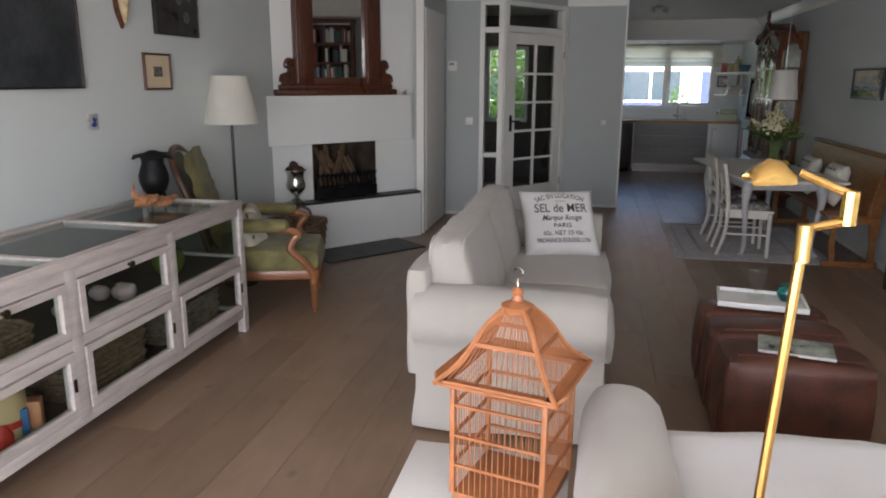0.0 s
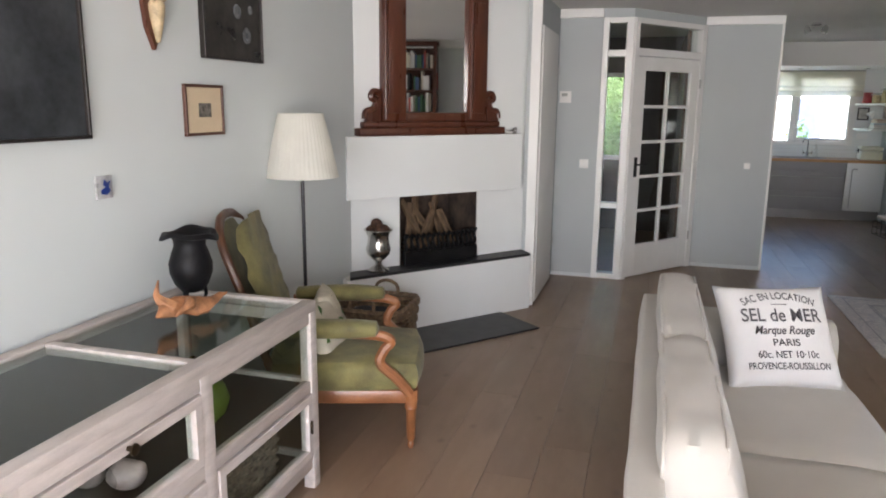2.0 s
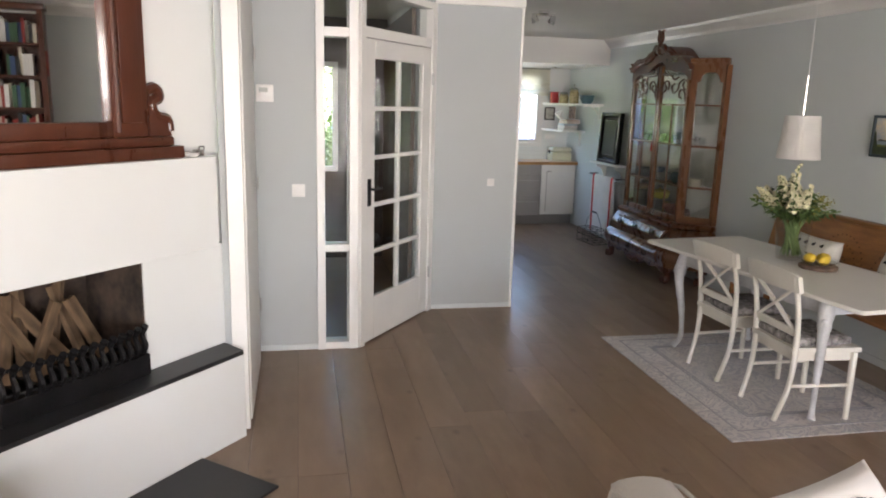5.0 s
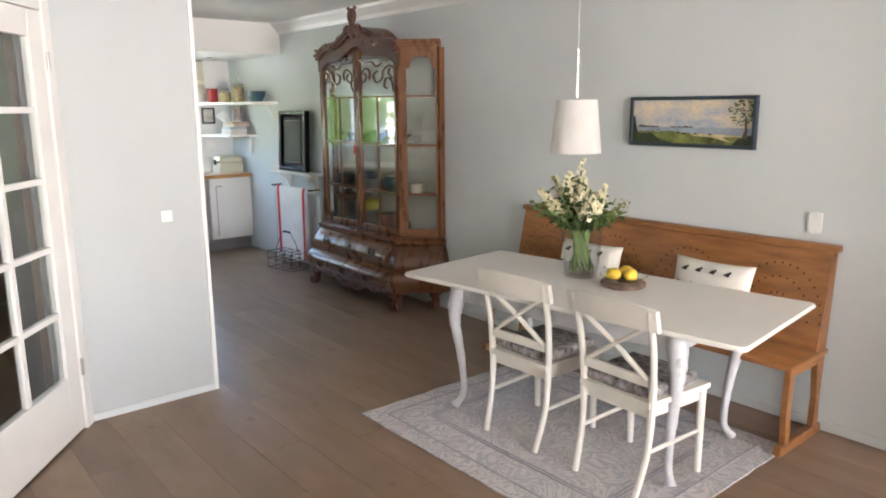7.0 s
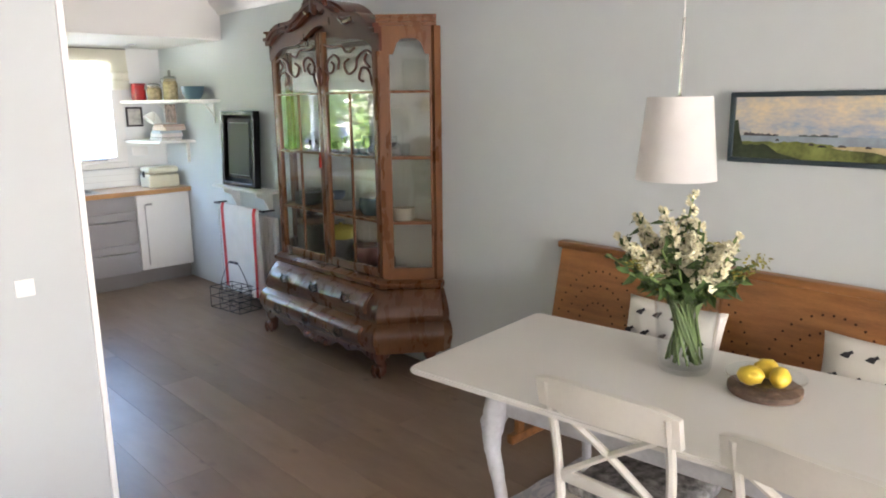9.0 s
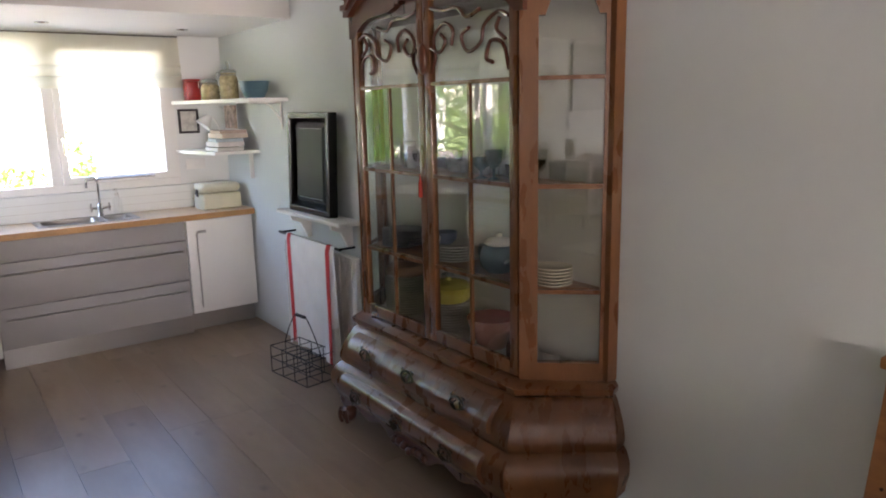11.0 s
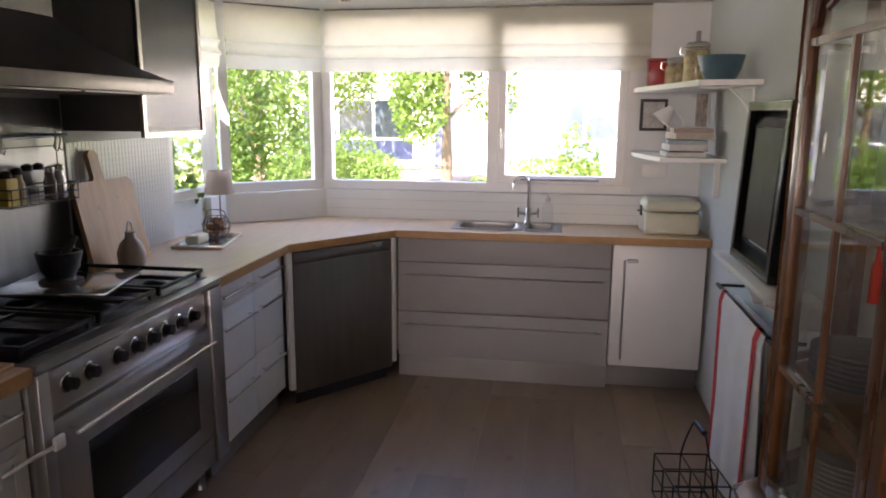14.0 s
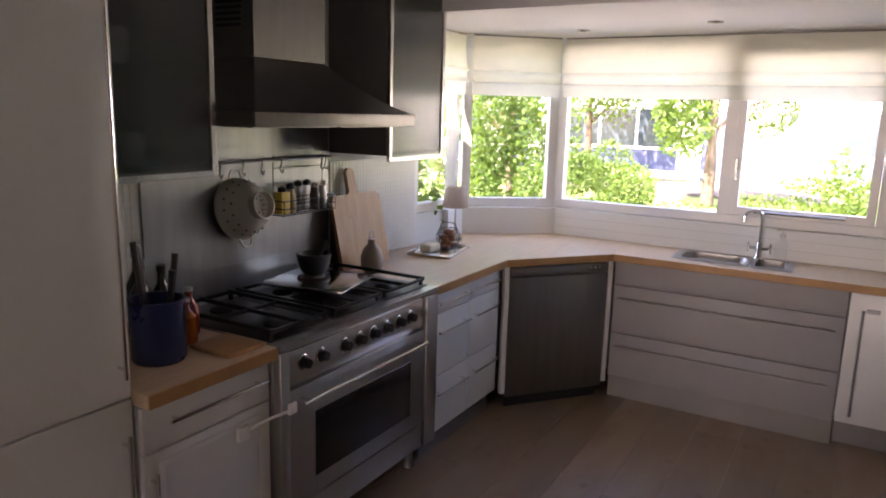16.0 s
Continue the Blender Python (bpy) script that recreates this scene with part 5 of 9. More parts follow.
box(b, -0.21, -0.14, 0, 0.21, 0.14, 0.012, 0.003)
for a in ((-0.215, -0.145, 0.0, 0.215, -0.13, 0.03), (-0.215, 0.13, 0.0, 0.215, 0.145, 0.03), (-0.215, -0.13, 0.0, -0.20, 0.13, 0.03), (0.20, -0.13, 0.0, 0.215, 0.13, 0.03)):
    box(b, *a, 0.003)
part("dish", b, TRIM, t, smooth=True)
b = bmesh.new()
lathe(b, [(0.04, 0), (0.042, 0.01), (0.038, 0.10), (0.045, 0.15), (0.043, 0.15), (0.03, 0.08), (0, 0.02)], seg=18)
solid("candle_glass", b, DRINK, "clear glass candle holder on the tray", "candle holder", pose(1.68, 3.74, 0.476), smooth=True)
b = bmesh.new()
lathe(b, [(0.03, 0), (0.05, 0.03), (0.05, 0.05), (0.035, 0.08), (0.038, 0.085)], seg=18)
solid("glass_votive", b, glass_mat("teal_glass", (0.05, 0.35, 0.32), 0.05), "small teal glass votive on the tray", "votive", pose(1.83, 3.72, 0.476), smooth=True)
t = thing("magazine", "two stacked glossy magazines on the leather chest", "magazine", pose(1.70, 3.02, 0.462, 0, 0, -12))
bx("magazine", mat("magazine_pages", (0.65, 0.64, 0.6), 0.5), t, -0.15, -0.1, 0, 0.15, 0.1, 0.012, 0.002)
bx("cover", mat("magazine_cover", (0.30, 0.33, 0.28), 0.3, 0, 0.6, 14, 0, 40), t, -0.148, -0.098, 0.012, 0.148, 0.098, 0.0145)

# bookcase that the mirror shows
t = thing("bookcase", "tall dark wooden bookcase filled with books", "bookcase", pose(3.11, 4.93, 0) @ Matrix.Diagonal((0.61, 1, 1, 1)))
for y in (0, 0.90):
    bx("side_panel", MAHOG, t, 0, y, 0, 0.335, y + 0.05, 2.46)
bx("back_panel", MAHOG, t, 0.32, 0.05, 0, 0.335, 0.90, 2.46)
bx("crown", MAHOG, t, -0.02, -0.02, 2.46, 0.335, 0.97, 2.52, 0.008)
cols = [mat("book_%s" % n_, c, 0.6, 0, 0.1) for n_, c in (("red", (0.28, 0.03, 0.02)), ("cream", (0.55, 0.5, 0.4)), ("blue", (0.05, 0.09, 0.2)), ("black", (0.02, 0.02, 0.02)), ("green", (0.05, 0.12, 0.06)), ("white", (0.66, 0.65, 0.62)))]
rg = random.Random(9)
for s in range(8):
    z = 0.06 + s * 0.30
    bx("shelf", MAHOG, t, 0.01, 0.05, z - 0.022, 0.32, 0.90, z)
    y = 4.99
    while y < 5.79 and s > 0:
        w = rg.uniform(0.02, 0.045)
        if rg.random() < 0.12:
            y += rg.uniform(0.03, 0.12)
        hh = rg.uniform(0.17, 0.26)
        bx_ = bmesh.new()
        box(bx_, 0, 0, 0, 0.14, w * 0.95, hh)
        solid("book", bx_, rg.choice(cols), "upright book on a bookcase shelf", "book", pose(3.125 + rg.uniform(0, 0.03), y, z), group="books in the bookcase")
        y += w

# ---------- rug ----------
RX0, RX1, RY0, RY1 = 1.60, 2.98, 6.54, 8.25
b = bmesh.new()
nx, ny = 34, 42
grid = [[b.verts.new((RX0 + (RX1 - RX0) * i / nx + (0.008 * noise.noise((j * 0.4, 0, 1)) if i in (0, nx) else 0), RY0 + (RY1 - RY0) * j / ny + (0.008 * noise.noise((i * 0.4, 3, 1)) if j in (0, ny) else 0), 0.007 + 0.002 * noise.noise((i * 0.3, j * 0.3, 0)))) for j in range(ny + 1)] for i in range(nx + 1)]
for i in range(nx):
    for j in range(ny):
        b.faces.new((grid[i][j], grid[i + 1][j], grid[i + 1][j + 1], grid[i][j + 1]))
ext = bmesh.ops.extrude_face_region(b, geom=b.faces[:])
for g in ext["geom"]:
    if isinstance(g, bmesh.types.BMVert):
        g.co.z -= 0.0065
RUG = mat("rug_wool", (0.55, 0.52, 0.50), 0.95, 0, 0.08, 7, 0.5, 300, sheen=0.2)
n_, l_ = RUG.node_tree.nodes, RUG.node_tree.links
p_ = RUG.node_tree.nodes["Principled BSDF"]
src_ = p_.inputs["Base Color"].links[0].from_socket
tc_ = n_.new("ShaderNodeTexCoord")
nz_ = n_.new("ShaderNodeTexNoise")
nz_.inputs["Scale"].default_value, nz_.inputs["Detail"].default_value, nz_.inputs["Distortion"].default_value = 4.5, 2, 2.6
wv_ = n_.new("ShaderNodeMath")
wv_.operation = "PINGPONG"
wv_.inputs[1].default_value = 0.075
l_.new(tc_.outputs["Object"], nz_.inputs["Vector"]), l_.new(nz_.outputs[0], wv_.inputs[0])
cr_ = n_.new("ShaderNodeMapRange")
cr_.inputs[1].default_value, cr_.inputs[2].default_value, cr_.inputs[3].default_value, cr_.inputs[4].default_value = 0.035, 0.05, 0.0, 0.75
l_.new(wv_.outputs[0], cr_.inputs[0])
mx_ = n_.new("ShaderNodeMix")
mx_.data_type = "RGBA"
mx_.inputs[7].default_value = (0.33, 0.33, 0.36, 1)
l_.new(cr_.outputs[0], mx_.inputs[0]), l_.new(src_, mx_.inputs[6]), l_.new(mx_.outputs[2], p_.inputs["Base Color"])
t = solid("rug", b, RUG, "pale grey patterned rug under the dining table", "rug", smooth=True)
b = bmesh.new()
for d in (0.10, 0.26, 0.28):
    x0, x1, y0, y1, w = RX0 + d, RX1 - d, RY0 + d, RY1 - d, 0.009
    for a in ((x0, y0, x1, y0 + w), (x0, y1 - w, x1, y1), (x0, y0 + w, x0 + w, y1 - w), (x1 - w, y0 + w, x1, y1 - w)):
        box(b, a[0], a[1], 0.0085, a[2], a[3], 0.0105)
part("border_line", b, mat("rug_line", (0.36, 0.36, 0.39), 0.95), t)

# ---------- dining table ----------
TX0, TX1, TY0, TY1, TH = -0.435, 0.435, -0.955, 0.955, 0.755
t = thing("dining_table", "white painted dining table with carved cabriole legs", "table", pose(2.45, 7.37, 0, 0, 0, 6.5))
b = bmesh.new()
rc = 0.035
poly = []
for cx, cy, a0 in ((TX1 - rc, TY1 - rc, 0), (TX0 + rc, TY1 - rc, 90), (TX0 + rc, TY0 + rc, 180), (TX1 - rc, TY0 + rc, 270)):
    poly += [(cx + rc * math.cos(radians(a0 + 22.5 * k)), cy + rc * math.sin(radians(a0 + 22.5 * k))) for k in range(5)]
prism(b, poly, TH - 0.022, TH)
bmesh.ops.bevel(b, geom=[e for e in b.edges if abs(e.verts[0].co.z - e.verts[1].co.z) < 1e-4], offset=0.006, segments=2, affect="EDGES")
part("tabletop", b, TABLEW, t, smooth=True)
ax0, ax1, ay0, ay1 = -0.33, 0.33, -0.64, 0.64
b = bmesh.new()
for a in ((ax0, ay0, ax1, ay0 + 0.022), (ax0, ay1 - 0.022, ax1, ay1), (ax0, ay0 + 0.022, ax0 + 0.022, ay1 - 0.022), (ax1 - 0.022, ay0 + 0.022, ax1, ay1 - 0.022)):
    box(b, a[0], a[1], TH - 0.125, a[2], a[3], TH - 0.022, 0.004)
part("apron", b, TABLEG, t)
for sx, x in ((-1, ax0 + 0.02), (1, ax1 - 0.02)):
    for sy, y in ((-1, ay0 + 0.02), (1, ay1 - 0.02)):
        b = bmesh.new()
        d = Vector((sx, sy, 0)).normalized()
        ctrl = [Vector((x, y, TH - 0.025)), Vector((x, y, 0.64)) + d * 0.02, Vector((x, y, 0.52)) + d * 0.035, Vector((x, y, 0.3)) - d * 0.0, Vector((x, y, 0.1)) - d * 0.012, Vector((x, y, 0.02)) + d * 0.035]
        pts = curve_pts(ctrl, 6)
        m_ = len(pts)
        rad = [(0.04, 0.044, 0.045, 0.04, 0.033, 0.028, 0.024, 0.02, 0.018, 0.017, 0.018, 0.024)[min(11, int(12 * k / m_))] for k in range(m_)]
        tube(b, pts, rad, 10)
        for k in range(3):
            bmesh.ops.create_uvsphere(b, u_segments=8, v_segments=6, radius=0.022, matrix=Matrix.Translation(Vector((x, y, 0.60 - 0.05 * k)) + d * (0.055 - 0.006 * k)) @ Matrix.Diagonal((1, 1, 1.4, 1)))
        part("leg", b, TABLEG, t, "carved cabriole leg", smooth=True)


# ---------- chairs ----------
def dining_chair(m):
    t = thing("dining_chair", "cream painted dining chair with a crossed back", "chair", m, "chairs at the table")
    for s in (-1, 1):
        b = bmesh.new()
        pts = curve_pts([(-0.21, s * 0.165, 0.0), (-0.155, s * 0.18, 0.22), (-0.145, s * 0.185, 0.44), (-0.165, s * 0.195, 0.68), (-0.215, s * 0.20, 0.90)], 5)
        tube(b, pts, [0.019] * 8 + [0.022] * 5 + [0.019] * (len(pts) - 13), 8, 0.8)
        part("back_post", b, CREAM, t, smooth=True)
        b = bmesh.new()
        tube(b, [(0.225, s * 0.19, 0), (0.22, s * 0.19, 0.43)], [0.015, 0.021], 8)
        part("leg", b, CREAM, t, smooth=True)
        b = bmesh.new()
        tube(b, [(-0.15, s * 0.18, 0.22), (0.22, s * 0.19, 0.22)], 0.011, 6)
        part("stretcher", b, CREAM, t)
        b = bmesh.new()
        tube(b, curve_pts([(-0.158, s * 0.17, 0.56), (-0.172, 0.0, 0.69), (-0.20, -s * 0.18, 0.82)], 5), 0.013, 6, 0.7)
        part("cross_slat", b, CREAM, t, smooth=True)
    b = bmesh.new()
    n = 12
    rows = []
    for k in range(n + 1):
        y = -0.235 + 0.47 * k / n
        bow = -0.02 * (1 - (y / 0.235) ** 2)
        drop = 0.022 * abs(y / 0.235) ** 4
        rows.append([b.verts.new(p) for p in ((-0.178 + bow, y, 0.805), (-0.20 + bow, y, 0.925 - drop), (-0.225 + bow, y, 0.925 - drop), (-0.203 + bow, y, 0.805))])
    for r0, r1 in zip(rows, rows[1:]):
        for k in range(4):
            b.faces.new((r0[k], r0[(k + 1) % 4], r1[(k + 1) % 4], r1[k]))
    b.faces.new(rows[0][::-1]), b.faces.new(rows[-1])
    part("top_rail", b, CREAM, t, smooth=True)
    b = bmesh.new()
    box(b, -0.165, -0.17, 0.53, -0.145, 0.17, 0.575, 0.004)
    part("lower_rail", b, CREAM, t)
    b = bmesh.new()
    prism(b, [(-0.17, -0.19), (0.245, -0.215), (0.255, 0.0), (0.245, 0.215), (-0.17, 0.19)], 0.435, 0.462)
    part("seat", b, CREAM, t)
    b = bmesh.new()
    prism(b, [(-0.14, -0.17), (0.21, -0.19), (0.21, 0.19), (-0.14, 0.17)], 0.375, 0.435)
    part("seat_frame", b, CREAM, t)
    return t


dining_chair(pose(2.195, 7.49, 0.008, 0, 0, 2) @ Matrix.Diagonal((1, 1, 0.945, 1)))
dining_chair(pose(2.205, 6.90, 0.008, 0, 0, -2) @ Matrix.Diagonal((1, 1, 0.945, 1)))
PATT = mat("patterned_cushion", (0.36, 0.34, 0.33), 0.9, 0, 0.5, 30, 0.3, 200)
for y in (7.49, 6.90):
    b = bmesh.new()
    soft(b, 2.07, y - 0.17, 0.446, 2.41, y + 0.17, 0.49, 0.02, puff=0.015, cuts=6, wob=0.008)
    solid("seat_pad", b, PATT, "grey patterned seat pad on a dining chair", "cushion", group="seat pads on the chairs", smooth=True, angle=60)

# ---------- wooden bench ----------
t = thing("bench", "long honey-coloured wooden settle with a perforated back", "bench", pose(2.84, 6.50, 0))
BL = 2.12
back = bmesh.new()
prism(back, [(0.30, 0.40), (0.325, 0.40), (0.445, 0.955), (0.42, 0.955)], 0.02, BL - 0.02, Matrix(((1, 0, 0, 0), (0, 0, 1, 0), (0, 1, 0, 0), (0, 0, 0, 1))))
part("backrest", back, PINE, t)
b = bmesh.new()
box(b, 0.405, 0, 0.95, 0.465, BL, 0.985, 0.008)
part("top_rail", b, PINE, t, smooth=True)
b = bmesh.new()
box(b, 0.0, 0.0, 0.435, 0.42, BL, 0.462, 0.008)
part("seat", b, PINE, t, smooth=True)
for y in (0.02, BL - 0.05):
    b = bmesh.new()
    Y2 = Matrix(((1, 0, 0, 0), (0, 0, 1, 0), (0, 1, 0, 0), (0, 0, 0, 1)))
    prism(b, [(0.05, 0.0), (0.09, 0.0), (0.10, 0.10), (0.085, 0.2), (0.10, 0.43), (0.05, 0.43), (0.04, 0.2), (0.055, 0.1)], y, y + 0.03, Y2)
    prism(b, [(0.36, 0.0), (0.42, 0.0), (0.41, 0.2), (0.465, 0.95), (0.425, 0.95), (0.34, 0.43), (0.37, 0.2)], y, y + 0.03, Y2)
    box(b, 0.0, y - 0.006, 0.0, 0.45, y + 0.036, 0.05, 0.008), box(b, 0.06, y + 0.002, 0.39, 0.4, y + 0.028, 0.435)
    part("end_frame", b, PINE, t)
b = bmesh.new()
TBK = Matrix.Translation((0.3, 0, 0.40)) @ Matrix.Rotation(math.atan2(0.12, 0.555), 4, "Y")
for c in range(4):
    y0 = 0.26 + c * 0.525
    for rad_, cnt in ((0.10, 11), (0.17, 15), (0.23, 19)):
        for k in range(cnt):
            a = math.pi * k / (cnt - 1)
            prism(b, [(0.0055 * math.cos(q), 0.0055 * math.sin(q)) for q in (0, 1.05, 2.1, 3.14, 4.19, 5.24)], 0, 0.0012, TBK @ Matrix.Translation((-0.0016, y0 + rad_ * math.cos(a), 0.20 + rad_ * 1.2 * math.sin(a))) @ Matrix.Rotation(radians(90), 4, "Y"))
part("perforations", b, mat("drilled_hole", (0.035, 0.013, 0.006), 0.9), t, "rows of small drilled holes")
tagged(t.children[-1], kind="stuff")

BIRD = mat("bird_print", (0.03, 0.03, 0.032), 0.9)
for k, (y, z, lean) in enumerate(((7.84, 0.66, 15), (7.03, 0.675, 14))):
    M5 = pose(3.01, y, z, -lean, 0, -90)
    t = thing("bench_cushion", "cream cushion printed with small black birds on the bench", "cushion", M5, "cushions on the bench")
    b = bmesh.new()
    cushion(b, 0.45, 0.38, 0.14, 16, seed=k * 5 + 2)
    part("cover", b, mat("cushion_cream", (0.68, 0.65, 0.58), 0.92, 0, 0.05, 8, 0.4, 320), t, smooth=True, angle=80)
    for i in range(5):
        for j in range(4):
            px, pz, s = -0.16 + i * 0.08 + (0.04 if j % 2 else 0), -0.13 + j * 0.085, 0.019
            if abs(px) > 0.185:
                continue
            u, v = 2 * px / 0.45, 2 * pz / 0.38
            yy = -(0.07 * ((1 - u ** 4) * (1 - v ** 4)) ** 0.5 + 0.012)
            b = bmesh.new()
            prism(b, [(px + s * a, pz + s * c) for a, c in ((-1.2, -0.3), (-0.4, 0.5), (0.2, 0.6), (0.7, 1.0), (1.1, 0.5), (0.6, 0.2), (0.3, -0.6), (-0.4, -0.5))], 0, 0.004, Matrix.Translation((0, yy, 0)) @ Matrix.Rotation(radians(90), 4, "X"))
            part("bird_print", b, BIRD, t)

# ---------- on the table ----------
VX, VY = 2.60, 7.56
t = thing("flower_vase", "clear glass vase of cream stocks with green leaves", "vase", pose(VX, VY, TH + 0.001))
b = bmesh.new()
lathe(b, [(0.0, 0), (0.086, 0), (0.09, 0.01), (0.116, 0.285), (0.111, 0.285), (0.084, 0.02), (0, 0.018)], seg=28)
part("glass", b, DRINK, t, smooth=True)
STEM = mat("flower_stem", (0.17, 0.25, 0.08), 0.55, 0, 0.25, 30)
LEAF = mat("flower_leaf", (0.075, 0.135, 0.035), 0.5, 0, 0.4, 25)
PETAL = mat("stock_petal", (0.82, 0.77, 0.55), 0.75, 0, 0.12, 40)
rg = random.Random(11)
stems, leaves, heads = bmesh.new(), bmesh.new(), []
for k in range(34):
    a, sp = rg.uniform(0, 6.28), rg.uniform(0.3, 0.95)
    foot = Vector((0.07 * math.cos(a + 1.6) * sp, 0.07 * math.sin(a + 1.6) * sp, 0.03))
    mouth = Vector((0.085 * math.cos(a) * sp, 0.085 * math.sin(a) * sp, 0.27))
    hgt = rg.uniform(0.43, 0.55) if k < 13 else rg.uniform(0.33, 0.46)
    tip = Vector((0.30 * math.cos(a) * sp, 0.30 * math.sin(a) * sp, hgt))
    if k == 0:
        tip = Vector((-0.02, -0.01, 0.63))
    line = curve_pts([foot, mouth, tip], 5)
    tube(stems, line, 0.0045, 5)
    if k < 13:
        heads.append((line[-4], tip))
    for q in range(22):
        p = mouth.lerp(tip, rg.uniform(0.05, 0.95))
        d = Vector((rg.uniform(-1, 1), rg.uniform(-1, 1), rg.uniform(-0.3, 0.9))).normalized()
        s, w = d.orthogonal().normalized(), rg.uniform(0.009, 0.016)
        ln = rg.uniform(0.035, 0.07)
        vs = [leaves.verts.new(p + d * ln * f + s * w * g + Vector((0, 0, -0.02 * f * f))) for f, g in ((0, 0), (0.4, 1), (1, 0), (0.4, -1))]
        leaves.faces.new(vs)
part("stem_bundle", stems, STEM, t)
ob = part("leaves", leaves, LEAF, t, "dense green leaves")
for foot, tip in heads:
    b = bmesh.new()
    for q in range(64):
        f = rg.random()
        c = foot.lerp(tip, f * 1.15 - 0.12)
        r = 0.046 * (1 - 0.74 * f)
        a = rg.uniform(0, 6.28)
        o = Vector((math.cos(a), math.sin(a), rg.uniform(-0.2, 0.5)))
        p = c + o * r
        s = o.orthogonal().normalized()
        u = o.cross(s).normalized()
        w = 0.016 * (1 - 0.5 * f)
        ring = [b.verts.new(p + w * (math.cos(z) * s + math.sin(z) * u) + o * 0.006 * (1 if i % 2 else -0.6)) for i, z in enumerate([0.785 * i for i in range(8)])]
        mid = b.verts.new(p - o * 0.006)
        for i in range(8):
            b.faces.new((mid, ring[i], ring[(i + 1) % 8]))
    part("blossom", b, PETAL, t, "spike of cream blossom")
filler = bmesh.new()
for k in range(9):
    a, sp = rg.uniform(0, 6.28), rg.uniform(0.55, 1.0)
    for q in range(70):
        f = rg.random()
        p = Vector((0.24 * sp * math.cos(a) * (0.4 + 0.6 * f), 0.24 * sp * math.sin(a) * (0.4 + 0.6 * f), 0.29 + 0.13 * f)) + Vector((rg.uniform(-1, 1), rg.uniform(-1, 1), rg.uniform(-1, 1))) * 0.028
        d = Vector((rg.uniform(-1, 1), rg.uniform(-1, 1), rg.uniform(-0.4, 1))).normalized() * 0.011
        o = d.orthogonal().normalized() * 0.005
        filler.faces.new([filler.verts.new(v) for v in (p - d, p + o, p + d, p - o)])
tagged(part("filler_sprays", filler, mat("yellow_spray", (0.30, 0.28, 0.05), 0.6, 0, 0.4, 40), t, "fine yellow-green filler sprays"), kind="stuff")
tagged(bpy.data.objects["stem_bundle"], kind="stuff"), tagged(ob, kind="stuff")
t = thing("cake_stand", "low round wooden board with a glass rim", "dish", pose(2.585, 7.27, TH + 0.001))
b = bmesh.new()
lathe(b, [(0.11, 0), (0.115, 0.008), (0.115, 0.022), (0.105, 0.026), (0, 0.026)], seg=28)
part("board", b, mat("log_slice", (0.20, 0.13, 0.09), 0.7, 0, 0.4, 14, 0.4, 60), t, "weathered slice of wood", smooth=True)
b = bmesh.new()
lathe(b, [(0.075, 0.027), (0.125, 0.06), (0.122, 0.06), (0.07, 0.03)], seg=28)
part("rim", b, DRINK, t, smooth=True)
LEMON = mat("lemon", (0.72, 0.50, 0.05), 0.42, 0, 0.12, 20, 0.3, 180)
for k, (x, y, z) in enumerate(((-0.045, 0.03, 0.06), (0.045, 0.02, 0.06), (0.0, -0.045, 0.06))):
    b = bmesh.new()
    lathe(b, [(0, -0.046), (0.008, -0.042), (0.024, -0.03), (0.034, 0), (0.024, 0.03), (0.009, 0.041), (0, 0.047)], seg=16)
    solid("lemon", b, LEMON, "ripe yellow lemon in the dish", "lemon", pose(2.585 + x, 7.27 + y, TH + 0.004 + z, 80, 20 * k, 50 * k), group="lemons in the dish", smooth=True)

# pendant lamp over the table
t = thing("pendant_lamp", "white fabric pendant lamp over the dining table", "pendant lamp", pose(2.635, 7.65, 0))
b = bmesh.new()
n = 48
r0 = [b.verts.new((0.137 * math.cos(6.28319 * k / n), 0.137 * math.sin(6.28319 * k / n), 1.418)) for k in range(n)]
r1 = [b.verts.new((0.108 * math.cos(6.28319 * k / n), 0.108 * math.sin(6.28319 * k / n), 1.70)) for k in range(n)]
for k in range(n):
    b.faces.new((r0[k], r0[(k + 1) % n], r1[(k + 1) % n], r1[k]))
part("shade", b, SHADEW, t, smooth=True)
b = bmesh.new()
tube(b, [(0, 0, 1.95), (0, 0, 2.52)], 0.0016, 6)
part("cord", b, TRIM, t, "thin white cord")
b = bmesh.new()
tube(b, [(0, 0, 1.62), (0, 0, 1.96)], 0.0055, 8), lathe(b, [(0.02, 1.60), (0.02, 1.70), (0, 1.71)], seg=12)
part("stem", b, SILVER, t, smooth=True)
b = bmesh.new()
lathe(b, [(0.05, 2.525), (0.045, 2.549), (0, 2.55)], seg=18)
part("ceiling_rose", b, TRIM, t, smooth=True)
b = bmesh.new()
for a in (0, 2.094, 4.189):
    tube(b, [(0, 0, 1.68), (0.108 * math.cos(a), 0.108 * math.sin(a), 1.695)], 0.002, 5)
part("spider", b, TRIM, t)

# landscape on the east wall
EAST = Matrix.Rotation(radians(-90), 4, "Z")
t = picture("landscape_painting", "wide sunny landscape painting in a blue-black frame", 0.79, 0.285, Matrix.Translation((XR - 0.002, 7.775, 1.432)) @ EAST, 0.02, 0.03, mat("blue_black_frame", (0.03, 0.05, 0.06), 0.4), mat("painted_sky", (0.72, 0.58, 0.36), 0.5, 0, 0.1, 5, 0.2, 40, stretch=(1, 1, 2.2), tone=(0.24, 0.33, 0.48)))
LAY = Matrix.Rotation(radians(90), 4, "X")


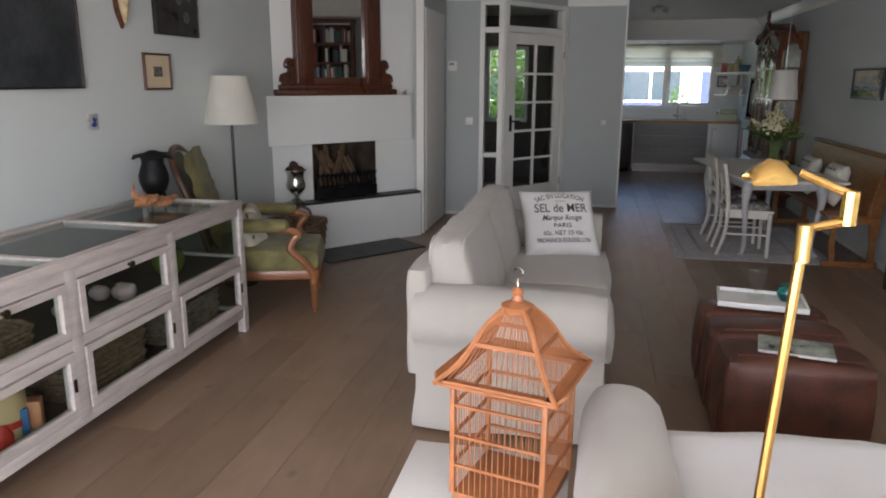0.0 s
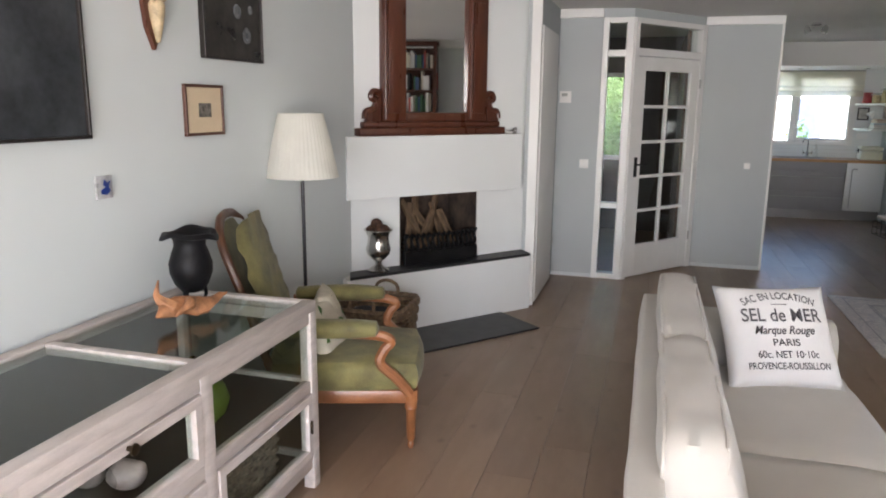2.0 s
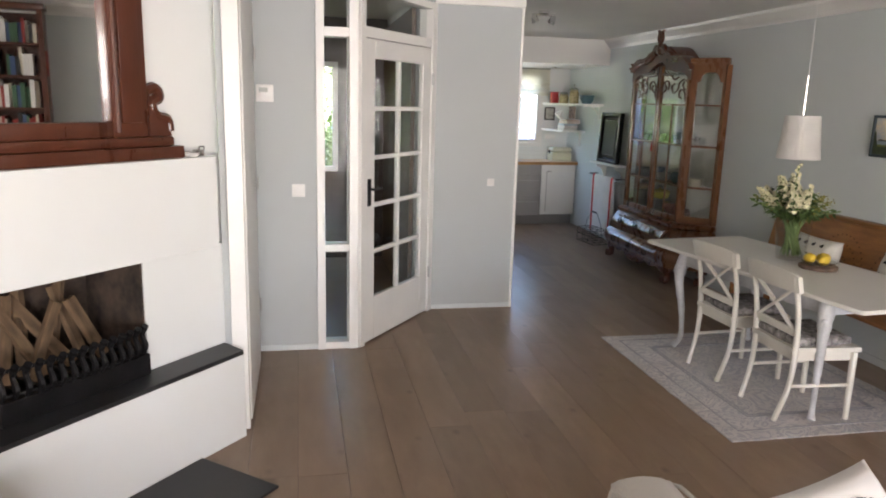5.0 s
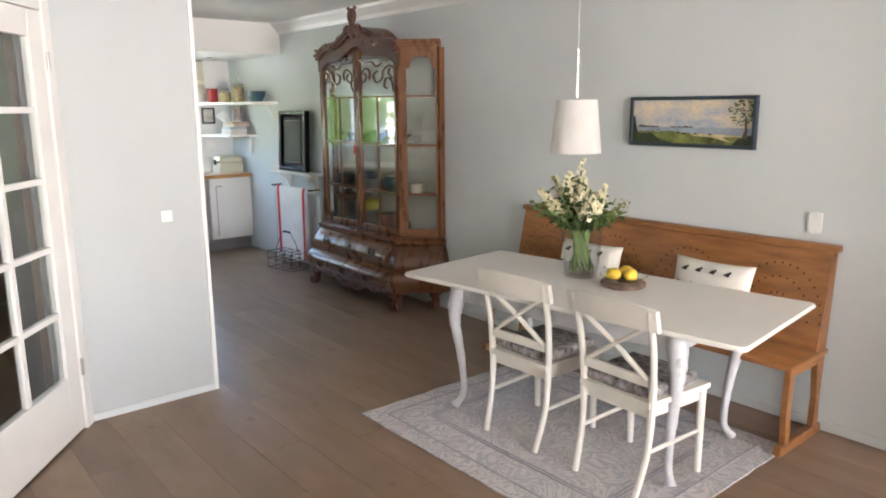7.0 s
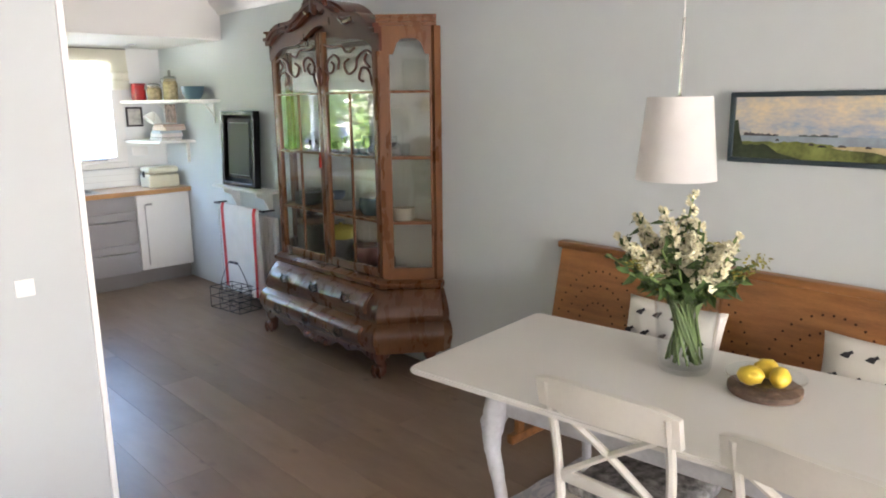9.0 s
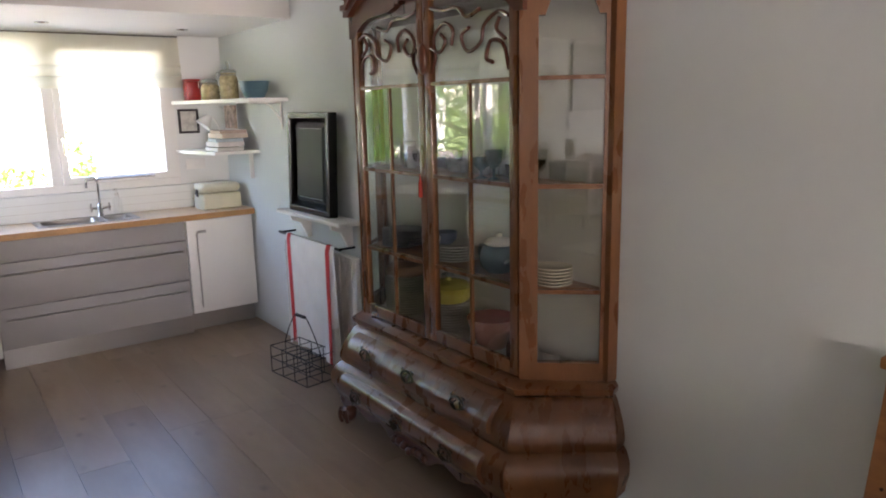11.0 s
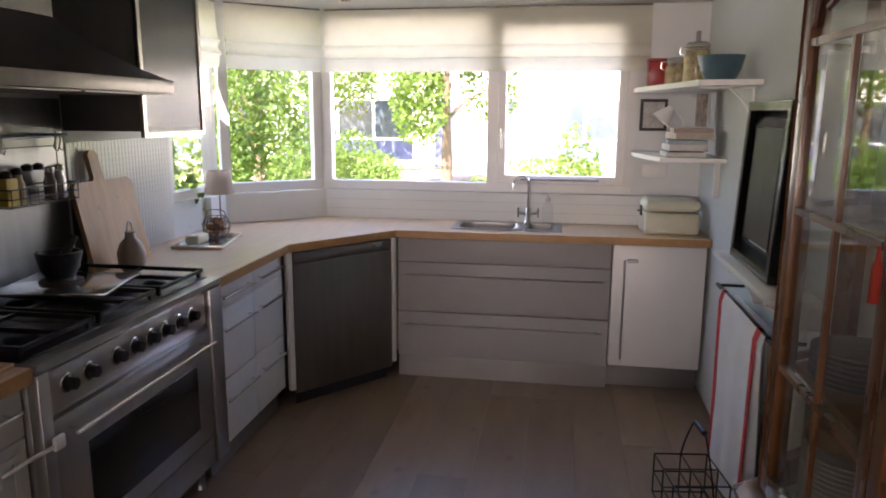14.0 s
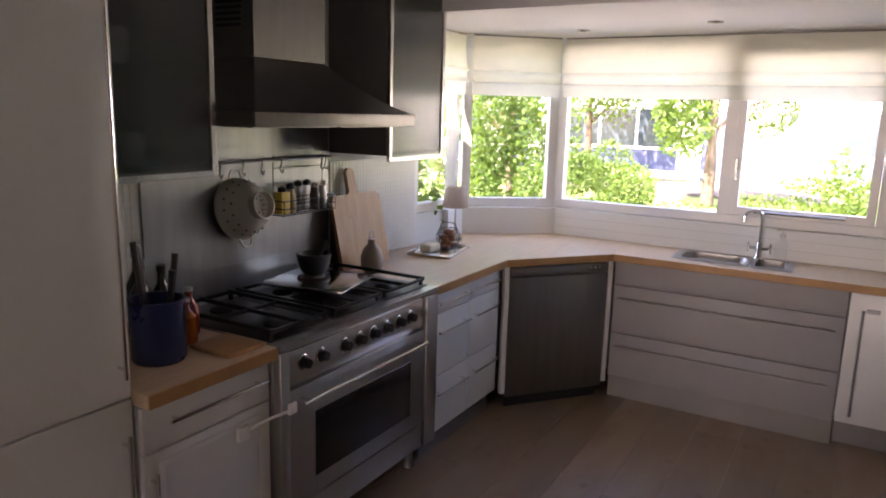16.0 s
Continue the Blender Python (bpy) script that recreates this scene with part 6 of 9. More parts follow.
def daub(nm, outline, colour, depth, var=0.4, scale=14):
    """One patch of paint lying on the canvas."""
    b = bmesh.new()
    prism(b, outline, 0, 0.0012, Matrix.Translation((0, -0.0166 - depth * 0.0013, 0)) @ LAY)
    return part(nm, b, mat(nm, colour, 0.5, 0, var, scale, 0.25, 60), t)


def edge(x0, x1, z, wave, seed, n=20):
    return [(x0 + (x1 - x0) * k / n, z + wave * noise.noise((k * 0.55, seed, 0.3))) for k in range(n + 1)]


daub("painted_sea", [(0.77, 0.02), (0.02, 0.02)] + edge(0.02, 0.77, 0.112, 0.0, 1), (0.30, 0.36, 0.42), 0, 0.2, 8)
daub("painted_island", [(0.42, 0.110), (0.28, 0.110)] + edge(0.28, 0.42, 0.117, 0.006, 2), (0.10, 0.12, 0.12), 1)
daub("painted_harbour", [(0.20, 0.110), (0.06, 0.110)] + edge(0.06, 0.20, 0.119, 0.012, 3), (0.12, 0.11, 0.11), 1)
daub("painted_meadow", [(0.77, 0.02), (0.02, 0.02), (0.02, 0.11)] + edge(0.05, 0.40, 0.088, 0.012, 4) + edge(0.44, 0.77, 0.062, 0.008, 5), (0.19, 0.22, 0.055), 2, 0.5, 9)
daub("painted_beach", [(0.62, 0.040), (0.55, 0.058), (0.42, 0.066), (0.40, 0.074), (0.50, 0.078), (0.68, 0.072), (0.73, 0.066), (0.60, 0.060), (0.66, 0.034)], (0.55, 0.44, 0.24), 3, 0.2)
daub("painted_wood", [(0.30, 0.02), (0.02, 0.02), (0.02, 0.17), (0.035, 0.175), (0.045, 0.12)] + edge(0.06, 0.16, 0.075, 0.012, 6, 6) + [(0.20, 0.045)], (0.035, 0.05, 0.022), 4)
daub("painted_shade", [(0.77, 0.02), (0.66, 0.02), (0.69, 0.05), (0.73, 0.068), (0.77, 0.075)], (0.03, 0.04, 0.02), 4)
daub("painted_trunk", [(0.715, 0.055), (0.73, 0.10), (0.725, 0.16), (0.735, 0.16), (0.745, 0.10), (0.742, 0.055)], (0.09, 0.065, 0.04), 5)
b = bmesh.new()
rg = random.Random(5)
for k in range(150):
    a, r = rg.uniform(0, 6.28), rg.random() ** 0.6
    x, z, w = min(0.766, 0.715 + 0.085 * r * math.cos(a)), min(0.258, 0.195 + 0.07 * r * math.sin(a)), rg.uniform(0.004, 0.010)
    b.faces.new([b.verts.new((x + w * math.cos(q + k), -0.0236 - 0.00002 * k, z + w * 0.55 * math.sin(q + k))) for q in (0, 1.3, 2.4, 3.9, 5.1)])
tagged(part("painted_leaves", b, mat("painted_leaves", (0.12, 0.14, 0.05), 0.6, 0, 0.5, 60), t), kind="stuff")
for k, (x, z, w) in enumerate(((0.33, 0.080, 0.012), (0.37, 0.074, 0.018), (0.44, 0.076, 0.016), (0.53, 0.074, 0.012), (0.20, 0.094, 0.008))):
    daub("painted_rock", [(x - w, z - 0.003), (x + w, z - 0.003), (x + w * 0.6, z + 0.005), (x - w * 0.5, z + 0.006)], (0.06, 0.05, 0.045), 5)


# ---------- switches, sockets, thermostat, ceiling spots ----------
def plate(name, label, m, w=0.08, h=0.08, kind_=0):
    t = thing(name, label, "switch" if kind_ != 1 else "socket", m)
    bx("plate", TRIM, t, -w / 2, -0.01, -h / 2, w / 2, 0, h / 2, 0.003)
    if kind_ == 1:
        for z in (0.0,) if h < 0.1 else (-0.035, 0.035):
            b = bmesh.new()
            lathe(b, [(0.021, 0), (0.021, 0.003), (0.018, 0.003), (0.018, -0.006), (0, -0.006)], m=Matrix.Translation((0, -0.0105, z)) @ Matrix.Rotation(radians(90), 4, "X"), seg=18)
            part("outlet", b, TRIM, t)
    else:
        bx("rocker", TRIM, t, -w * 0.32, -0.014, -h * 0.32, w * 0.32, -0.0095, h * 0.32, 0.002)
    return t


plate("light_switch", "small white light switch on the hall wall", Matrix.Translation((-0.64, 8.262, 1.12)), 0.085, 0.085)
plate("light_switch", "small cream light switch on the partition", Matrix.Translation((0.925, 9.138, 1.08)), 0.06, 0.06)
t = plate("thermostat", "white wall thermostat with a small display", Matrix.Translation((-0.845, 8.262, 1.75)), 0.11, 0.11, 2)
bx("display", mat("lcd_grey", (0.30, 0.32, 0.28), 0.3), t, -0.035, -0.0155, 0.005, 0.02, -0.0138, 0.035)
plate("wall_socket", "double white wall socket above the bench", Matrix.Translation((XR - 0.002, 6.65, 1.08)) @ EAST, 0.07, 0.10, 1)
t = thing("ceiling_spot", "chrome ceiling lamp with two small spotlights", "ceiling lamp", pose(1.56, 9.87, H))
b = bmesh.new()
lathe(b, [(0.05, 0), (0.05, -0.02), (0, -0.022)], seg=18), tube(b, [(-0.11, 0, -0.03), (0.11, 0, -0.03)], 0.009)
part("bar", b, CHROME, t, smooth=True)
for s in (-1, 1):
    b = bmesh.new()
    lathe(b, [(0.012, 0), (0.028, -0.02), (0.034, -0.07), (0.03, -0.07), (0, -0.03)], m=Matrix.Translation((s * 0.1, 0, -0.035)) @ Matrix.Rotation(radians(25 * s), 4, "Y"), seg=16)
    part("spot_head", b, CHROME, t, smooth=True)


# ---------- kitchen: units ----------
def handle(parent, p0, p1, out, material=CHROME):
    """A bar handle on two short posts; out: the way it stands off."""
    p0, p1, o = Vector(p0), Vector(p1), Vector(out)
    d = (p1 - p0).normalized()
    b = bmesh.new()
    tube(b, [p0 + o, p1 + o], 0.006, 8)
    for p in (p0 + d * 0.03, p1 - d * 0.03):
        tube(b, [p, p + o], 0.005, 6)
    return part("handle", b, material, parent, smooth=True)


t = thing("fridge_unit", "tall white kitchen unit with built-in fridge doors", "cabinet")
bx("carcass", CABW, t, 0.425, 9.265, 0.0, 1.005, 10.215, 2.53)
d = bx("door", CABW, t, 1.007, 9.27, 0.90, 1.03, 10.21, 2.52, 0.002)
handle(d, (1.03, 10.175, 0.97), (1.03, 10.175, 2.08), (0.032, 0, 0))
d = bx("door", CABW, t, 1.007, 9.27, 0.12, 1.03, 10.21, 0.894, 0.002)
handle(d, (1.03, 10.175, 0.25), (1.03, 10.175, 0.80), (0.032, 0, 0))

t = thing("base_cabinet", "white base cabinet with one drawer beside the cooker", "cabinet")
bx("carcass", CABW, t, 0.425, 10.22, 0.10, 1.03, 10.738, 0.865)
d = bx("drawer", CABW, t, 1.032, 10.223, 0.715, 1.052, 10.735, 0.86, 0.002)
handle(d, (1.052, 10.30, 0.80), (1.052, 10.70, 0.80), (0.03, 0, 0))
d = bx("door", CABW, t, 1.032, 10.223, 0.12, 1.052, 10.735, 0.709, 0.002)
b = bmesh.new()
box(b, 1.053, 10.27, 0.17, 1.057, 10.29, 0.66), box(b, 1.053, 10.68, 0.17, 1.057, 10.70, 0.66), box(b, 1.053, 10.27, 0.15, 1.057, 10.70, 0.17), box(b, 1.053, 10.27, 0.66, 1.057, 10.70, 0.68)
part("moulding", b, CABW, d)
handle(d, (1.052, 10.245, 0.36), (1.052, 10.245, 0.66), (0.03, 0, 0))
bx("kickboard", PLINTH, t, 0.98, 10.22, 0, 0.995, 10.738, 0.10)
b = bmesh.new()
box(b, 1.058, 10.57, 0.62, 1.075, 10.62, 0.67, 0.004), tube(b, [(1.07, 10.62, 0.65), (1.10, 10.70, 0.67), (1.12, 10.78, 0.675)], 0.006, 6), box(b, 1.112, 10.76, 0.66, 1.125, 10.80, 0.70, 0.004)
solid("child_lock", b, TRIM, "white plastic safety catch on the cabinet", "catch", smooth=True)

t = thing("drawer_unit", "white unit with two columns of drawers", "cabinet")
bx("carcass", CABW, t, 0.425, 11.825, 0.13, 1.035, 12.585, 0.865)
for y0, y1 in ((11.83, 12.208), (12.214, 12.565)):
    for z0, z1 in ((0.755, 0.862), (0.435, 0.75), (0.135, 0.43)):
        d = bx("drawer", CABW, t, 1.037, y0, z0, 1.057, y1, z1, 0.002)
        zz = z1 - 0.052 if z1 > 0.8 else z1 - 0.085
        handle(d, (1.057, y0 + 0.03, zz), (1.057, y1 - 0.03, zz), (0.03, 0, 0))
bx("kickboard", PLINTH, t, 0.985, 11.825, 0, 1.0, 12.58, 0.13)

DW = Matrix.Translation((1.07, 12.60, 0)) @ Matrix.Rotation(math.atan2(13.17 - 12.60, 1.525 - 1.07), 4, "Z")
DL = math.hypot(1.525 - 1.07, 13.17 - 12.60)
t = thing("dishwasher", "dark stainless steel dishwasher set across the corner", "dishwasher", DW)
bx("door", DISHW, t, 0.035, -0.012, 0.075, DL - 0.035, 0.02, 0.80, 0.005)
bx("control_panel", DISHW, t, 0.035, -0.010, 0.803, DL - 0.035, 0.02, 0.86, 0.004)
b = bmesh.new()
box(b, 0.05, 0.03, 0.0, DL - 0.05, 0.045, 0.07)
part("kickboard", b, BLACKP, t)
for k in range(3):
    b = bmesh.new()
    lathe(b, [(0.008, 0), (0.008, 0.003), (0, 0.004)], m=Matrix.Translation((DL - 0.16 + k * 0.03, -0.010, 0.835)) @ Matrix.Rotation(radians(90), 4, "X"), seg=10)
    part("button", b, CHROME, t)
bx("side_filler", CABW, t, 0.0, -0.012, 0.10, 0.03, 0.02, 0.865, 0.002)
bx("side_filler", CABW, t, DL - 0.03, -0.012, 0.10, DL, 0.02, 0.865, 0.002)

t = thing("sink_cabinet", "grey lacquered sink unit with wide drawers", "cabinet")
bx("carcass", CABG, t, 1.535, 13.2, 0.14, 2.785, 13.64, 0.865)
for z0, z1 in ((0.725, 0.862), (0.42, 0.719), (0.14, 0.414)):
    d = bx("drawer", CABG, t, 1.54, 13.178, z0, 2.782, 13.198, z1, 0.002)
    if z1 < 0.8:
        handle(d, (1.58, 13.178, z1 - 0.075), (2.74, 13.178, z1 - 0.075), (0, -0.028, 0), STEEL)
bx("kickboard", PLINTH, t, 1.54, 13.20, 0, 2.785, 13.215, 0.138)
t = thing("white_cabinet", "white base cabinet with a tall bar handle", "cabinet")
bx("carcass", CABW, t, 2.79, 13.2, 0.15, 3.30, 13.64, 0.865)
d = bx("door", CABW, t, 2.792, 13.175, 0.15, 3.298, 13.198, 0.862, 0.002)
handle(d, (2.855, 13.175, 0.20), (2.855, 13.175, 0.78), (0, -0.03, 0), STEEL)
b = bmesh.new()
box(b, 2.87, 13.16, 0.765, 2.93, 13.175, 0.785, 0.003)
part("catch", b, STEEL, d)
bx("kickboard", PLINTH, t, 2.79, 13.26, 0, 3.30, 13.275, 0.148)

# worktops
b = bmesh.new()
prism(b, [(0.424, 11.82), (1.088, 11.82), (1.088, 12.588), (1.53, 13.155), (1.86, 13.155), (1.86, 13.645), (0.95, 13.645), (0.424, 13.21)], 0.868, 0.912)
for q in ((2.48, 13.155, 3.316, 13.645), (1.86, 13.155, 2.48, 13.262), (1.86, 13.572, 2.48, 13.645)):
    box(b, q[0], q[1], 0.868, q[2], q[3], 0.912)
wt = structure("worktop", b, WORKTOP, "pale beech worktop running round the corner window", "worktop")
b = bmesh.new()
for p, q in (((1.088, 11.82), (1.088, 12.588)), ((1.088, 12.588), (1.53, 13.155)), ((1.53, 13.155), (3.316, 13.155))):
    v = Vector((q[0] - p[0], q[1] - p[1], 0))
    n_ = Vector((v.y, -v.x, 0)).normalized() * 0.004
    prism(b, [p, q, (q[0] + n_.x, q[1] + n_.y), (p[0] + n_.x, p[1] + n_.y)], 0.869, 0.910)
part("front_edge", b, EDGE, wt, "darker beech front edge")
b = bmesh.new()
box(b, 0.424, 10.22, 0.868, 1.086, 10.742, 0.912, 0.003)
wt2 = structure("worktop_short", b, WORKTOP, "short beech worktop beside the cooker", "worktop")
bx("front_edge", EDGE, wt2, 1.087, 10.222, 0.869, 1.092, 10.74, 0.910)

# tiles and steel on the wall, sill
b = bmesh.new()
TS = 0.026
for i in range(int((12.64 - 11.83) / TS)):
    for j in range(int(0.55 / TS)):
        y, z = 11.83 + i * TS, 0.915 + j * TS
        vs = [b.verts.new(p) for p in ((0.4245, y + 0.0015, z + 0.0015), (0.4245, y + TS - 0.0015, z + 0.0015), (0.4245, y + TS - 0.0015, z + TS - 0.0015), (0.4245, y + 0.0015, z + TS - 0.0015))]
        b.faces.new(vs)
for i in range(int((10.71 - 10.18) / TS)):
    for j in range(int(0.55 / TS)):
        y, z = 10.18 + i * TS, 0.915 + j * TS
        vs = [b.verts.new(p) for p in ((0.4245, y + 0.0015, z + 0.0015), (0.4245, y + TS - 0.0015, z + 0.0015), (0.4245, y + TS - 0.0015, z + TS - 0.0015), (0.4245, y + 0.0015, z + TS - 0.0015))]
        b.faces.new(vs)
ex = bmesh.ops.extrude_face_region(b, geom=b.faces[:])
bmesh.ops.translate(b, vec=(0.004, 0, 0), verts=[g for g in ex["geom"] if isinstance(g, bmesh.types.BMVert)])
ob = structure("trim_mosaic", b, TILEW, "small white mosaic tiles on the kitchen wall", "tiles")
b = bmesh.new()
box(b, 0.424, 10.72, 0.90, 0.430, 11.815, 1.64), box(b, 0.430, 10.72, 1.04, 0.432, 11.815, 1.045)
structure("trim_splashback", b, SPLASH, "brushed steel splashback behind the cooker", "splashback")
b = bmesh.new()
prism(b, [(0.424, 13.0), (0.46, 13.0), (0.46, 13.19), (0.965, 13.60), (3.31, 13.60), (3.31, 13.655), (0.94, 13.655), (0.424, 13.225)], 0.914, 1.095)
structure("trim_upstand", b, WALLW, "white tiled upstand under the windows", "upstand")
for k, z in enumerate((0.975, 1.035)):
    bx("tile_joint", mat("grout_%d" % k, (0.55, 0.53, 0.49), 0.9), bpy.data.objects["trim_upstand"], 0.97, 13.5985, z, 3.31, 13.601, z + 0.002)

# ---------- cooker ----------
t = thing("range_cooker", "wide stainless steel gas cooker with a glass oven door", "cooker")
CY_0, CY_1 = 10.745, 11.812
bx("body", STEEL, t, 0.44, CY_0, 0.14, 1.065, CY_1, 0.885, 0.003)
b = bmesh.new()
prism(b, [(0.44, 0.885), (1.07, 0.885), (1.10, 0.895), (1.10, 0.915), (0.44, 0.918)], CY_0, CY_1, Matrix(((1, 0, 0, 0), (0, 0, 1, 0), (0, 1, 0, 0), (0, 0, 0, 1))))
part("hob", b, STEEL, t)
bx("control_panel", STEEL, t, 1.062, CY_0 + 0.05, 0.745, 1.075, CY_1 - 0.05, 0.87, 0.003)
for z0, z1 in ((0.14, 0.885),):
    bx("side_trim", STEEL, t, 1.063, CY_0, z0, 1.10, CY_0 + 0.045, z1, 0.003)
    bx("side_trim", STEEL, t, 1.063, CY_1 - 0.10, z0, 1.10, CY_1, z1, 0.003)
for k, y in enumerate((10.885, 10.985, 11.125, 11.222, 11.319, 11.415, 11.51, 11.60)):
    b = bmesh.new()
    lathe(b, [(0.026, 0), (0.026, 0.008), (0.02, 0.012), (0.018, 0.034), (0, 0.036)], m=Matrix.Translation((1.075, y, 0.812)) @ Matrix.Rotation(radians(90), 4, "Y"), seg=16)
    kb = part("knob", b, BLACKP, t, smooth=True)
    b = bmesh.new()
    lathe(b, [(0.031, 0), (0.031, 0.004), (0.027, 0.006), (0, 0.006)], m=Matrix.Translation((1.0755, y, 0.812)) @ Matrix.Rotation(radians(90), 4, "Y"), seg=20)
    part("bezel", b, CHROME, kb, smooth=True)
d = bx("oven_door", STEEL, t, 1.066, CY_0 + 0.05, 0.27, 1.095, CY_1 - 0.11, 0.732, 0.004)
bx("oven_glass", BLACKG, d, 1.094, CY_0 + 0.185, 0.345, 1.098, CY_1 - 0.225, 0.61, 0.002)
handle(d, (1.095, CY_0 + 0.08, 0.69), (1.095, CY_1 - 0.16, 0.69), (0.05, 0, 0))
bx("storage_drawer", STEEL, t, 1.066, CY_0 + 0.05, 0.145, 1.092, CY_1 - 0.11, 0.262, 0.004)
for x in (0.55, 1.0):
    for y in (CY_0 + 0.08, CY_1 - 0.08):
        b = bmesh.new()
        lathe(b, [(0.025, 0), (0.02, 0.02), (0.02, 0.14)], (x, y, 0), 12)
        part("foot", b, STEEL, t)
for x, y, r in ((0.62, 10.92, 0.045), (0.92, 10.92, 0.055), (0.62, 11.27, 0.045), (0.92, 11.27, 0.05), (0.62, 11.62, 0.05), (0.92, 11.62, 0.045)):
    b = bmesh.new()
    lathe(b, [(r, 0.918), (r, 0.93), (r * 0.75, 0.938), (0, 0.94)], (x, y, 0), 18)
    part("burner", b, IRON, t, smooth=True)
for y0, y1 in ((10.76, 11.08), (11.11, 11.43), (11.46, 11.78)):
    ps = bx("pan_support", IRON, t, 0.5, (y0 + y1) / 2 - 0.006, 0.945, 1.04, (y0 + y1) / 2 + 0.006, 0.96)
    for ya in (y0, y1 - 0.012):
        bx("grate_bar", IRON, ps, 0.5, ya, 0.945, 1.04, ya + 0.012, 0.96)
    for x in (0.5, 0.765, 1.03):
        bx("grate_bar", IRON, ps, x, y0, 0.943, x + 0.010, y1, 0.956)
    bx("drip_tray", BLACKP, t, 0.49, y0 - 0.012, 0.9165, 1.05, y1 + 0.012, 0.921, 0.002)
    for x in (0.51, 1.02):
        for y in (y0 + 0.005, y1 - 0.02):
            bx("grate_foot", IRON, ps, x, y, 0.917, x + 0.014, y + 0.014, 0.945)
b = bmesh.new()
box(b, -0.2, -0.17, 0, 0.2, 0.17, 0.010, 0.002)
solid("hob_cover", b, mat("steel_plate", (0.55, 0.55, 0.54), 0.16, 0.9), "square steel plate laid over the burners", "plate", pose(0.71, 11.41, 0.962, 0, 0, 12), smooth=True)
STONE = mat("granite_mortar", (0.025, 0.025, 0.024), 0.55, 0, 0.4, 60)
t = thing("mortar", "dark stone mortar with a pestle on a wooden mat", "mortar", pose(0.68, 11.41, 0.973))
b = bmesh.new()
lathe(b, [(0.075, 0), (0.075, 0.008), (0, 0.008)], seg=20)
part("mat", b, mat("dark_mat", (0.06, 0.035, 0.02), 0.7), t)
b = bmesh.new()
lathe(b, [(0.05, 0.009), (0.045, 0.02), (0.065, 0.05), (0.078, 0.105), (0.078, 0.115), (0.066, 0.115), (0.04, 0.05), (0, 0.04)], seg=24)
part("bowl", b, STONE, t, smooth=True)
b = bmesh.new()
tube(b, [(0.0, -0.01, 0.05), (0.015, 0.03, 0.12), (0.025, 0.055, 0.165)], [0.022, 0.015, 0.018], 10)
part("pestle", b, STONE, t, smooth=True)

# ---------- hood, wall cabinets ----------
t = thing("cooker_hood", "stainless steel chimney cooker hood", "cooker hood")
b = bmesh.new()
lo = [(0.43, 10.80), (0.95, 10.80), (0.95, 11.785), (0.43, 11.785)]
hi = [(0.43, 11.05), (0.70, 11.05), (0.70, 11.47), (0.43, 11.47)]
va = [b.verts.new((*p, 1.711)) for p in lo]
rows = [va]
for f, z in ((0.28, 1.75), (0.6, 1.81), (0.86, 1.875), (1.0, 1.915)):
    rows.append([b.verts.new((lo[k][0] + (hi[k][0] - lo[k][0]) * f, lo[k][1] + (hi[k][1] - lo[k][1]) * f, z)) for k in range(4)])
for a, c in zip(rows, rows[1:]):
    for k in range(4):
        b.faces.new((a[k], a[(k + 1) % 4], c[(k + 1) % 4], c[k]))
b.faces.new(rows[0][::-1]), b.faces.new(rows[-1])
part("canopy", b, HOODS, t, smooth=True, angle=35)
bx("rim", DISHW, t, 0.43, 10.79, 1.66, 0.96, 11.795, 1.71, 0.003)
bx("chimney", HOODS, t, 0.43, 11.05, 1.917, 0.70, 11.47, 2.54)
for k in range(6):
    bx("vent_slot", BLACKP, t, 0.5, 11.047, 2.03 + k * 0.022, 0.64, 11.0495, 2.042 + k * 0.022)
for k in range(2):
    bx("filter", DISHW, t, 0.47, 10.82 + k * 0.485, 1.654, 0.92, 11.28 + k * 0.485, 1.659)


CARC = mat("grey_carcass", (0.16, 0.15, 0.145), 0.5)


def glass_cabinet(y0, y1, label):
    t = thing("wall_cabinet", label, "cabinet", group="glazed wall cabinets")
    cm = CARC
    bx("side_panel", cm, t, 0.425, y0, 1.51, 0.775, y0 + 0.018, 2.53)
    bx("side_panel", cm, t, 0.425, y1 - 0.018, 1.51, 0.775, y1, 2.53)
    bx("bottom_panel", cm, t, 0.425, y0 + 0.018, 1.51, 0.775, y1 - 0.018, 1.528)
    bx("top_panel", cm, t, 0.425, y0 + 0.018, 2.512, 0.775, y1 - 0.018, 2.53)
    bx("back_panel", cm, t, 0.425, y0 + 0.018, 1.528, 0.43, y1 - 0.018, 2.512)
    for z in (1.84, 2.16):
        bx("shelf", DRINK, t, 0.435, y0 + 0.02, z, 0.76, y1 - 0.02, z + 0.008)
    b = bmesh.new()
    f = 0.022
    box(b, 0.777, y0, 1.482, 0.797, y0 + f, 2.53, 0.002), box(b, 0.777, y1 - f, 1.482, 0.797, y1, 2.53, 0.002)
    box(b, 0.777, y0 + f, 1.482, 0.797, y1 - f, 1.482 + f, 0.002), box(b, 0.777, y0 + f, 2.508, 0.797, y1 - f, 2.53, 0.002)
    dr = part("door", b, SILVER, t, "aluminium door frame")
    bx("frosted_pane", FROST, dr, 0.784, y0 + f, 1.482 + f, 0.79, y1 - f, 2.508)
    return t


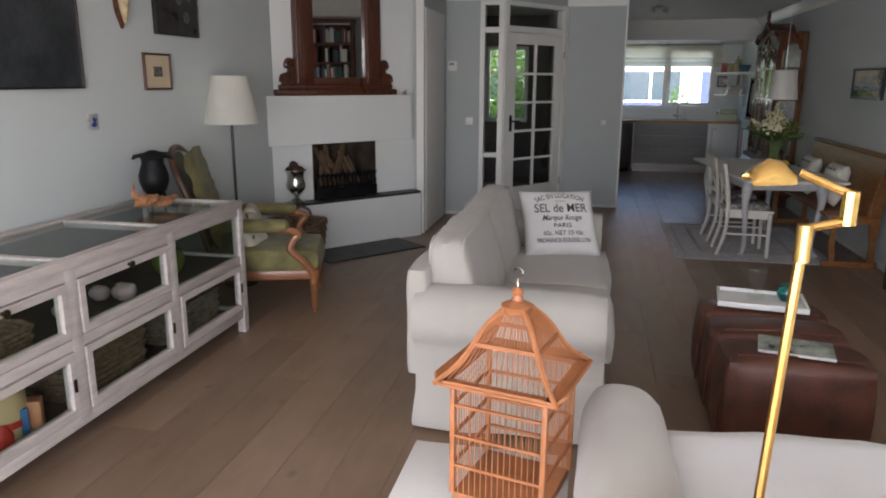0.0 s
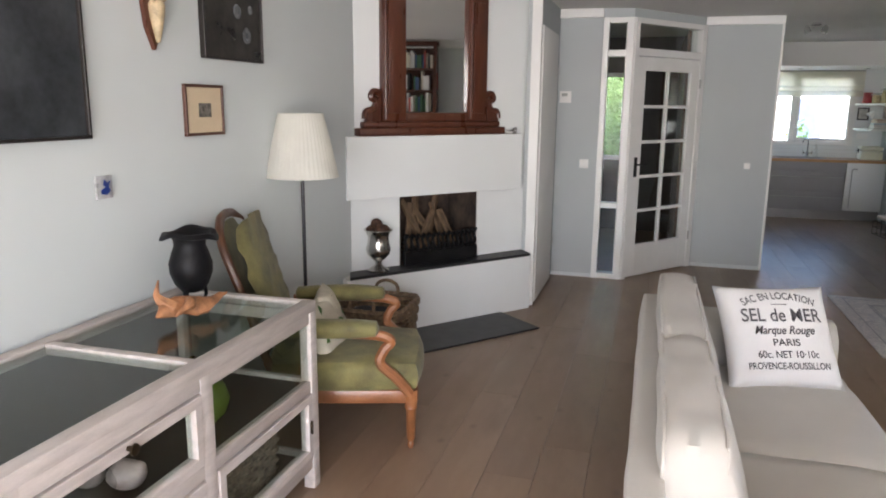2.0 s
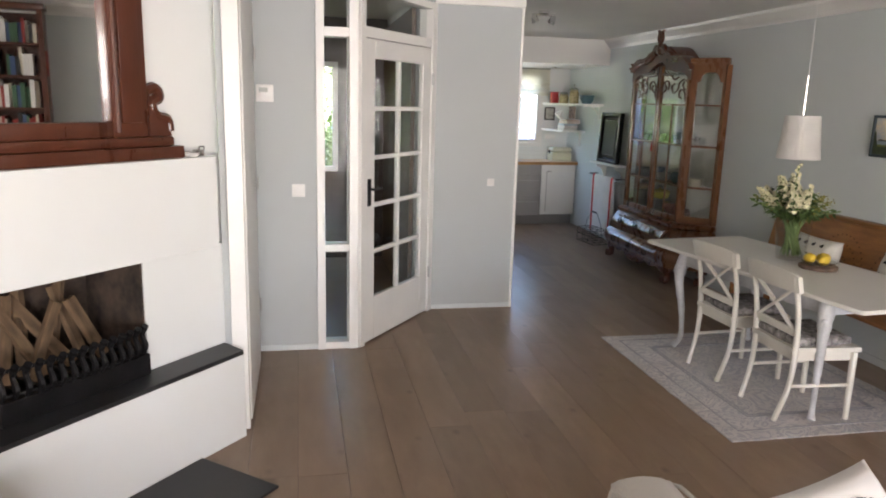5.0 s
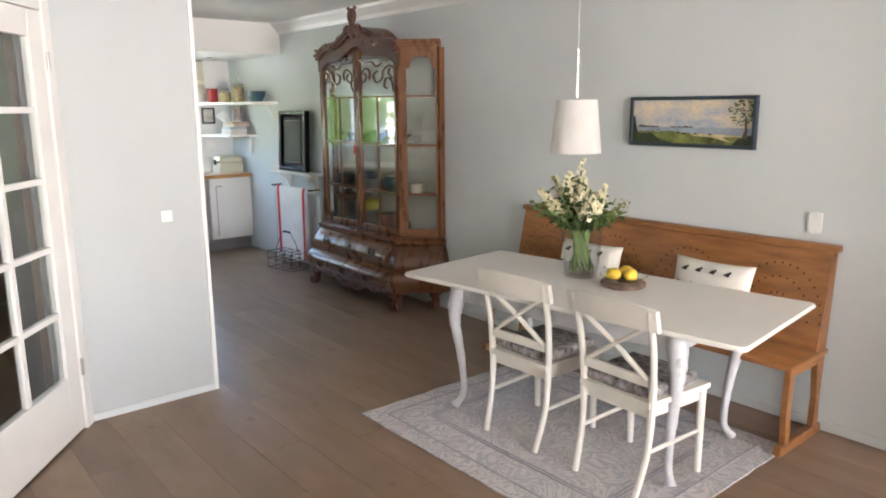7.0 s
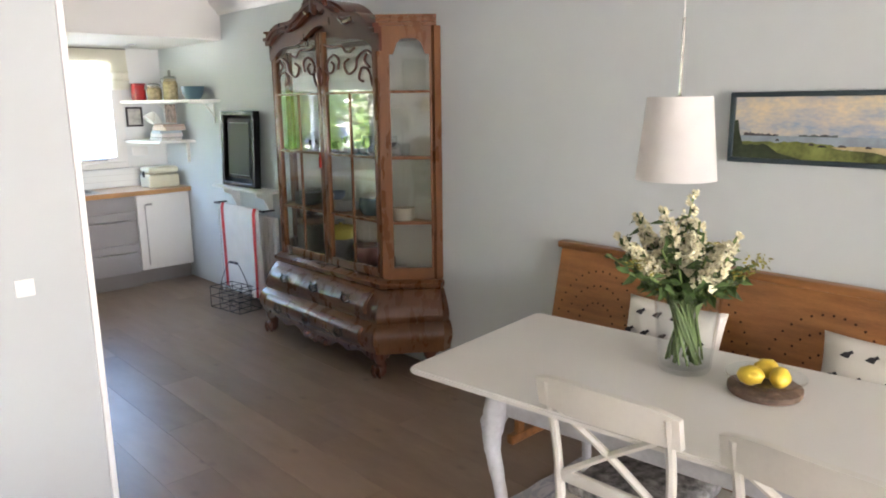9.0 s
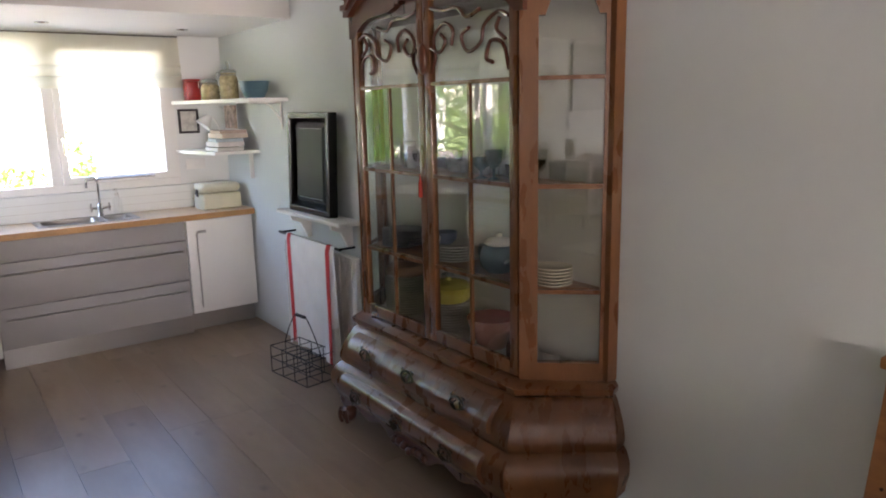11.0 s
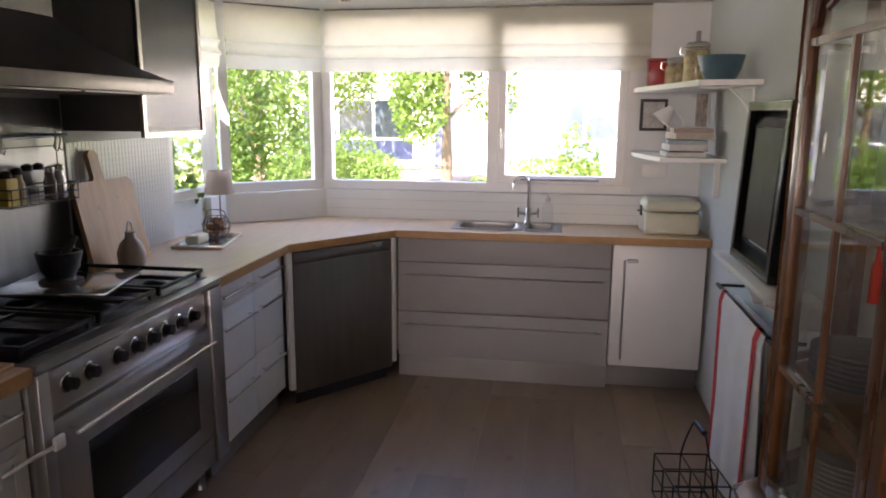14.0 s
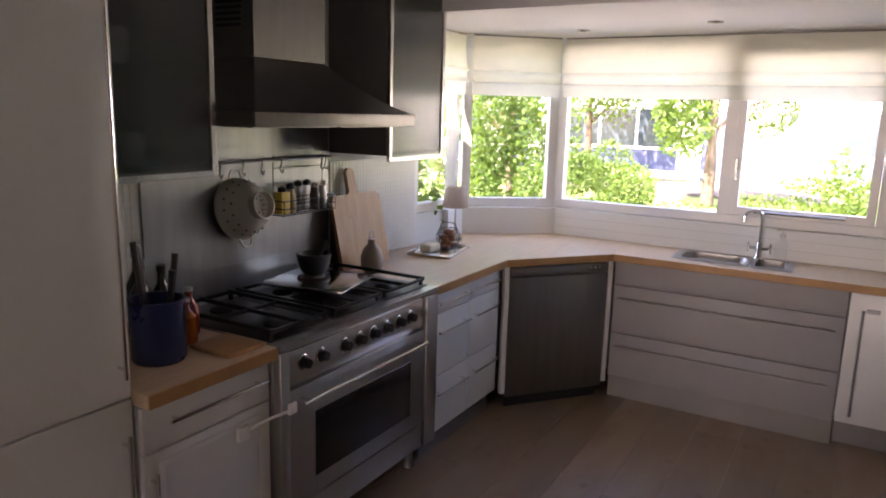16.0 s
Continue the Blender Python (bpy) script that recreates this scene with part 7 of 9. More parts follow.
glass_cabinet(10.23, 10.765, "wall cabinet with an aluminium-framed frosted glass door")
glass_cabinet(11.83, 12.335, "wall cabinet with an aluminium-framed frosted glass door")
for x, y, z, r, h, c in ((0.62, 10.42, 1.529, 0.045, 0.12, TOYS[0]), (0.62, 10.56, 1.529, 0.04, 0.10, WHITEC), (0.6, 10.4, 1.849, 0.04, 0.1, WHITEC), (0.62, 10.52, 1.849, 0.035, 0.12, WHITEC), (0.62, 10.45, 2.169, 0.05, 0.09, WHITEC)):
    b = bmesh.new()
    lathe(b, [(r * 0.8, 0), (r, h * 0.3), (r, h), (r * 0.9, h), (r * 0.7, h * 0.2), (0, h * 0.15)], seg=16)
    solid("mug", b, c, "mug standing inside the frosted cabinet", "mug", pose(x, y, z), group="mugs in the cabinet", smooth=True)

# rail with colander and spice rack
t = thing("utensil_rail", "steel wall rail with hooks above the cooker", "rail")
b = bmesh.new()
tube(b, [(0.475, 10.98, 1.495), (0.475, 11.78, 1.495)], 0.007)
for y in (11.0, 11.76):
    tube(b, [(0.43, y, 1.495), (0.475, y, 1.495)], 0.006)
part("bar", b, STEEL, t)
for y in (11.06, 11.19, 11.30, 11.42, 11.70, 11.73):
    b = bmesh.new()
    tube(b, curve_pts([(0.48, y, 1.505), (0.487, y, 1.48), (0.478, y, 1.45), (0.492, y, 1.435), (0.50, y, 1.45)], 4), 0.003, 5)
    part("hook", b, STEEL, t)
ENAM = mat("cream_enamel", (0.56, 0.535, 0.47), 0.3, 0, 0.05)
t = thing("colander", "cream enamel colander hanging from the rail", "colander", Matrix.Translation((0.45, 11.19, 1.29)) @ Matrix.Rotation(radians(78), 4, "Y"))
b = bmesh.new()
lathe(b, [(0.135, 0.0), (0.14, 0.005), (0.13, 0.012), (0.118, 0.05), (0.09, 0.10), (0.06, 0.12), (0.06, 0.155), (0.056, 0.155), (0.056, 0.118), (0, 0.112)], seg=32)
part("bowl", b, ENAM, t, smooth=True)
b = bmesh.new()
for r, z, cnt in ((0.122, 0.042, 16), (0.108, 0.072, 14), (0.03, 0.1135, 8), (0.045, 0.114, 12)):
    for k in range(cnt):
        a = 6.28319 * k / cnt
        bmesh.ops.create_icosphere(b, subdivisions=1, radius=0.005, matrix=Matrix.Translation((r * math.cos(a), r * math.sin(a), z)))
part("drain_holes", b, BLACKP, t, "pattern of small drain holes")
tagged(t.children[-1], kind="stuff")
for s in (-1, 1):
    b = bmesh.new()
    tube(b, curve_pts([(s * 0.132, -0.035, 0.008), (s * 0.165, -0.02, 0.012), (s * 0.165, 0.02, 0.012), (s * 0.132, 0.035, 0.008)], 5), 0.005, 6)
    part("handle", b, ENAM, t, smooth=True)
t = thing("spice_rack", "black wire rack holding spice jars on the rail", "spice rack", pose(0.49, 11.55, 1.245))
b = bmesh.new()
for z in (0.0, 0.03, 0.065):
    tube(b, [(-0.045, -0.18, z), (0.055, -0.18, z), (0.055, 0.18, z), (-0.045, 0.18, z), (-0.045, -0.18, z)], 0.0028, 5)
for k in range(9):
    tube(b, [(-0.045, -0.18 + k * 0.045, 0), (0.055, -0.18 + k * 0.045, 0), (0.055, -0.18 + k * 0.045, 0.065)], 0.002, 5)
for y in (-0.17, 0.17):
    tube(b, [(-0.02, y, 0.065), (-0.02, y, 0.21), (-0.015, y, 0.268)], 0.0025, 5)
tube(b, [(-0.02, -0.17, 0.21), (-0.02, 0.17, 0.21)], 0.0025, 5)
part("wire_frame", b, BLACKP, t)
for k, (y, h, c) in enumerate(((-0.14, 0.10, TOYS[3]), (-0.085, 0.11, mat("mustard_jar", (0.34, 0.25, 0.10), 0.4)), (-0.03, 0.12, DRINK), (0.03, 0.12, DRINK), (0.085, 0.105, mat("pepper_jar", (0.12, 0.09, 0.07), 0.3)), (0.14, 0.11, STEEL))):
    t = thing("spice_jar", "small spice jar with a dark lid in the wire rack", "jar", pose(0.495, 11.55 + y, 1.249), "spice jars in the rack")
    b = bmesh.new()
    if k < 1:
        box(b, -0.025, -0.028, 0, 0.025, 0.028, h, 0.003)
    else:
        lathe(b, [(0.022, 0), (0.024, 0.005), (0.024, h * 0.7), (0.018, h * 0.8), (0.018, h)], seg=14)
    part("body", b, c, t, smooth=True)
    b = bmesh.new()
    lathe(b, [(0.02, h), (0.02, h + 0.02), (0.006, h + 0.026), (0, h + 0.027)], seg=14)
    part("lid", b, SILVER if k > 3 else DARKM, t, smooth=True)

# on the worktop
t = thing("cutting_board", "pine cutting board with a handle leaning on the wall", "cutting board", pose(0.545, 11.75, 0.913, 0, -12, 0))
b = bmesh.new()
M6 = Matrix(((0, 0, 1, 0), (1, 0, 0, 0), (0, 1, 0, 0), (0, 0, 0, 1)))
prism(b, [(0.02, 0), (0.43, 0), (0.43, 0.36), (0.40, 0.385), (0.245, 0.385), (0.235, 0.40), (0.235, 0.50), (0.215, 0.52), (0.19, 0.52), (0.17, 0.50), (0.17, 0.40), (0.16, 0.385), (0.04, 0.385), (0.02, 0.36)], 0, 0.022, M6)
part("board", b, BOARD, t)
b = bmesh.new()
for y, z in ((0.08, 0.12), (0.3, 0.3), (0.34, 0.1), (0.15, 0.27)):
    lathe(b, [(0.008, 0), (0.008, 0.001), (0, 0.0012)], m=Matrix.Translation((0.0222, y, z)) @ Matrix.Rotation(radians(90), 4, "Y"), seg=9)
part("knots", b, EDGE, t)
b = bmesh.new()
box(b, 0.434, 11.825, 0.913, 0.47, 11.85, 1.22)
solid("tall_board", b, mat("dark_board", (0.05, 0.03, 0.02), 0.6), "dark narrow board standing behind the pine board", "board")
t = thing("oil_jug", "small stoneware jug with a wire stopper", "jug", pose(0.66, 11.88, 0.913))
b = bmesh.new()
lathe(b, [(0.04, 0), (0.055, 0.03), (0.058, 0.08), (0.045, 0.12), (0.022, 0.145), (0.02, 0.165), (0.024, 0.17), (0, 0.172)], seg=20)
part("body", b, mat("stoneware", (0.30, 0.24, 0.19), 0.4), t, smooth=True)
b = bmesh.new()
tube(b, curve_pts([(0.0, -0.02, 0.165), (0, -0.015, 0.20), (0, 0.0, 0.215), (0, 0.015, 0.20), (0, 0.02, 0.165)], 4), 0.003, 5)
part("wire", b, STEEL, t)
t = thing("serving_tray", "rectangular steel serving tray on the worktop", "tray", pose(0.66, 12.56, 0.913, 0, 0, 12))
b = bmesh.new()
box(b, -0.12, -0.19, 0, 0.12, 0.19, 0.006, 0.002)
for a in ((-0.13, -0.2, 0, 0.13, -0.188, 0.02), (-0.13, 0.188, 0, 0.13, 0.2, 0.02), (-0.13, -0.188, 0, -0.118, 0.188, 0.02), (0.118, -0.188, 0, 0.13, 0.188, 0.02)):
    box(b, *a, 0.003)
part("dish", b, SILVER, t, smooth=True)
b = bmesh.new()
soft(b, 0.59, 12.44, 0.921, 0.67, 12.56, 0.97, 0.015, wob=0.002)
solid("butter", b, mat("butter", (0.70, 0.64, 0.48), 0.5), "block of pale butter on the tray", "butter", smooth=True)
t = thing("egg_basket", "small wire basket of brown eggs", "egg basket", pose(0.66, 12.66, 0.921))
b = bmesh.new()
for r, z in ((0.045, 0.0), (0.068, 0.04), (0.072, 0.08), (0.055, 0.115)):
    tube(b, [(r * math.cos(6.28319 * k / 16), r * math.sin(6.28319 * k / 16), z) for k in range(17)], 0.002, 4)
for k in range(10):
    a = 6.28319 * k / 10
    tube(b, [(r * math.cos(a), r * math.sin(a), z) for r, z in ((0.045, 0), (0.068, 0.04), (0.072, 0.08), (0.055, 0.115))], 0.002, 4)
tube(b, curve_pts([(-0.06, 0, 0.11), (-0.04, 0, 0.15), (0.04, 0, 0.15), (0.06, 0, 0.11)], 4), 0.0025, 4)
part("wire", b, BLACKP, t)
for k in range(9):
    b = bmesh.new()
    lathe(b, [(0, -0.027), (0.012, -0.024), (0.021, -0.008), (0.02, 0.008), (0.011, 0.024), (0, 0.029)], seg=12)
    a = 2.1 * k
    rr = 0.03 if k % 4 else 0.0
    solid("egg", b, mat("egg_brown", (0.38, 0.17, 0.09), 0.5, 0, 0.2, 12), "brown egg in the wire basket", "egg", pose(0.66 + rr * math.cos(a), 12.66 + rr * math.sin(a), 0.952 + 0.03 * (k // 3), 40 * k, 60 * k, 0), group="eggs in the basket", smooth=True)
t = thing("table_lamp", "small table lamp with a linen shade by the window", "table lamp", pose(0.54, 12.95, 0.913))
b = bmesh.new()
lathe(b, [(0.05, 0), (0.05, 0.01), (0.006, 0.018), (0.005, 0.24)], seg=18)
part("stand", b, SILVER, t, smooth=True)
b = bmesh.new()
for z0, r0_, z1, r1_ in ((0.215, 0.085, 0.345, 0.062),):
    a = [b.verts.new((r0_ * math.cos(6.28319 * k / 28), r0_ * math.sin(6.28319 * k / 28), z0)) for k in range(28)]
    c = [b.verts.new((r1_ * math.cos(6.28319 * k / 28), r1_ * math.sin(6.28319 * k / 28), z1)) for k in range(28)]
    for k in range(28):
        b.faces.new((a[k], a[(k + 1) % 28], c[(k + 1) % 28], c[k]))
part("shade", b, cloth_glow("linen_shade", (0.45, 0.36, 0.29), 0.4), t, smooth=True)
NAVY = mat("navy_enamel", (0.015, 0.025, 0.10), 0.3)
b = bmesh.new()
lathe(b, [(0.08, 0), (0.085, 0.01), (0.085, 0.2), (0.09, 0.205), (0.08, 0.205), (0.075, 0.02), (0, 0.015)], seg=24)
solid("utensil_pot", b, NAVY, "navy blue enamel pot holding bottles and utensils", "pot", pose(0.86, 10.44, 0.913), smooth=True)
OILB = mat("dark_bottle", (0.012, 0.014, 0.008), 0.12)
for x, y, h, c in ((0.60, 10.36, 0.33, OILB), (0.70, 10.50, 0.30, OILB), (0.68, 10.60, 0.26, OILB), (0.60, 10.56, 0.31, OILB), (0.80, 10.60, 0.16, mat("amber_bottle", (0.35, 0.08, 0.01), 0.2)), (0.72, 10.68, 0.17, mat("red_bottle", (0.30, 0.04, 0.02), 0.25))):
    t = thing("bottle", "dark glass oil bottle by the cooker" if h > 0.2 else "small amber sauce bottle by the cooker", "bottle", pose(x, y, 0.913), "bottles by the cooker")
    b = bmesh.new()
    lathe(b, [(0.034, 0), (0.036, 0.01), (0.036, h * 0.6), (0.014, h * 0.76), (0.013, h * 0.92)], seg=16)
    part("body", b, c, t, smooth=True)
    b = bmesh.new()
    lathe(b, [(0.016, h * 0.92), (0.016, h), (0, h)], seg=12)
    part("cap", b, BLACKP if h > 0.2 else WHITEC, t)
for k in range(4):
    b = bmesh.new()
    tube(b, [(0.86 + 0.03 * math.cos(k * 1.6), 10.44 + 0.03 * math.sin(k * 1.6), 0.935), (0.86 + 0.08 * math.cos(k * 1.6), 10.44 + 0.08 * math.sin(k * 1.6), 1.22 + 0.03 * k)], [0.008, 0.011], 8)
    solid("utensil", b, BLACKP, "black kitchen utensil handle in the pot", "utensil", group="utensils in the pot")
b = bmesh.new()
box(b, 0.86, 10.56, 0.913, 1.05, 10.73, 0.928, 0.004)
solid("small_board", b, EDGE, "small wooden board beside the cooker", "board", smooth=True)

# sink, tap, soap, bread bin
t = thing("sink", "stainless steel sink with one and a half bowls", "sink", pose(2.17, 13.385, 0.913))


def squircle(bm, cx, cy, rx, ry, z, k):
    """A rounded rectangle of 48 points; a smaller k gives sharper corners."""
    out = []
    for i in range(48):
        c, s = math.cos(i * math.pi / 24), math.sin(i * math.pi / 24)
        out.append(bm.verts.new((cx + rx * math.copysign(abs(c) ** k, c), cy + ry * math.copysign(abs(s) ** k, s), z)))
    return out


def bridge(bm, rings):
    for a, c in zip(rings, rings[1:]):
        for k in range(48):
            bm.faces.new((a[k], a[(k + 1) % 48], c[(k + 1) % 48], c[k]))


rim = bmesh.new()
for x0, x1, c0, c1 in ((-0.285, 0.075, -0.33, 0.10), (0.125, 0.295, 0.10, 0.33)):
    cx, rx = (x0 + x1) / 2, (x1 - x0) / 2
    o = (c0 + c1) / 2, (c1 - c0) / 2
    bridge(rim, [squircle(rim, o[0], 0.0325, o[1], 0.1675, 0.0, 0.12), squircle(rim, o[0], 0.0325, o[1] * 0.985, 0.165, 0.006, 0.12), squircle(rim, cx, 0.03, rx + 0.006, 0.131, 0.006, 0.4), squircle(rim, cx, 0.03, rx, 0.125, 0.003, 0.4)])
    b = bmesh.new()
    rows = [squircle(b, cx, 0.03, rx * f, 0.125 * f, z, 0.4) for f, z in ((1.0, 0.003), (0.97, -0.015), (0.93, -0.034), (0.82, -0.043), (0.3, -0.0445))]
    bridge(b, rows)
    b.faces.new(rows[-1])
    lathe(b, [(0.026, -0.0435), (0.024, -0.042), (0, -0.043)], (cx, 0.03, 0), 16)
    part("bowl", b, STEEL, t, "sunken steel bowl", smooth=True)
part("rim", rim, STEEL, t, smooth=True)
t = thing("tap", "chrome kitchen mixer tap with cross handles and a swan neck", "tap", pose(2.29, 13.54, 0.918))
b = bmesh.new()
lathe(b, [(0.028, 0), (0.026, 0.01), (0.018, 0.02), (0.018, 0.09), (0.012, 0.10)], seg=16)
tube(b, curve_pts([(0, 0, 0.09), (0, 0, 0.24), (-0.02, -0.02, 0.285), (-0.06, -0.05, 0.29), (-0.085, -0.07, 0.26), (-0.09, -0.075, 0.22)], 6), 0.0095, 8)
part("spout", b, CHROME, t, smooth=True)
for s in (-1, 1):
    b = bmesh.new()
    tube(b, [(0, 0, 0.055), (s * 0.06, -0.01, 0.065)], 0.009)
    for a in (0, 1.571):
        tube(b, [(s * 0.062, -0.01 - 0.03 * math.cos(a), 0.068 - 0.03 * math.sin(a)), (s * 0.062, -0.01 + 0.03 * math.cos(a), 0.068 + 0.03 * math.sin(a))], 0.006, 6)
    part("cross_handle", b, CHROME, t, smooth=True)
t = thing("soap_bottle", "clear soap pump bottle beside the tap", "soap bottle", pose(2.41, 13.53, 0.918))
b = bmesh.new()
lathe(b, [(0.032, 0), (0.034, 0.01), (0.034, 0.11), (0.014, 0.13), (0.014, 0.14)], seg=16)
part("body", b, DRINK, t, smooth=True)
b = bmesh.new()
lathe(b, [(0.014, 0.14), (0.014, 0.16), (0.005, 0.162), (0.005, 0.19)], seg=12), tube(b, [(0, 0, 0.19), (-0.03, -0.02, 0.188)], 0.006)
part("pump", b, WHITEC, t, smooth=True)
t = thing("bread_bin", "cream enamel bread bin with a hinged lid", "bread bin", pose(3.11, 13.37, 0.913, 0, 0, 4))
BIN = mat("bin_enamel", (0.62, 0.60, 0.46), 0.32, 0, 0.05)
b = bmesh.new()
box(b, -0.155, -0.10, 0, 0.155, 0.10, 0.125, 0.02, 4)
part("body", b, BIN, t, smooth=True)
b = bmesh.new()
box(b, -0.158, -0.103, 0.129, 0.158, 0.103, 0.20, 0.035, 4)
part("lid", b, BIN, t, smooth=True)
b = bmesh.new()
box(b, -0.165, -0.02, 0.10, -0.157, 0.02, 0.16, 0.004), tube(b, [(-0.17, -0.012, 0.13), (-0.178, 0, 0.125), (-0.17, 0.012, 0.13)], 0.004, 5)
part("latch", b, DARKM, t)

# ---------- shelves on the east wall ----------
t = thing("wall_shelf", "white wall shelf on brackets above the worktop", "shelf")
b = bmesh.new()
prism(b, [(2.90, 13.64), (2.90, 13.40), (3.02, 12.72), (3.06, 12.45), (3.318, 12.40), (3.318, 13.64)], 1.715, 1.74)
part("board", b, TRIM, t)
for y in (12.52, 13.5):
    b = bmesh.new()
    tube(b, curve_pts([(3.31, y, 1.56), (3.30, y, 1.60), (3.25, y, 1.67), (3.20, y, 1.71)], 4), 0.006, 6)
    tube(b, [(3.312, y, 1.53), (3.312, y, 1.712)], 0.006, 6), tube(b, [(3.31, y, 1.709), (3.08, y, 1.709)], 0.006, 6)
    part("bracket", b, TRIM, t, smooth=True)
t = thing("wall_shelf", "short white wall shelf stacked with books", "shelf")
b = bmesh.new()
prism(b, [(2.905, 13.64), (2.905, 13.43), (2.99, 13.0), (3.318, 12.96), (3.318, 13.64)], 1.345, 1.367)
part("board", b, TRIM, t)
bx("bracket", TRIM, t, 3.29, 13.1, 1.15, 3.318, 13.12, 1.343)
TIN = mat("red_tin", (0.36, 0.02, 0.02), 0.35)
t = thing("storage_tin", "red square storage tin on the shelf", "tin", pose(3.00, 13.42, 1.741))
bx("body", TIN, t, -0.05, -0.05, 0, 0.05, 0.05, 0.14, 0.006)
bx("lid", TIN, t, -0.052, -0.052, 0.141, 0.052, 0.052, 0.158, 0.004)
AMB = mat("pasta_jar", (0.44, 0.36, 0.20), 0.2, 0, 0.25, 30)
LIDG = mat("jar_lid_glass", (0.36, 0.38, 0.34), 0.08, spec=0.6)
for x, y, r, h, knob in ((3.09, 13.27, 0.066, 0.125, 0), (3.15, 13.04, 0.066, 0.185, 0.05)):
    t = thing("preserving_jar", "glass preserving jar of dry goods with a clip lid", "jar", pose(x, y, 1.741), "jars on the shelf")
    b = bmesh.new()
    lathe(b, [(0, 0), (r * 0.93, 0), (r, 0.012), (r, h * 0.74), (r * 0.9, h * 0.87), (r * 0.8, h * 0.92), (r * 0.8, h)], seg=24)
    part("body", b, AMB, t, smooth=True)
    b = bmesh.new()
    lathe(b, [(r * 0.9, h + 0.004), (r * 0.92, h + 0.014), (r * 0.7, h + 0.026), (0, h + 0.032)], seg=24)
    if knob:
        lathe(b, [(0.014, h + 0.03), (0.012, h + 0.05), (0.012, h + 0.03 + knob), (0, h + 0.034 + knob)], seg=12)
    part("lid", b, LIDG, t, smooth=True)
    b = bmesh.new()
    for z in (h * 0.93, h + 0.002):
        tube(b, [(r * 0.9 * math.cos(q * 0.393), r * 0.9 * math.sin(q * 0.393), z) for q in range(17)], 0.0032, 5)
    tube(b, curve_pts([(-r * 0.9, 0, h), (-r * 1.25, 0, h + 0.006), (-r * 1.3, 0, h - 0.03), (-r * 1.02, 0, h - 0.04)], 4), 0.003, 5)
    part("wire_clip", b, SILVER, t, "wire clip and ring")
b = bmesh.new()
lathe(b, [(0.06, 0), (0.065, 0.006), (0.09, 0.05), (0.105, 0.115), (0.10, 0.115), (0.08, 0.05), (0, 0.02)], seg=28)
solid("mixing_bowl", b, mat("teal_bowl", (0.075, 0.15, 0.19), 0.3), "blue-grey pottery mixing bowl on the shelf", "bowl", pose(3.19, 12.66, 1.741), smooth=True)
rg = random.Random(3)
for k in range(5):
    b = bmesh.new()
    h = 0.025 + 0.01 * (k % 2)
    box(b, -0.10, -0.13, 0, 0.10, 0.13, h, 0.002)
    solid("cookbook", b, mat("cookbook_%s" % "abcde"[k], ((0.62, 0.60, 0.56), (0.66, 0.62, 0.60), (0.42, 0.50, 0.55), (0.58, 0.48, 0.40), (0.46, 0.34, 0.28))[k], 0.6), "cookbook lying in a stack on the shelf", "book", pose(3.13 + 0.01 * k, 13.2 + rg.uniform(-0.03, 0.03), 1.368 + 0.031 * k, 0, 0, rg.uniform(-6, 6)), group="cookbooks on the shelf")
b = bmesh.new()
box(b, 3.22, 13.18, 1.525, 3.245, 13.38, 1.70, 0.002)
solid("photo_card", b, mat("photo_card", (0.40, 0.30, 0.26), 0.5, 0, 0.5, 18), "upright printed card on the stack of cookbooks", "card")
t = thing("desk_lamp", "white cone clip lamp on the shelf", "lamp", pose(3.10, 13.30, 1.525))
b = bmesh.new()
lathe(b, [(0.02, 0.0), (0.06, -0.09), (0.056, -0.09), (0.0, -0.02)], m=Matrix.Translation((-0.02, 0, 0.10)) @ Matrix.Rotation(radians(40), 4, "Y"), seg=18)
part("shade", b, TRIM, t, smooth=True)
b = bmesh.new()
tube(b, [(0, 0, 0.09), (0.05, 0.02, 0.02), (0.05, 0.02, 0.0)], 0.006)
part("arm", b, TRIM, t)
t = picture("small_picture", "small framed drawing on the kitchen wall", 0.16, 0.19, Matrix.Translation((2.945, YE - 0.002, 1.49)), 0.018, 0.016, DARKF, mat("drawing_paper", (0.55, 0.53, 0.48), 0.8, 0, 0.2, 20))
plate("wall_socket", "white double wall socket above the bread bin", Matrix.Translation((3.05, YE - 0.002, 1.25)), 0.15, 0.085, 1)

# picture ledge, black frame, radiator, towel, bottle carrier
t = thing("picture_ledge", "white wooden ledge on shaped brackets", "shelf")
bx("board", TRIM, t, 3.15, 11.46, 0.985, 3.318, 12.34, 1.008, 0.004)
for y in (11.60, 12.16):
    b = bmesh.new()
    prism(b, [(3.318, 0.82), (3.318, 0.984), (3.17, 0.984), (3.18, 0.95), (3.24, 0.925), (3.27, 0.87), (3.29, 0.82)], y, y + 0.025, Matrix(((1, 0, 0, 0), (0, 0, 1, 0), (0, 1, 0, 0), (0, 0, 0, 1))))
    part("bracket", b, TRIM, t)
t = thing("leaning_picture", "dark picture in a glossy black frame leaning on the ledge", "picture", Matrix.Translation((3.255, 12.22, 1.01)) @ EAST @ Matrix.Rotation(radians(-2.5), 4, "X"))
GLB = mat("gloss_black", (0.006, 0.006, 0.006), 0.2, spec=0.25)
b = bmesh.new()
w, h = 0.56, 0.63
f = 0.036
box(b, 0, -0.062, 0, w, 0, f, 0.004), box(b, 0, -0.062, h - f, w, 0, h, 0.004), box(b, 0, -0.062, f, f, 0, h - f, 0.004), box(b, w - f, -0.062, f, w, 0, h - f, 0.004)
part("frame", b, GLB, t)
b = bmesh.new()
g = 0.098
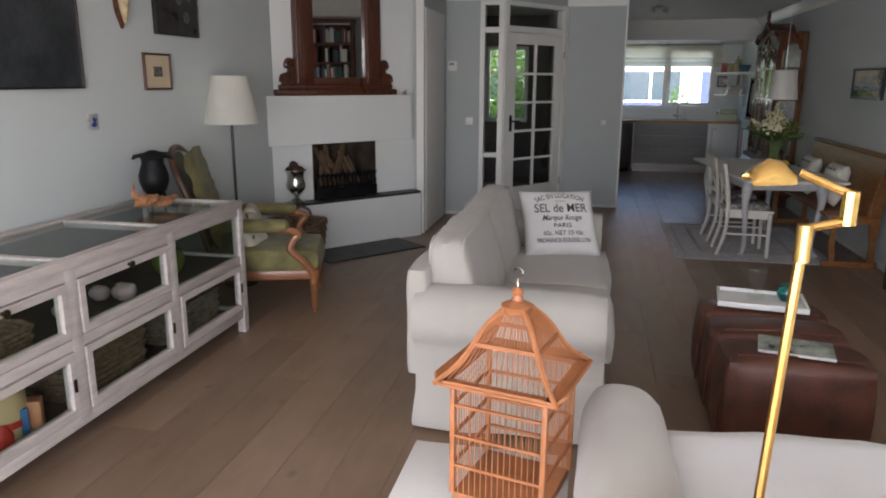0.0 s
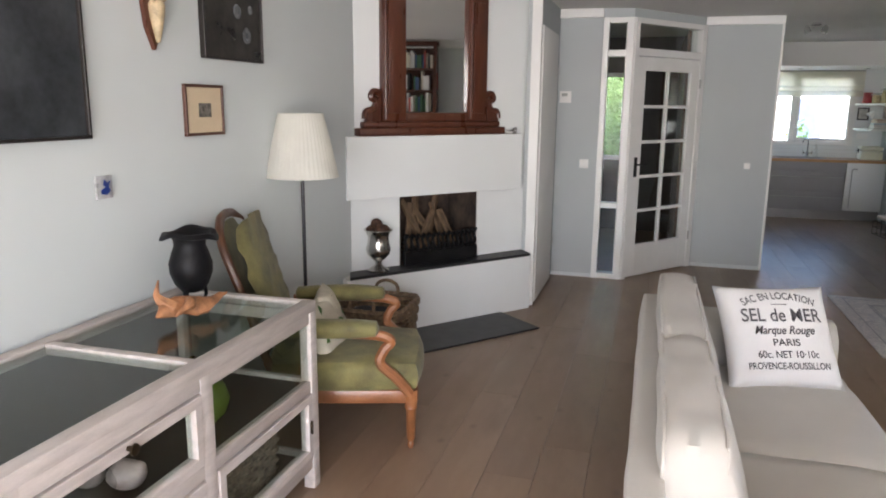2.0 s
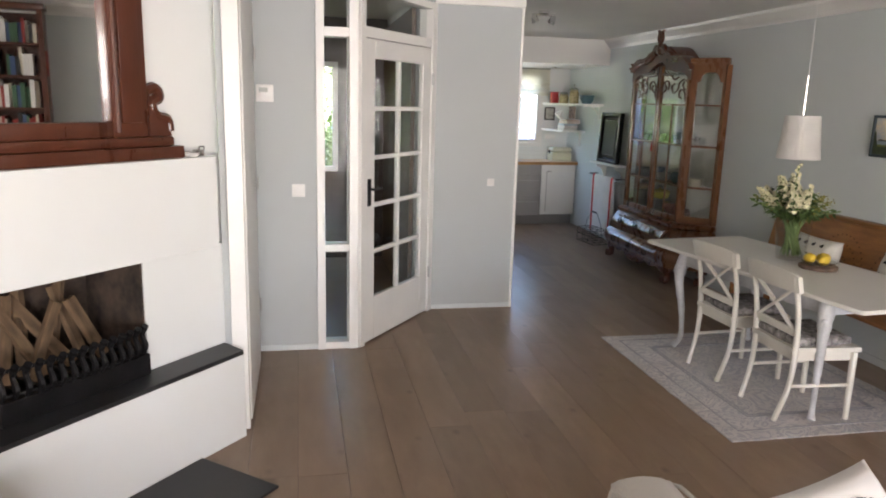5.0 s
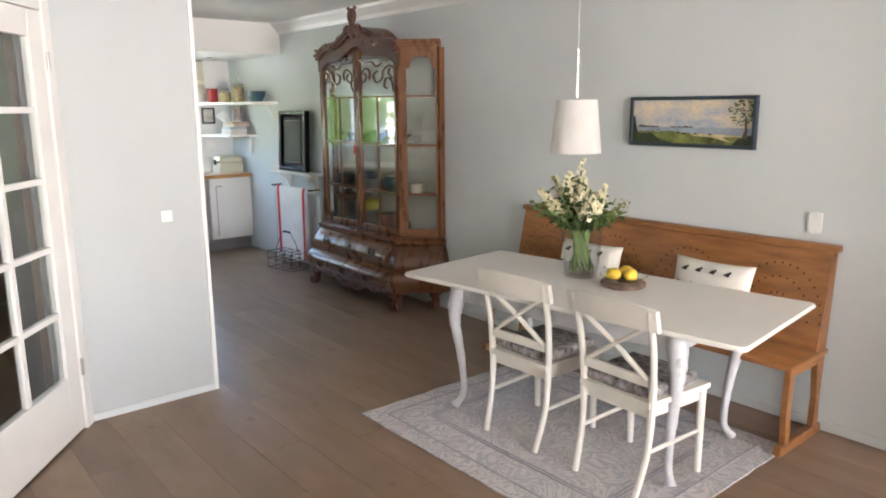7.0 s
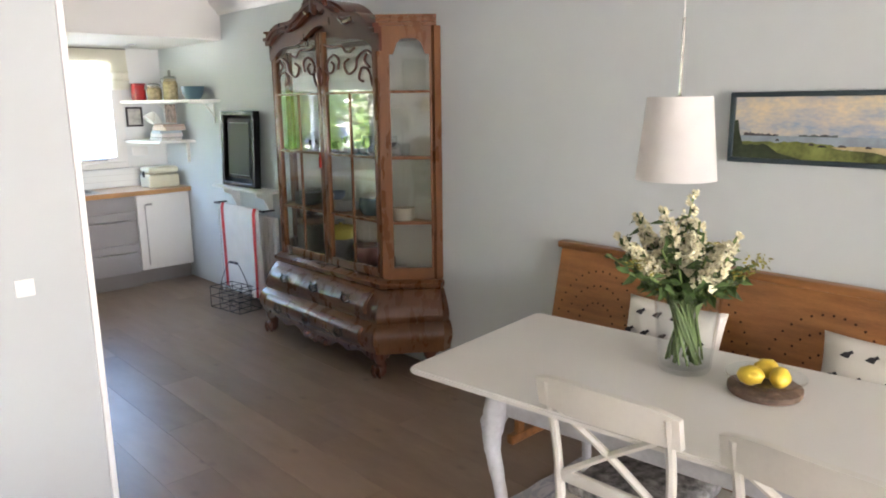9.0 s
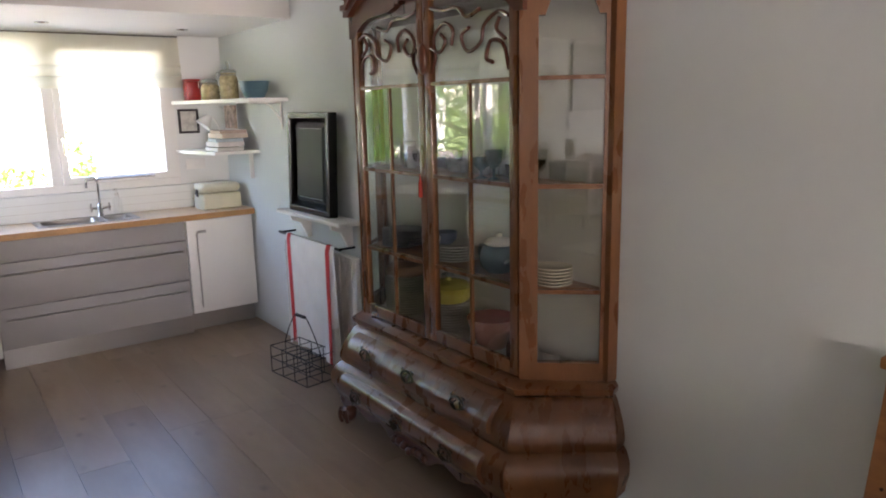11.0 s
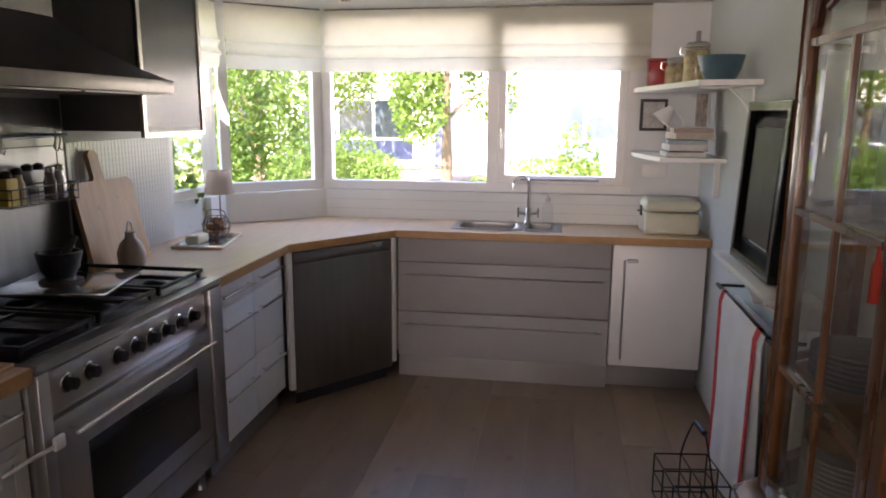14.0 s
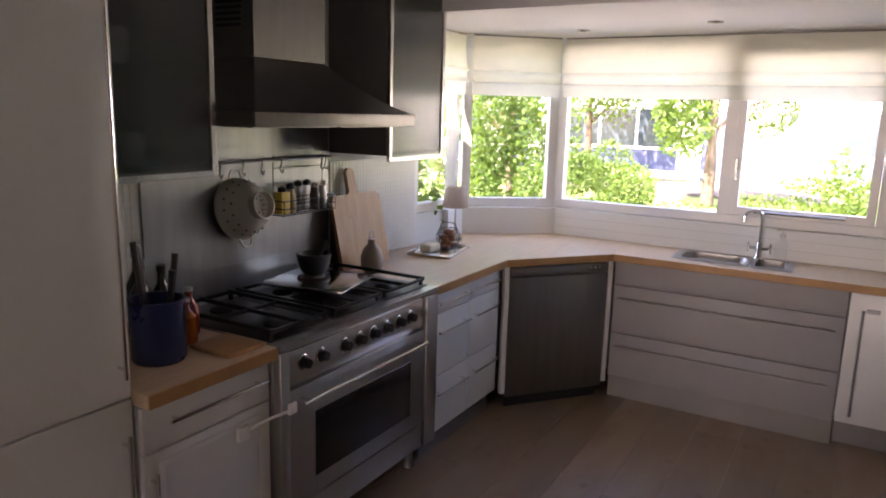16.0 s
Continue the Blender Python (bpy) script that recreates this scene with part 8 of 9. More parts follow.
ro = [b.verts.new(p) for p in ((f, -0.022, f), (w - f, -0.022, f), (w - f, -0.022, h - f), (f, -0.022, h - f))]
ri = [b.verts.new(p) for p in ((g, -0.050, g), (w - g, -0.050, g), (w - g, -0.050, h - g), (g, -0.050, h - g))]
for k in range(4):
    b.faces.new((ro[k], ro[(k + 1) % 4], ri[(k + 1) % 4], ri[k]))
part("inner_bevel", b, mat("polished_black", (0.01, 0.009, 0.008), 0.2, 0, 0.02, bump=0, spec=0.35), t, "polished sloping inner frame")
bx("panel", mat("picture_panel", (0.035, 0.036, 0.036), 0.45, 0, 0.05, spec=0.2), t, g + 0.002, -0.046, g + 0.002, w - g - 0.002, -0.01, h - g - 0.002)
t = thing("radiator", "white panel radiator under the ledge", "radiator")
bx("panel", TRIM, t, 3.268, 11.50, 0.12, 3.305, 12.45, 0.78, 0.006)
for k in range(12):
    b = bmesh.new()
    box(b, 3.262, 11.54 + k * 0.075, 0.15, 3.27, 11.57 + k * 0.075, 0.77, 0.003)
    part("fin", b, TRIM, t)
b = bmesh.new()
tube(b, [(3.27, 12.47, 0.76), (3.27, 12.50, 0.76), (3.27, 12.50, 0.0)], 0.008)
part("pipe", b, TRIM, t)
t = thing("towel_rail", "dark rail carrying a tea towel above the radiator", "rail")
b = bmesh.new()
tube(b, [(3.20, 11.55, 0.835), (3.20, 12.42, 0.835)], 0.009)
for y in (11.57, 12.40):
    tube(b, [(3.20, y, 0.835), (3.31, y, 0.835)], 0.007)
part("bar", b, DARKM, t)
t = thing("tea_towel", "white tea towel with red stripes hanging on the rail", "towel")
CLOTH, REDS = mat("towel_white", (0.80, 0.78, 0.75), 0.95, 0, 0.04, 8, 0.3, 300), mat("towel_red", (0.65, 0.06, 0.06), 0.95)


def drape(y0, y1, material, nm, off):
    b = bmesh.new()
    n, m_ = 10, 18
    g = []
    for i in range(n + 1):
        y = y0 + (y1 - y0) * i / n
        row = []
        for j in range(m_ + 1):
            s = j / m_
            z = 0.846 + off - (0.0 if s < 0.06 else (s - 0.06) * 0.80)
            x = 3.176 - off - 0.016 * math.sin(y * 27) * s - 0.010 * math.sin(y * 61 + 1) * s if s >= 0.06 else 3.203 - s * 0.28 - off
            row.append(b.verts.new((x, y + 0.01 * s * math.sin(y * 20), z)))
        g.append(row)
    for i in range(n):
        for j in range(m_):
            b.faces.new((g[i][j], g[i + 1][j], g[i + 1][j + 1], g[i][j + 1]))
    ex = bmesh.ops.extrude_face_region(b, geom=b.faces[:])
    bmesh.ops.translate(b, vec=(0.002, 0, 0), verts=[q for q in ex["geom"] if isinstance(q, bmesh.types.BMVert)])
    return part(nm, b, material, t, smooth=True, angle=70)


drape(11.60, 12.28, CLOTH, "cloth", 0)
drape(11.645, 11.695, REDS, "stripe", 0.0035)
drape(12.205, 12.255, REDS, "stripe", 0.0035)
t = thing("bottle_carrier", "black wire bottle carrier with a wooden grip on the floor", "bottle carrier", pose(3.05, 11.84, 0, 0, 0, 8))
b = bmesh.new()
for z in (0.006, 0.10, 0.18):
    tube(b, [(-0.11, -0.2, z), (0.11, -0.2, z), (0.11, 0.2, z), (-0.11, 0.2, z), (-0.11, -0.2, z)], 0.0035, 5)
    for y in (-0.067, 0.067):
        tube(b, [(-0.11, y, z), (0.11, y, z)], 0.003, 5)
    tube(b, [(0, -0.2, z), (0, 0.2, z)], 0.003, 5)
for x in (-0.11, 0, 0.11):
    for y in (-0.2, -0.067, 0.067, 0.2):
        tube(b, [(x, y, 0.006), (x, y, 0.18)], 0.003, 5)
part("wire_frame", b, IRON, t)
b = bmesh.new()
tube(b, curve_pts([(0, -0.2, 0.18), (0, -0.16, 0.26), (0, -0.09, 0.36), (0, -0.05, 0.39), (0, 0.05, 0.39), (0, 0.09, 0.36), (0, 0.16, 0.26), (0, 0.2, 0.18)], 5), 0.0035, 5)
part("handle", b, IRON, t)
b = bmesh.new()
tube(b, [(0, -0.05, 0.392), (0, 0.05, 0.392)], 0.011, 8)
part("grip", b, DARKM, t)


# ---------- blinds ----------
def blind(p0, p1, label):
    p0, p1 = Vector((*p0, 0)), Vector((*p1, 0))
    w, ang = (p1 - p0).length, math.atan2(p1.y - p0.y, p1.x - p0.x)
    t = thing("roman_blind", label, "blind", Matrix.Translation((p0.x, p0.y, 0)) @ Matrix.Rotation(ang, 4, "Z"), "kitchen blinds")
    prof = [(0.0, 2.215), (-0.004, 2.10), (-0.012, 2.02), (-0.03, 2.0), (-0.012, 1.985), (-0.012, 1.95), (-0.035, 1.925), (-0.014, 1.915), (-0.012, 1.87), (0.0, 1.842)]
    b = bmesh.new()
    n = max(3, int(w / 0.12))
    rows = [[b.verts.new((w * i / n, y + 0.004 * noise.noise((i * 0.8, z * 6, p0.x)), z + 0.003 * noise.noise((i * 0.5, 2, z)))) for y, z in prof] for i in range(n + 1)]
    for a, c in zip(rows, rows[1:]):
        for k in range(len(prof) - 1):
            b.faces.new((a[k], a[k + 1], c[k + 1], c[k]))
    part("cloth", b, BLIND, t, smooth=True, angle=70)
    b = bmesh.new()
    tube(b, [(0, 0.004, 2.222), (w, 0.004, 2.222)], 0.007, 6)
    part("rail", b, SILVER, t)


blind((0.98, 13.60), (2.98, 13.60), "half-raised cream roman blind over the wide window")
blind((0.50, 13.20), (0.955, 13.585), "half-raised cream roman blind over the slanted window")
blind((0.46, 12.42), (0.46, 13.17), "half-raised cream roman blind over the side window")
for x, y in ((1.2, 13.3), (2.0, 13.1), (2.9, 13.2)):
    t = thing("downlight", "small recessed ceiling spotlight over the worktop", "downlight", pose(x, y, 2.235), "kitchen downlights")
    b = bmesh.new()
    lathe(b, [(0.042, 0), (0.04, -0.005), (0.028, -0.004), (0.026, -0.001), (0, -0.001)], seg=20)
    part("ring", b, SILVER, t, smooth=True)


# ---------- walnut display cabinet ----------
VX0, VYA, VYB = 3.03, 9.80, 11.0


def ring(d):
    """The cabinet's plan, d metres outside its upper front."""
    return [(3.316, 9.58 - 0.6 * d), (3.285 - 0.35 * d, 9.56 - 0.6 * d), (VX0 - d, VYA - 0.55 * d), (VX0 - d, VYB + 0.55 * d), (3.26 - 0.4 * d, 11.19 + 0.6 * d), (3.312, 11.17 + 0.6 * d)]


def loft(bm, rows):
    prev = None
    for d, z in rows:
        cur = [bm.verts.new((x, y, z)) for x, y in ring(d)]
        if prev:
            for k in range(6):
                bm.faces.new((prev[k], prev[(k + 1) % 6], cur[(k + 1) % 6], cur[k]))
        else:
            bm.faces.new(cur[::-1])
        prev = cur
    bm.faces.new(prev)


t = thing("vitrine", "large carved walnut display cabinet with glazed doors and bulging drawers", "cabinet")
b = bmesh.new()
loft(b, [(0.10, 0.16), (0.135, 0.165), (0.14, 0.19), (0.165, 0.24), (0.165, 0.29), (0.14, 0.335), (0.11, 0.355), (0.12, 0.375), (0.118, 0.40), (0.10, 0.45), (0.05, 0.535), (0.03, 0.55), (0.05, 0.565), (0.055, 0.59), (0.03, 0.605), (0.0, 0.61)])
part("bombe_base", b, WALNUT, t, "bulging base with two drawers", smooth=True, angle=32)
def base_out(z):
    """How far the bulging base stands out at a height."""
    rows = [(0.165, 0.135), (0.19, 0.14), (0.24, 0.165), (0.29, 0.165), (0.335, 0.14), (0.355, 0.11), (0.375, 0.12), (0.40, 0.118), (0.45, 0.10), (0.535, 0.05)]
    for (za, da), (zb, db) in zip(rows, rows[1:]):
        if z <= zb:
            return da + (db - da) * (z - za) / (zb - za)
    return rows[-1][1]


for z0, z1, swell in ((0.395, 0.53, 0.026), (0.185, 0.33, 0.014)):
    b = bmesh.new()
    n = 10
    y0, y1 = VYA + 0.035, VYB - 0.035
    cols = []
    for y, inset in ((y0, 0.02), (y0 + 0.004, 0.0), (y1 - 0.004, 0.0), (y1, 0.02)):
        cols.append([b.verts.new((VX0 - base_out(z0 + (z1 - z0) * k / n) - (0.010 + swell * math.sin(math.pi * k / n) ** 0.7 if 0 < k < n else -0.01) + inset, y, z0 + (z1 - z0) * k / n)) for k in range(n + 1)])
    for g0, g1 in zip(cols, cols[1:]):
        for k in range(n):
            b.faces.new((g0[k], g1[k], g1[k + 1], g0[k + 1]))
    part("drawer_front", b, WALNUT, t, "swelling walnut drawer front", smooth=True, angle=50)
for z, d in ((0.468, 0.118), (0.258, 0.185)):
    for y in (10.03, 10.40, 10.77):
        b = bmesh.new()
        x = VX0 - d - 0.014
        for s in (-1, 1):
            tube(b, curve_pts([(x, y, z + 0.028), (x - 0.004, y + s * 0.03, z + 0.02), (x - 0.004, y + s * 0.045, z - 0.005), (x, y + s * 0.02, z - 0.02), (x, y, z - 0.028)], 4), 0.006, 5)
            tube(b, curve_pts([(x, y + s * 0.012, z + 0.01), (x - 0.012, y + s * 0.028, z - 0.01), (x - 0.014, y, z - 0.024)], 4), 0.004, 5)
            tube(b, curve_pts([(x, y + s * 0.03, z + 0.02), (x, y + s * 0.045, z + 0.03), (x, y + s * 0.03, z + 0.036)], 3), 0.004, 5)
        part("drawer_mount", b, BRONZE, t, "pierced bronze drawer mount", smooth=True)
# apron and claw feet
b = bmesh.new()
ap = [(VYA - 0.02, 0.165)] + [(VYA - 0.02 + (VYB - VYA + 0.04) * k / 24, 0.165 - 0.03 - 0.05 * max(0, math.cos((k - 12) / 24 * 6.0)) ** 2 - 0.018 * math.cos(k * 1.3)) for k in range(25)] + [(VYB + 0.02, 0.165)]
prism(b, ap, 0, 0.03, Matrix(((0, 0, 1, VX0 - 0.13), (1, 0, 0, 0), (0, 1, 0, 0), (0, 0, 0, 1))))
for k in range(7):
    y = 10.40 + (k - 3) * 0.04
    bmesh.ops.create_icosphere(b, subdivisions=2, radius=0.022, matrix=Matrix.Translation((VX0 - 0.135, y, 0.115 - 0.008 * math.cos(k * 2.0) + 0.004 * abs(k - 3))))
part("apron", b, MAHOG, t, "carved apron", smooth=True)
for x, y in ((VX0 - 0.07, VYA - 0.04), (VX0 - 0.07, VYB + 0.07), (3.24, 9.6), (3.24, 11.16)):
    b = bmesh.new()
    tube(b, curve_pts([(x + 0.02, y, 0.17), (x - 0.01, y, 0.13), (x + 0.005, y, 0.08), (x - 0.01, y, 0.045)], 4), [0.05, 0.055, 0.055, 0.05, 0.045, 0.04, 0.036, 0.034, 0.034, 0.035, 0.036, 0.036, 0.036], 10)
    bmesh.ops.create_uvsphere(b, u_segments=12, v_segments=8, radius=0.046, matrix=Matrix.Translation((x - 0.012, y, 0.044)))
    for a in (-0.9, 0, 0.9):
        tube(b, [(x - 0.02 - 0.035 * math.cos(a), y + 0.035 * math.sin(a), 0.075), (x - 0.018 - 0.048 * math.cos(a), y + 0.048 * math.sin(a), 0.04), (x - 0.015 - 0.04 * math.cos(a), y + 0.04 * math.sin(a), 0.008)], 0.010, 6)
    part("claw_foot", b, MAHOG, t, "carved ball-and-claw foot", smooth=True)

# upper case
Z0, Z1 = 0.61, 2.13
def slat(bm, p, q, z0, z1, th=0.035, inset=0.0):
    """A board along the plan line p to q, standing z0 to z1, thickness inwards."""
    p, q = Vector((*p, 0)), Vector((*q, 0))
    n = Vector((q.y - p.y, -(q.x - p.x), 0)).normalized()
    if n.x < 0:
        n = -n
    p, q = p + n * inset, q + n * inset
    prism(bm, [(p.x, p.y), (q.x, q.y), (q.x + n.x * th, q.y + n.y * th), (p.x + n.x * th, p.y + n.y * th)], z0, z1)


A_, B_, C_, D_ = (3.285, 9.56), (VX0, VYA), (VX0, VYB), (3.26, 11.19)
for p, q in ((A_, B_), (D_, C_)):
    pv, qv = Vector(p), Vector(q)
    for f0, f1, nm in ((0.0, 0.13, "side_stile"), (0.80, 1.0, "corner_stile")):
        b = bmesh.new()
        slat(b, pv.lerp(qv, f0), pv.lerp(qv, f1), Z0, Z1)
        part(nm, b, WALNUT, t)
    b = bmesh.new()
    slat(b, pv.lerp(qv, 0.13), pv.lerp(qv, 0.80), Z0, Z0 + 0.07)
    part("side_rail", b, WALNUT, t)
    # arched head of the side pane
    b = bmesh.new()
    n = 10
    pa, qa = pv.lerp(qv, 0.13), pv.lerp(qv, 0.80)
    inn = Vector((q[1] - p[1], -(q[0] - p[0]))).normalized()
    if inn.x < 0:
        inn = -inn
    for th in (0,):
        lower = []
        for k in range(n + 1):
            s = k / n
            arch = 0.09 * min(1, max(0, 1 - (abs(2 * s - 1) / 0.72) ** 4)) ** 0.5
            lower.append((s, 1.97 + arch))
        prev = None
        for s, z in lower:
            w = pa.lerp(qa, s)
            cur = [b.verts.new((w.x, w.y, z)), b.verts.new((w.x, w.y, Z1)), b.verts.new((w.x + inn.x * 0.035, w.y + inn.y * 0.035, Z1)), b.verts.new((w.x + inn.x * 0.035, w.y + inn.y * 0.035, z))]
            if prev:
                for i in range(4):
                    b.faces.new((prev[i], prev[(i + 1) % 4], cur[(i + 1) % 4], cur[i]))
            prev = cur
    part("side_head", b, WALNUT, t)
    for z in (1.755, 1.365, 0.962):
        b = bmesh.new()
        slat(b, pv.lerp(qv, 0.13), pv.lerp(qv, 0.80), z - 0.008, z + 0.008, 0.014, 0.006)
        part("glazing_bar", b, WALNUT, t)
    b = bmesh.new()
    slat(b, pv.lerp(qv, 0.13), pv.lerp(qv, 0.80), Z0 + 0.07, 2.06, 0.003, 0.018)
    part("side_pane", b, CLEAR, t)
YM = (VYA + VYB) / 2


def arch_z(y):
    """Height of the pediment's lower edge over the doors."""
    s = abs(y - YM) / (YM - VYA)
    return 2.0 + 0.11 * (1 - s) ** 0.8


for y0, y1, outer in ((VYA + 0.012, YM - 0.002, 0), (YM + 0.002, VYB - 0.012, 1)):
    b = bmesh.new()
    box(b, VX0 + 0.002, y0, Z0 + 0.005, VX0 + 0.032, y0 + 0.045, arch_z(y0) + 0.03, 0.003), box(b, VX0 + 0.002, y1 - 0.045, Z0 + 0.005, VX0 + 0.032, y1, arch_z(y1) + 0.03, 0.003)
    box(b, VX0 + 0.002, y0 + 0.045, Z0 + 0.005, VX0 + 0.032, y1 - 0.045, Z0 + 0.06, 0.003)
    dr = part("door", b, WALNUT, t, "glazed cabinet door", smooth=True)
    for z in (1.755, 1.365, 0.968):
        bx("glazing_bar", WALNUT, dr, VX0 + 0.006, y0 + 0.045, z - 0.008, VX0 + 0.022, y1 - 0.045, z + 0.008)
    ym = (y0 + y1) / 2
    bx("glazing_bar", WALNUT, dr, VX0 + 0.008, ym - 0.008, Z0 + 0.06, VX0 + 0.02, ym + 0.008, 1.755)
    bx("pane", CLEAR, dr, VX0 + 0.015, y0 + 0.045, Z0 + 0.06, VX0 + 0.018, y1 - 0.045, 2.1)
    s = 1 if outer else -1
    e = y1 - 0.05 if outer else y0 + 0.05
    c = y0 + 0.05 if outer else y1 - 0.05
    w = abs(e - c)
    for ctrl in ([(e, 1.79), (e - s * 0.03, 1.88), (e - s * 0.10, 1.90), (e - s * 0.13, 1.84), (e - s * 0.09, 1.82)], [(e, 1.98), (e - s * 0.06, 2.0), (e - s * 0.14, 1.96), (e - s * 0.16, 1.90), (e - s * 0.24, 1.87), (e - s * 0.28, 1.93), (e - s * 0.23, 1.96)], [(c, 1.80), (c + s * 0.03, 1.86), (c + s * 0.02, 1.94), (c + s * 0.09, 1.99), (c + s * 0.15, 1.96), (c + s * 0.14, 1.90)], [(c, 1.90), (c + s * 0.06, 1.88), (c + s * 0.10, 1.92), (c + s * 0.07, 1.95)], [(c, 2.06), (c + s * 0.08, 2.04), (c + s * 0.18, 2.04), (c + s * 0.24, 2.0), (c + s * 0.32, 2.02)], [(e - s * 0.02, 1.90), (e - s * 0.07, 1.94), (e - s * 0.05, 1.98)]):
        b = bmesh.new()
        tube(b, [Vector((VX0 + 0.008, y, z)) for _, y, z in [(0, p.x, p.y) for p in curve_pts([(a, z, 0) for a, z in ctrl], 5)]], 0.008, 6)
        part("tracery", b, MAHOG, dr, "carved scrolling tracery", smooth=True)
b = bmesh.new()
bmesh.ops.create_icosphere(b, subdivisions=2, radius=0.03, matrix=Matrix.Translation((VX0 - 0.002, YM, 1.86)) @ Matrix.Diagonal((0.6, 1, 2.2, 1)))
part("key_plate", b, MAHOG, t, smooth=True)
b = bmesh.new()
lathe(b, [(0.003, 0.10), (0.005, 0.075), (0.009, 0.065), (0.010, 0.0), (0, 0.0)], (VX0 - 0.010, YM + 0.03, 1.27), 10)
part("tassel", b, mat("red_tassel", (0.30, 0.03, 0.015), 0.9), t, "small red key tassel", smooth=True)
# pediment and cornice
b = bmesh.new()
n = 28
for xo, dz0, dz1, th in ((0.0, -0.03, 0.07, 0.06), (-0.03, 0.07, 0.10, 0.12), (-0.045, 0.10, 0.125, 0.14)):
    prev = None
    for k in range(n + 1):
        y = VYA - 0.02 + (VYB - VYA + 0.04) * k / n
        s = abs(y - YM) / (YM - VYA + 0.02)
        z = 2.02 + 0.16 * max(0, math.cos(min(1, s) * 1.75)) + 0.03 * math.cos(s * 8) * (s < 0.9)
        cur = [b.verts.new((VX0 + xo, y, z + dz0)), b.verts.new((VX0 + xo, y, z + dz1)), b.verts.new((VX0 + xo + th, y, z + dz1)), b.verts.new((VX0 + xo + th, y, z + dz0))]
        if prev:
            for i in range(4):
                b.faces.new((prev[i], prev[(i + 1) % 4], cur[(i + 1) % 4], cur[i]))
        else:
            b.faces.new(cur)
        prev = cur
    b.faces.new(prev[::-1])
part("pediment", b, MAHOG, t, "arched carved pediment", smooth=True, angle=35)
for p, q in ((A_, B_), (D_, C_)):
    b = bmesh.new()
    slat(b, p, q, Z1, Z1 + 0.02, 0.06, -0.012), slat(b, p, q, Z1 + 0.02, Z1 + 0.045, 0.08, -0.03), slat(b, p, q, Z1 + 0.045, Z1 + 0.06, 0.1, -0.045)
    part("cornice", b, WALNUT, t)
b = bmesh.new()
prism(b, [(3.31, 9.56), (3.285, 9.56), (VX0 + 0.03, VYA), (VX0 + 0.03, VYB), (3.26, 11.19), (3.31, 11.19)], 2.06, 2.12)
part("top_board", b, MAHOG, t)
b = bmesh.new()
M7 = Matrix(((0, 0, 1, 0), (1, 0, 0, 0), (0, 1, 0, 0), (0, 0, 0, 1)))
prism(b, [(YM - 0.34 + 0.68 * k / 16, 2.12 + 0.22 * math.sin(math.pi * k / 16) ** 0.7) for k in range(17)], VX0 + 0.05, 3.30, M7)
part("vaulted_top", b, MAHOG, t, smooth=True)
b = bmesh.new()
for s in (-1, 1):
    tube(b, curve_pts([(VX0 - 0.02, YM + s * 0.02, 2.30), (VX0 - 0.02, YM + s * 0.08, 2.34), (VX0 - 0.02, YM + s * 0.12, 2.29), (VX0 - 0.02, YM + s * 0.07, 2.26)], 4), 0.02, 7)
    tube(b, curve_pts([(VX0 - 0.02, YM + s * 0.12, 2.27), (VX0 - 0.02, YM + s * 0.22, 2.26), (VX0 - 0.02, YM + s * 0.30, 2.18), (VX0 - 0.02, YM + s * 0.40, 2.19)], 4), 0.018, 7)
    tube(b, curve_pts([(VX0 - 0.02, YM + s * 0.015, 2.36), (VX0 - 0.02, YM + s * 0.045, 2.42), (VX0 - 0.02, YM + s * 0.03, 2.47), (VX0 - 0.02, YM + s * 0.055, 2.49)], 4), 0.016, 7)
bmesh.ops.create_icosphere(b, subdivisions=2, radius=0.045, matrix=Matrix.Translation((VX0 - 0.02, YM, 2.31)) @ Matrix.Diagonal((0.7, 1, 1.6, 1)))
bmesh.ops.create_icosphere(b, subdivisions=2, radius=0.03, matrix=Matrix.Translation((VX0 - 0.02, YM, 2.44)) @ Matrix.Diagonal((0.7, 1, 1.7, 1)))
part("crest", b, MAHOG, t, "carved crest finial", smooth=True)
# inside: back, floor, shelves
VIN = mat("cabinet_lining", (0.57, 0.55, 0.50), 0.7, 0, 0.06)
bx("back_panel", VIN, t, 3.292, 9.61, 0.61, 3.31, 11.15, 2.07)
for y0 in (9.556, 11.15):
    bx("back_stile", WALNUT, t, 3.262, y0, 0.612, 3.314, y0 + 0.042, 2.13)
inner = [(3.29, 9.63), (3.262, 9.63), (VX0 + 0.05, VYA + 0.03), (VX0 + 0.05, VYB - 0.03), (3.25, 11.08), (3.284, 11.08)]
for z in (0.955, 1.35):
    b = bmesh.new()
    prism(b, inner, z, z + 0.016)
    part("shelf", b, PINE, t)
b = bmesh.new()
prism(b, inner, 0.611, 0.625)
part("inner_floor", b, VIN, t)

# china inside
def plates(x, y, z, r, count, material, label):
    t = thing("plate_stack", label, "plates", pose(x, y, z), "plate stacks in the cabinet")
    for k in range(count):
        b = bmesh.new()
        lathe(b, [(r * 0.55, 0), (r * 0.6, 0.003), (r, 0.014), (r, 0.017), (r * 0.6, 0.007), (0, 0.006)], (0, 0, k * 0.0125), 26)
        part("plate", b, material, t, smooth=True)


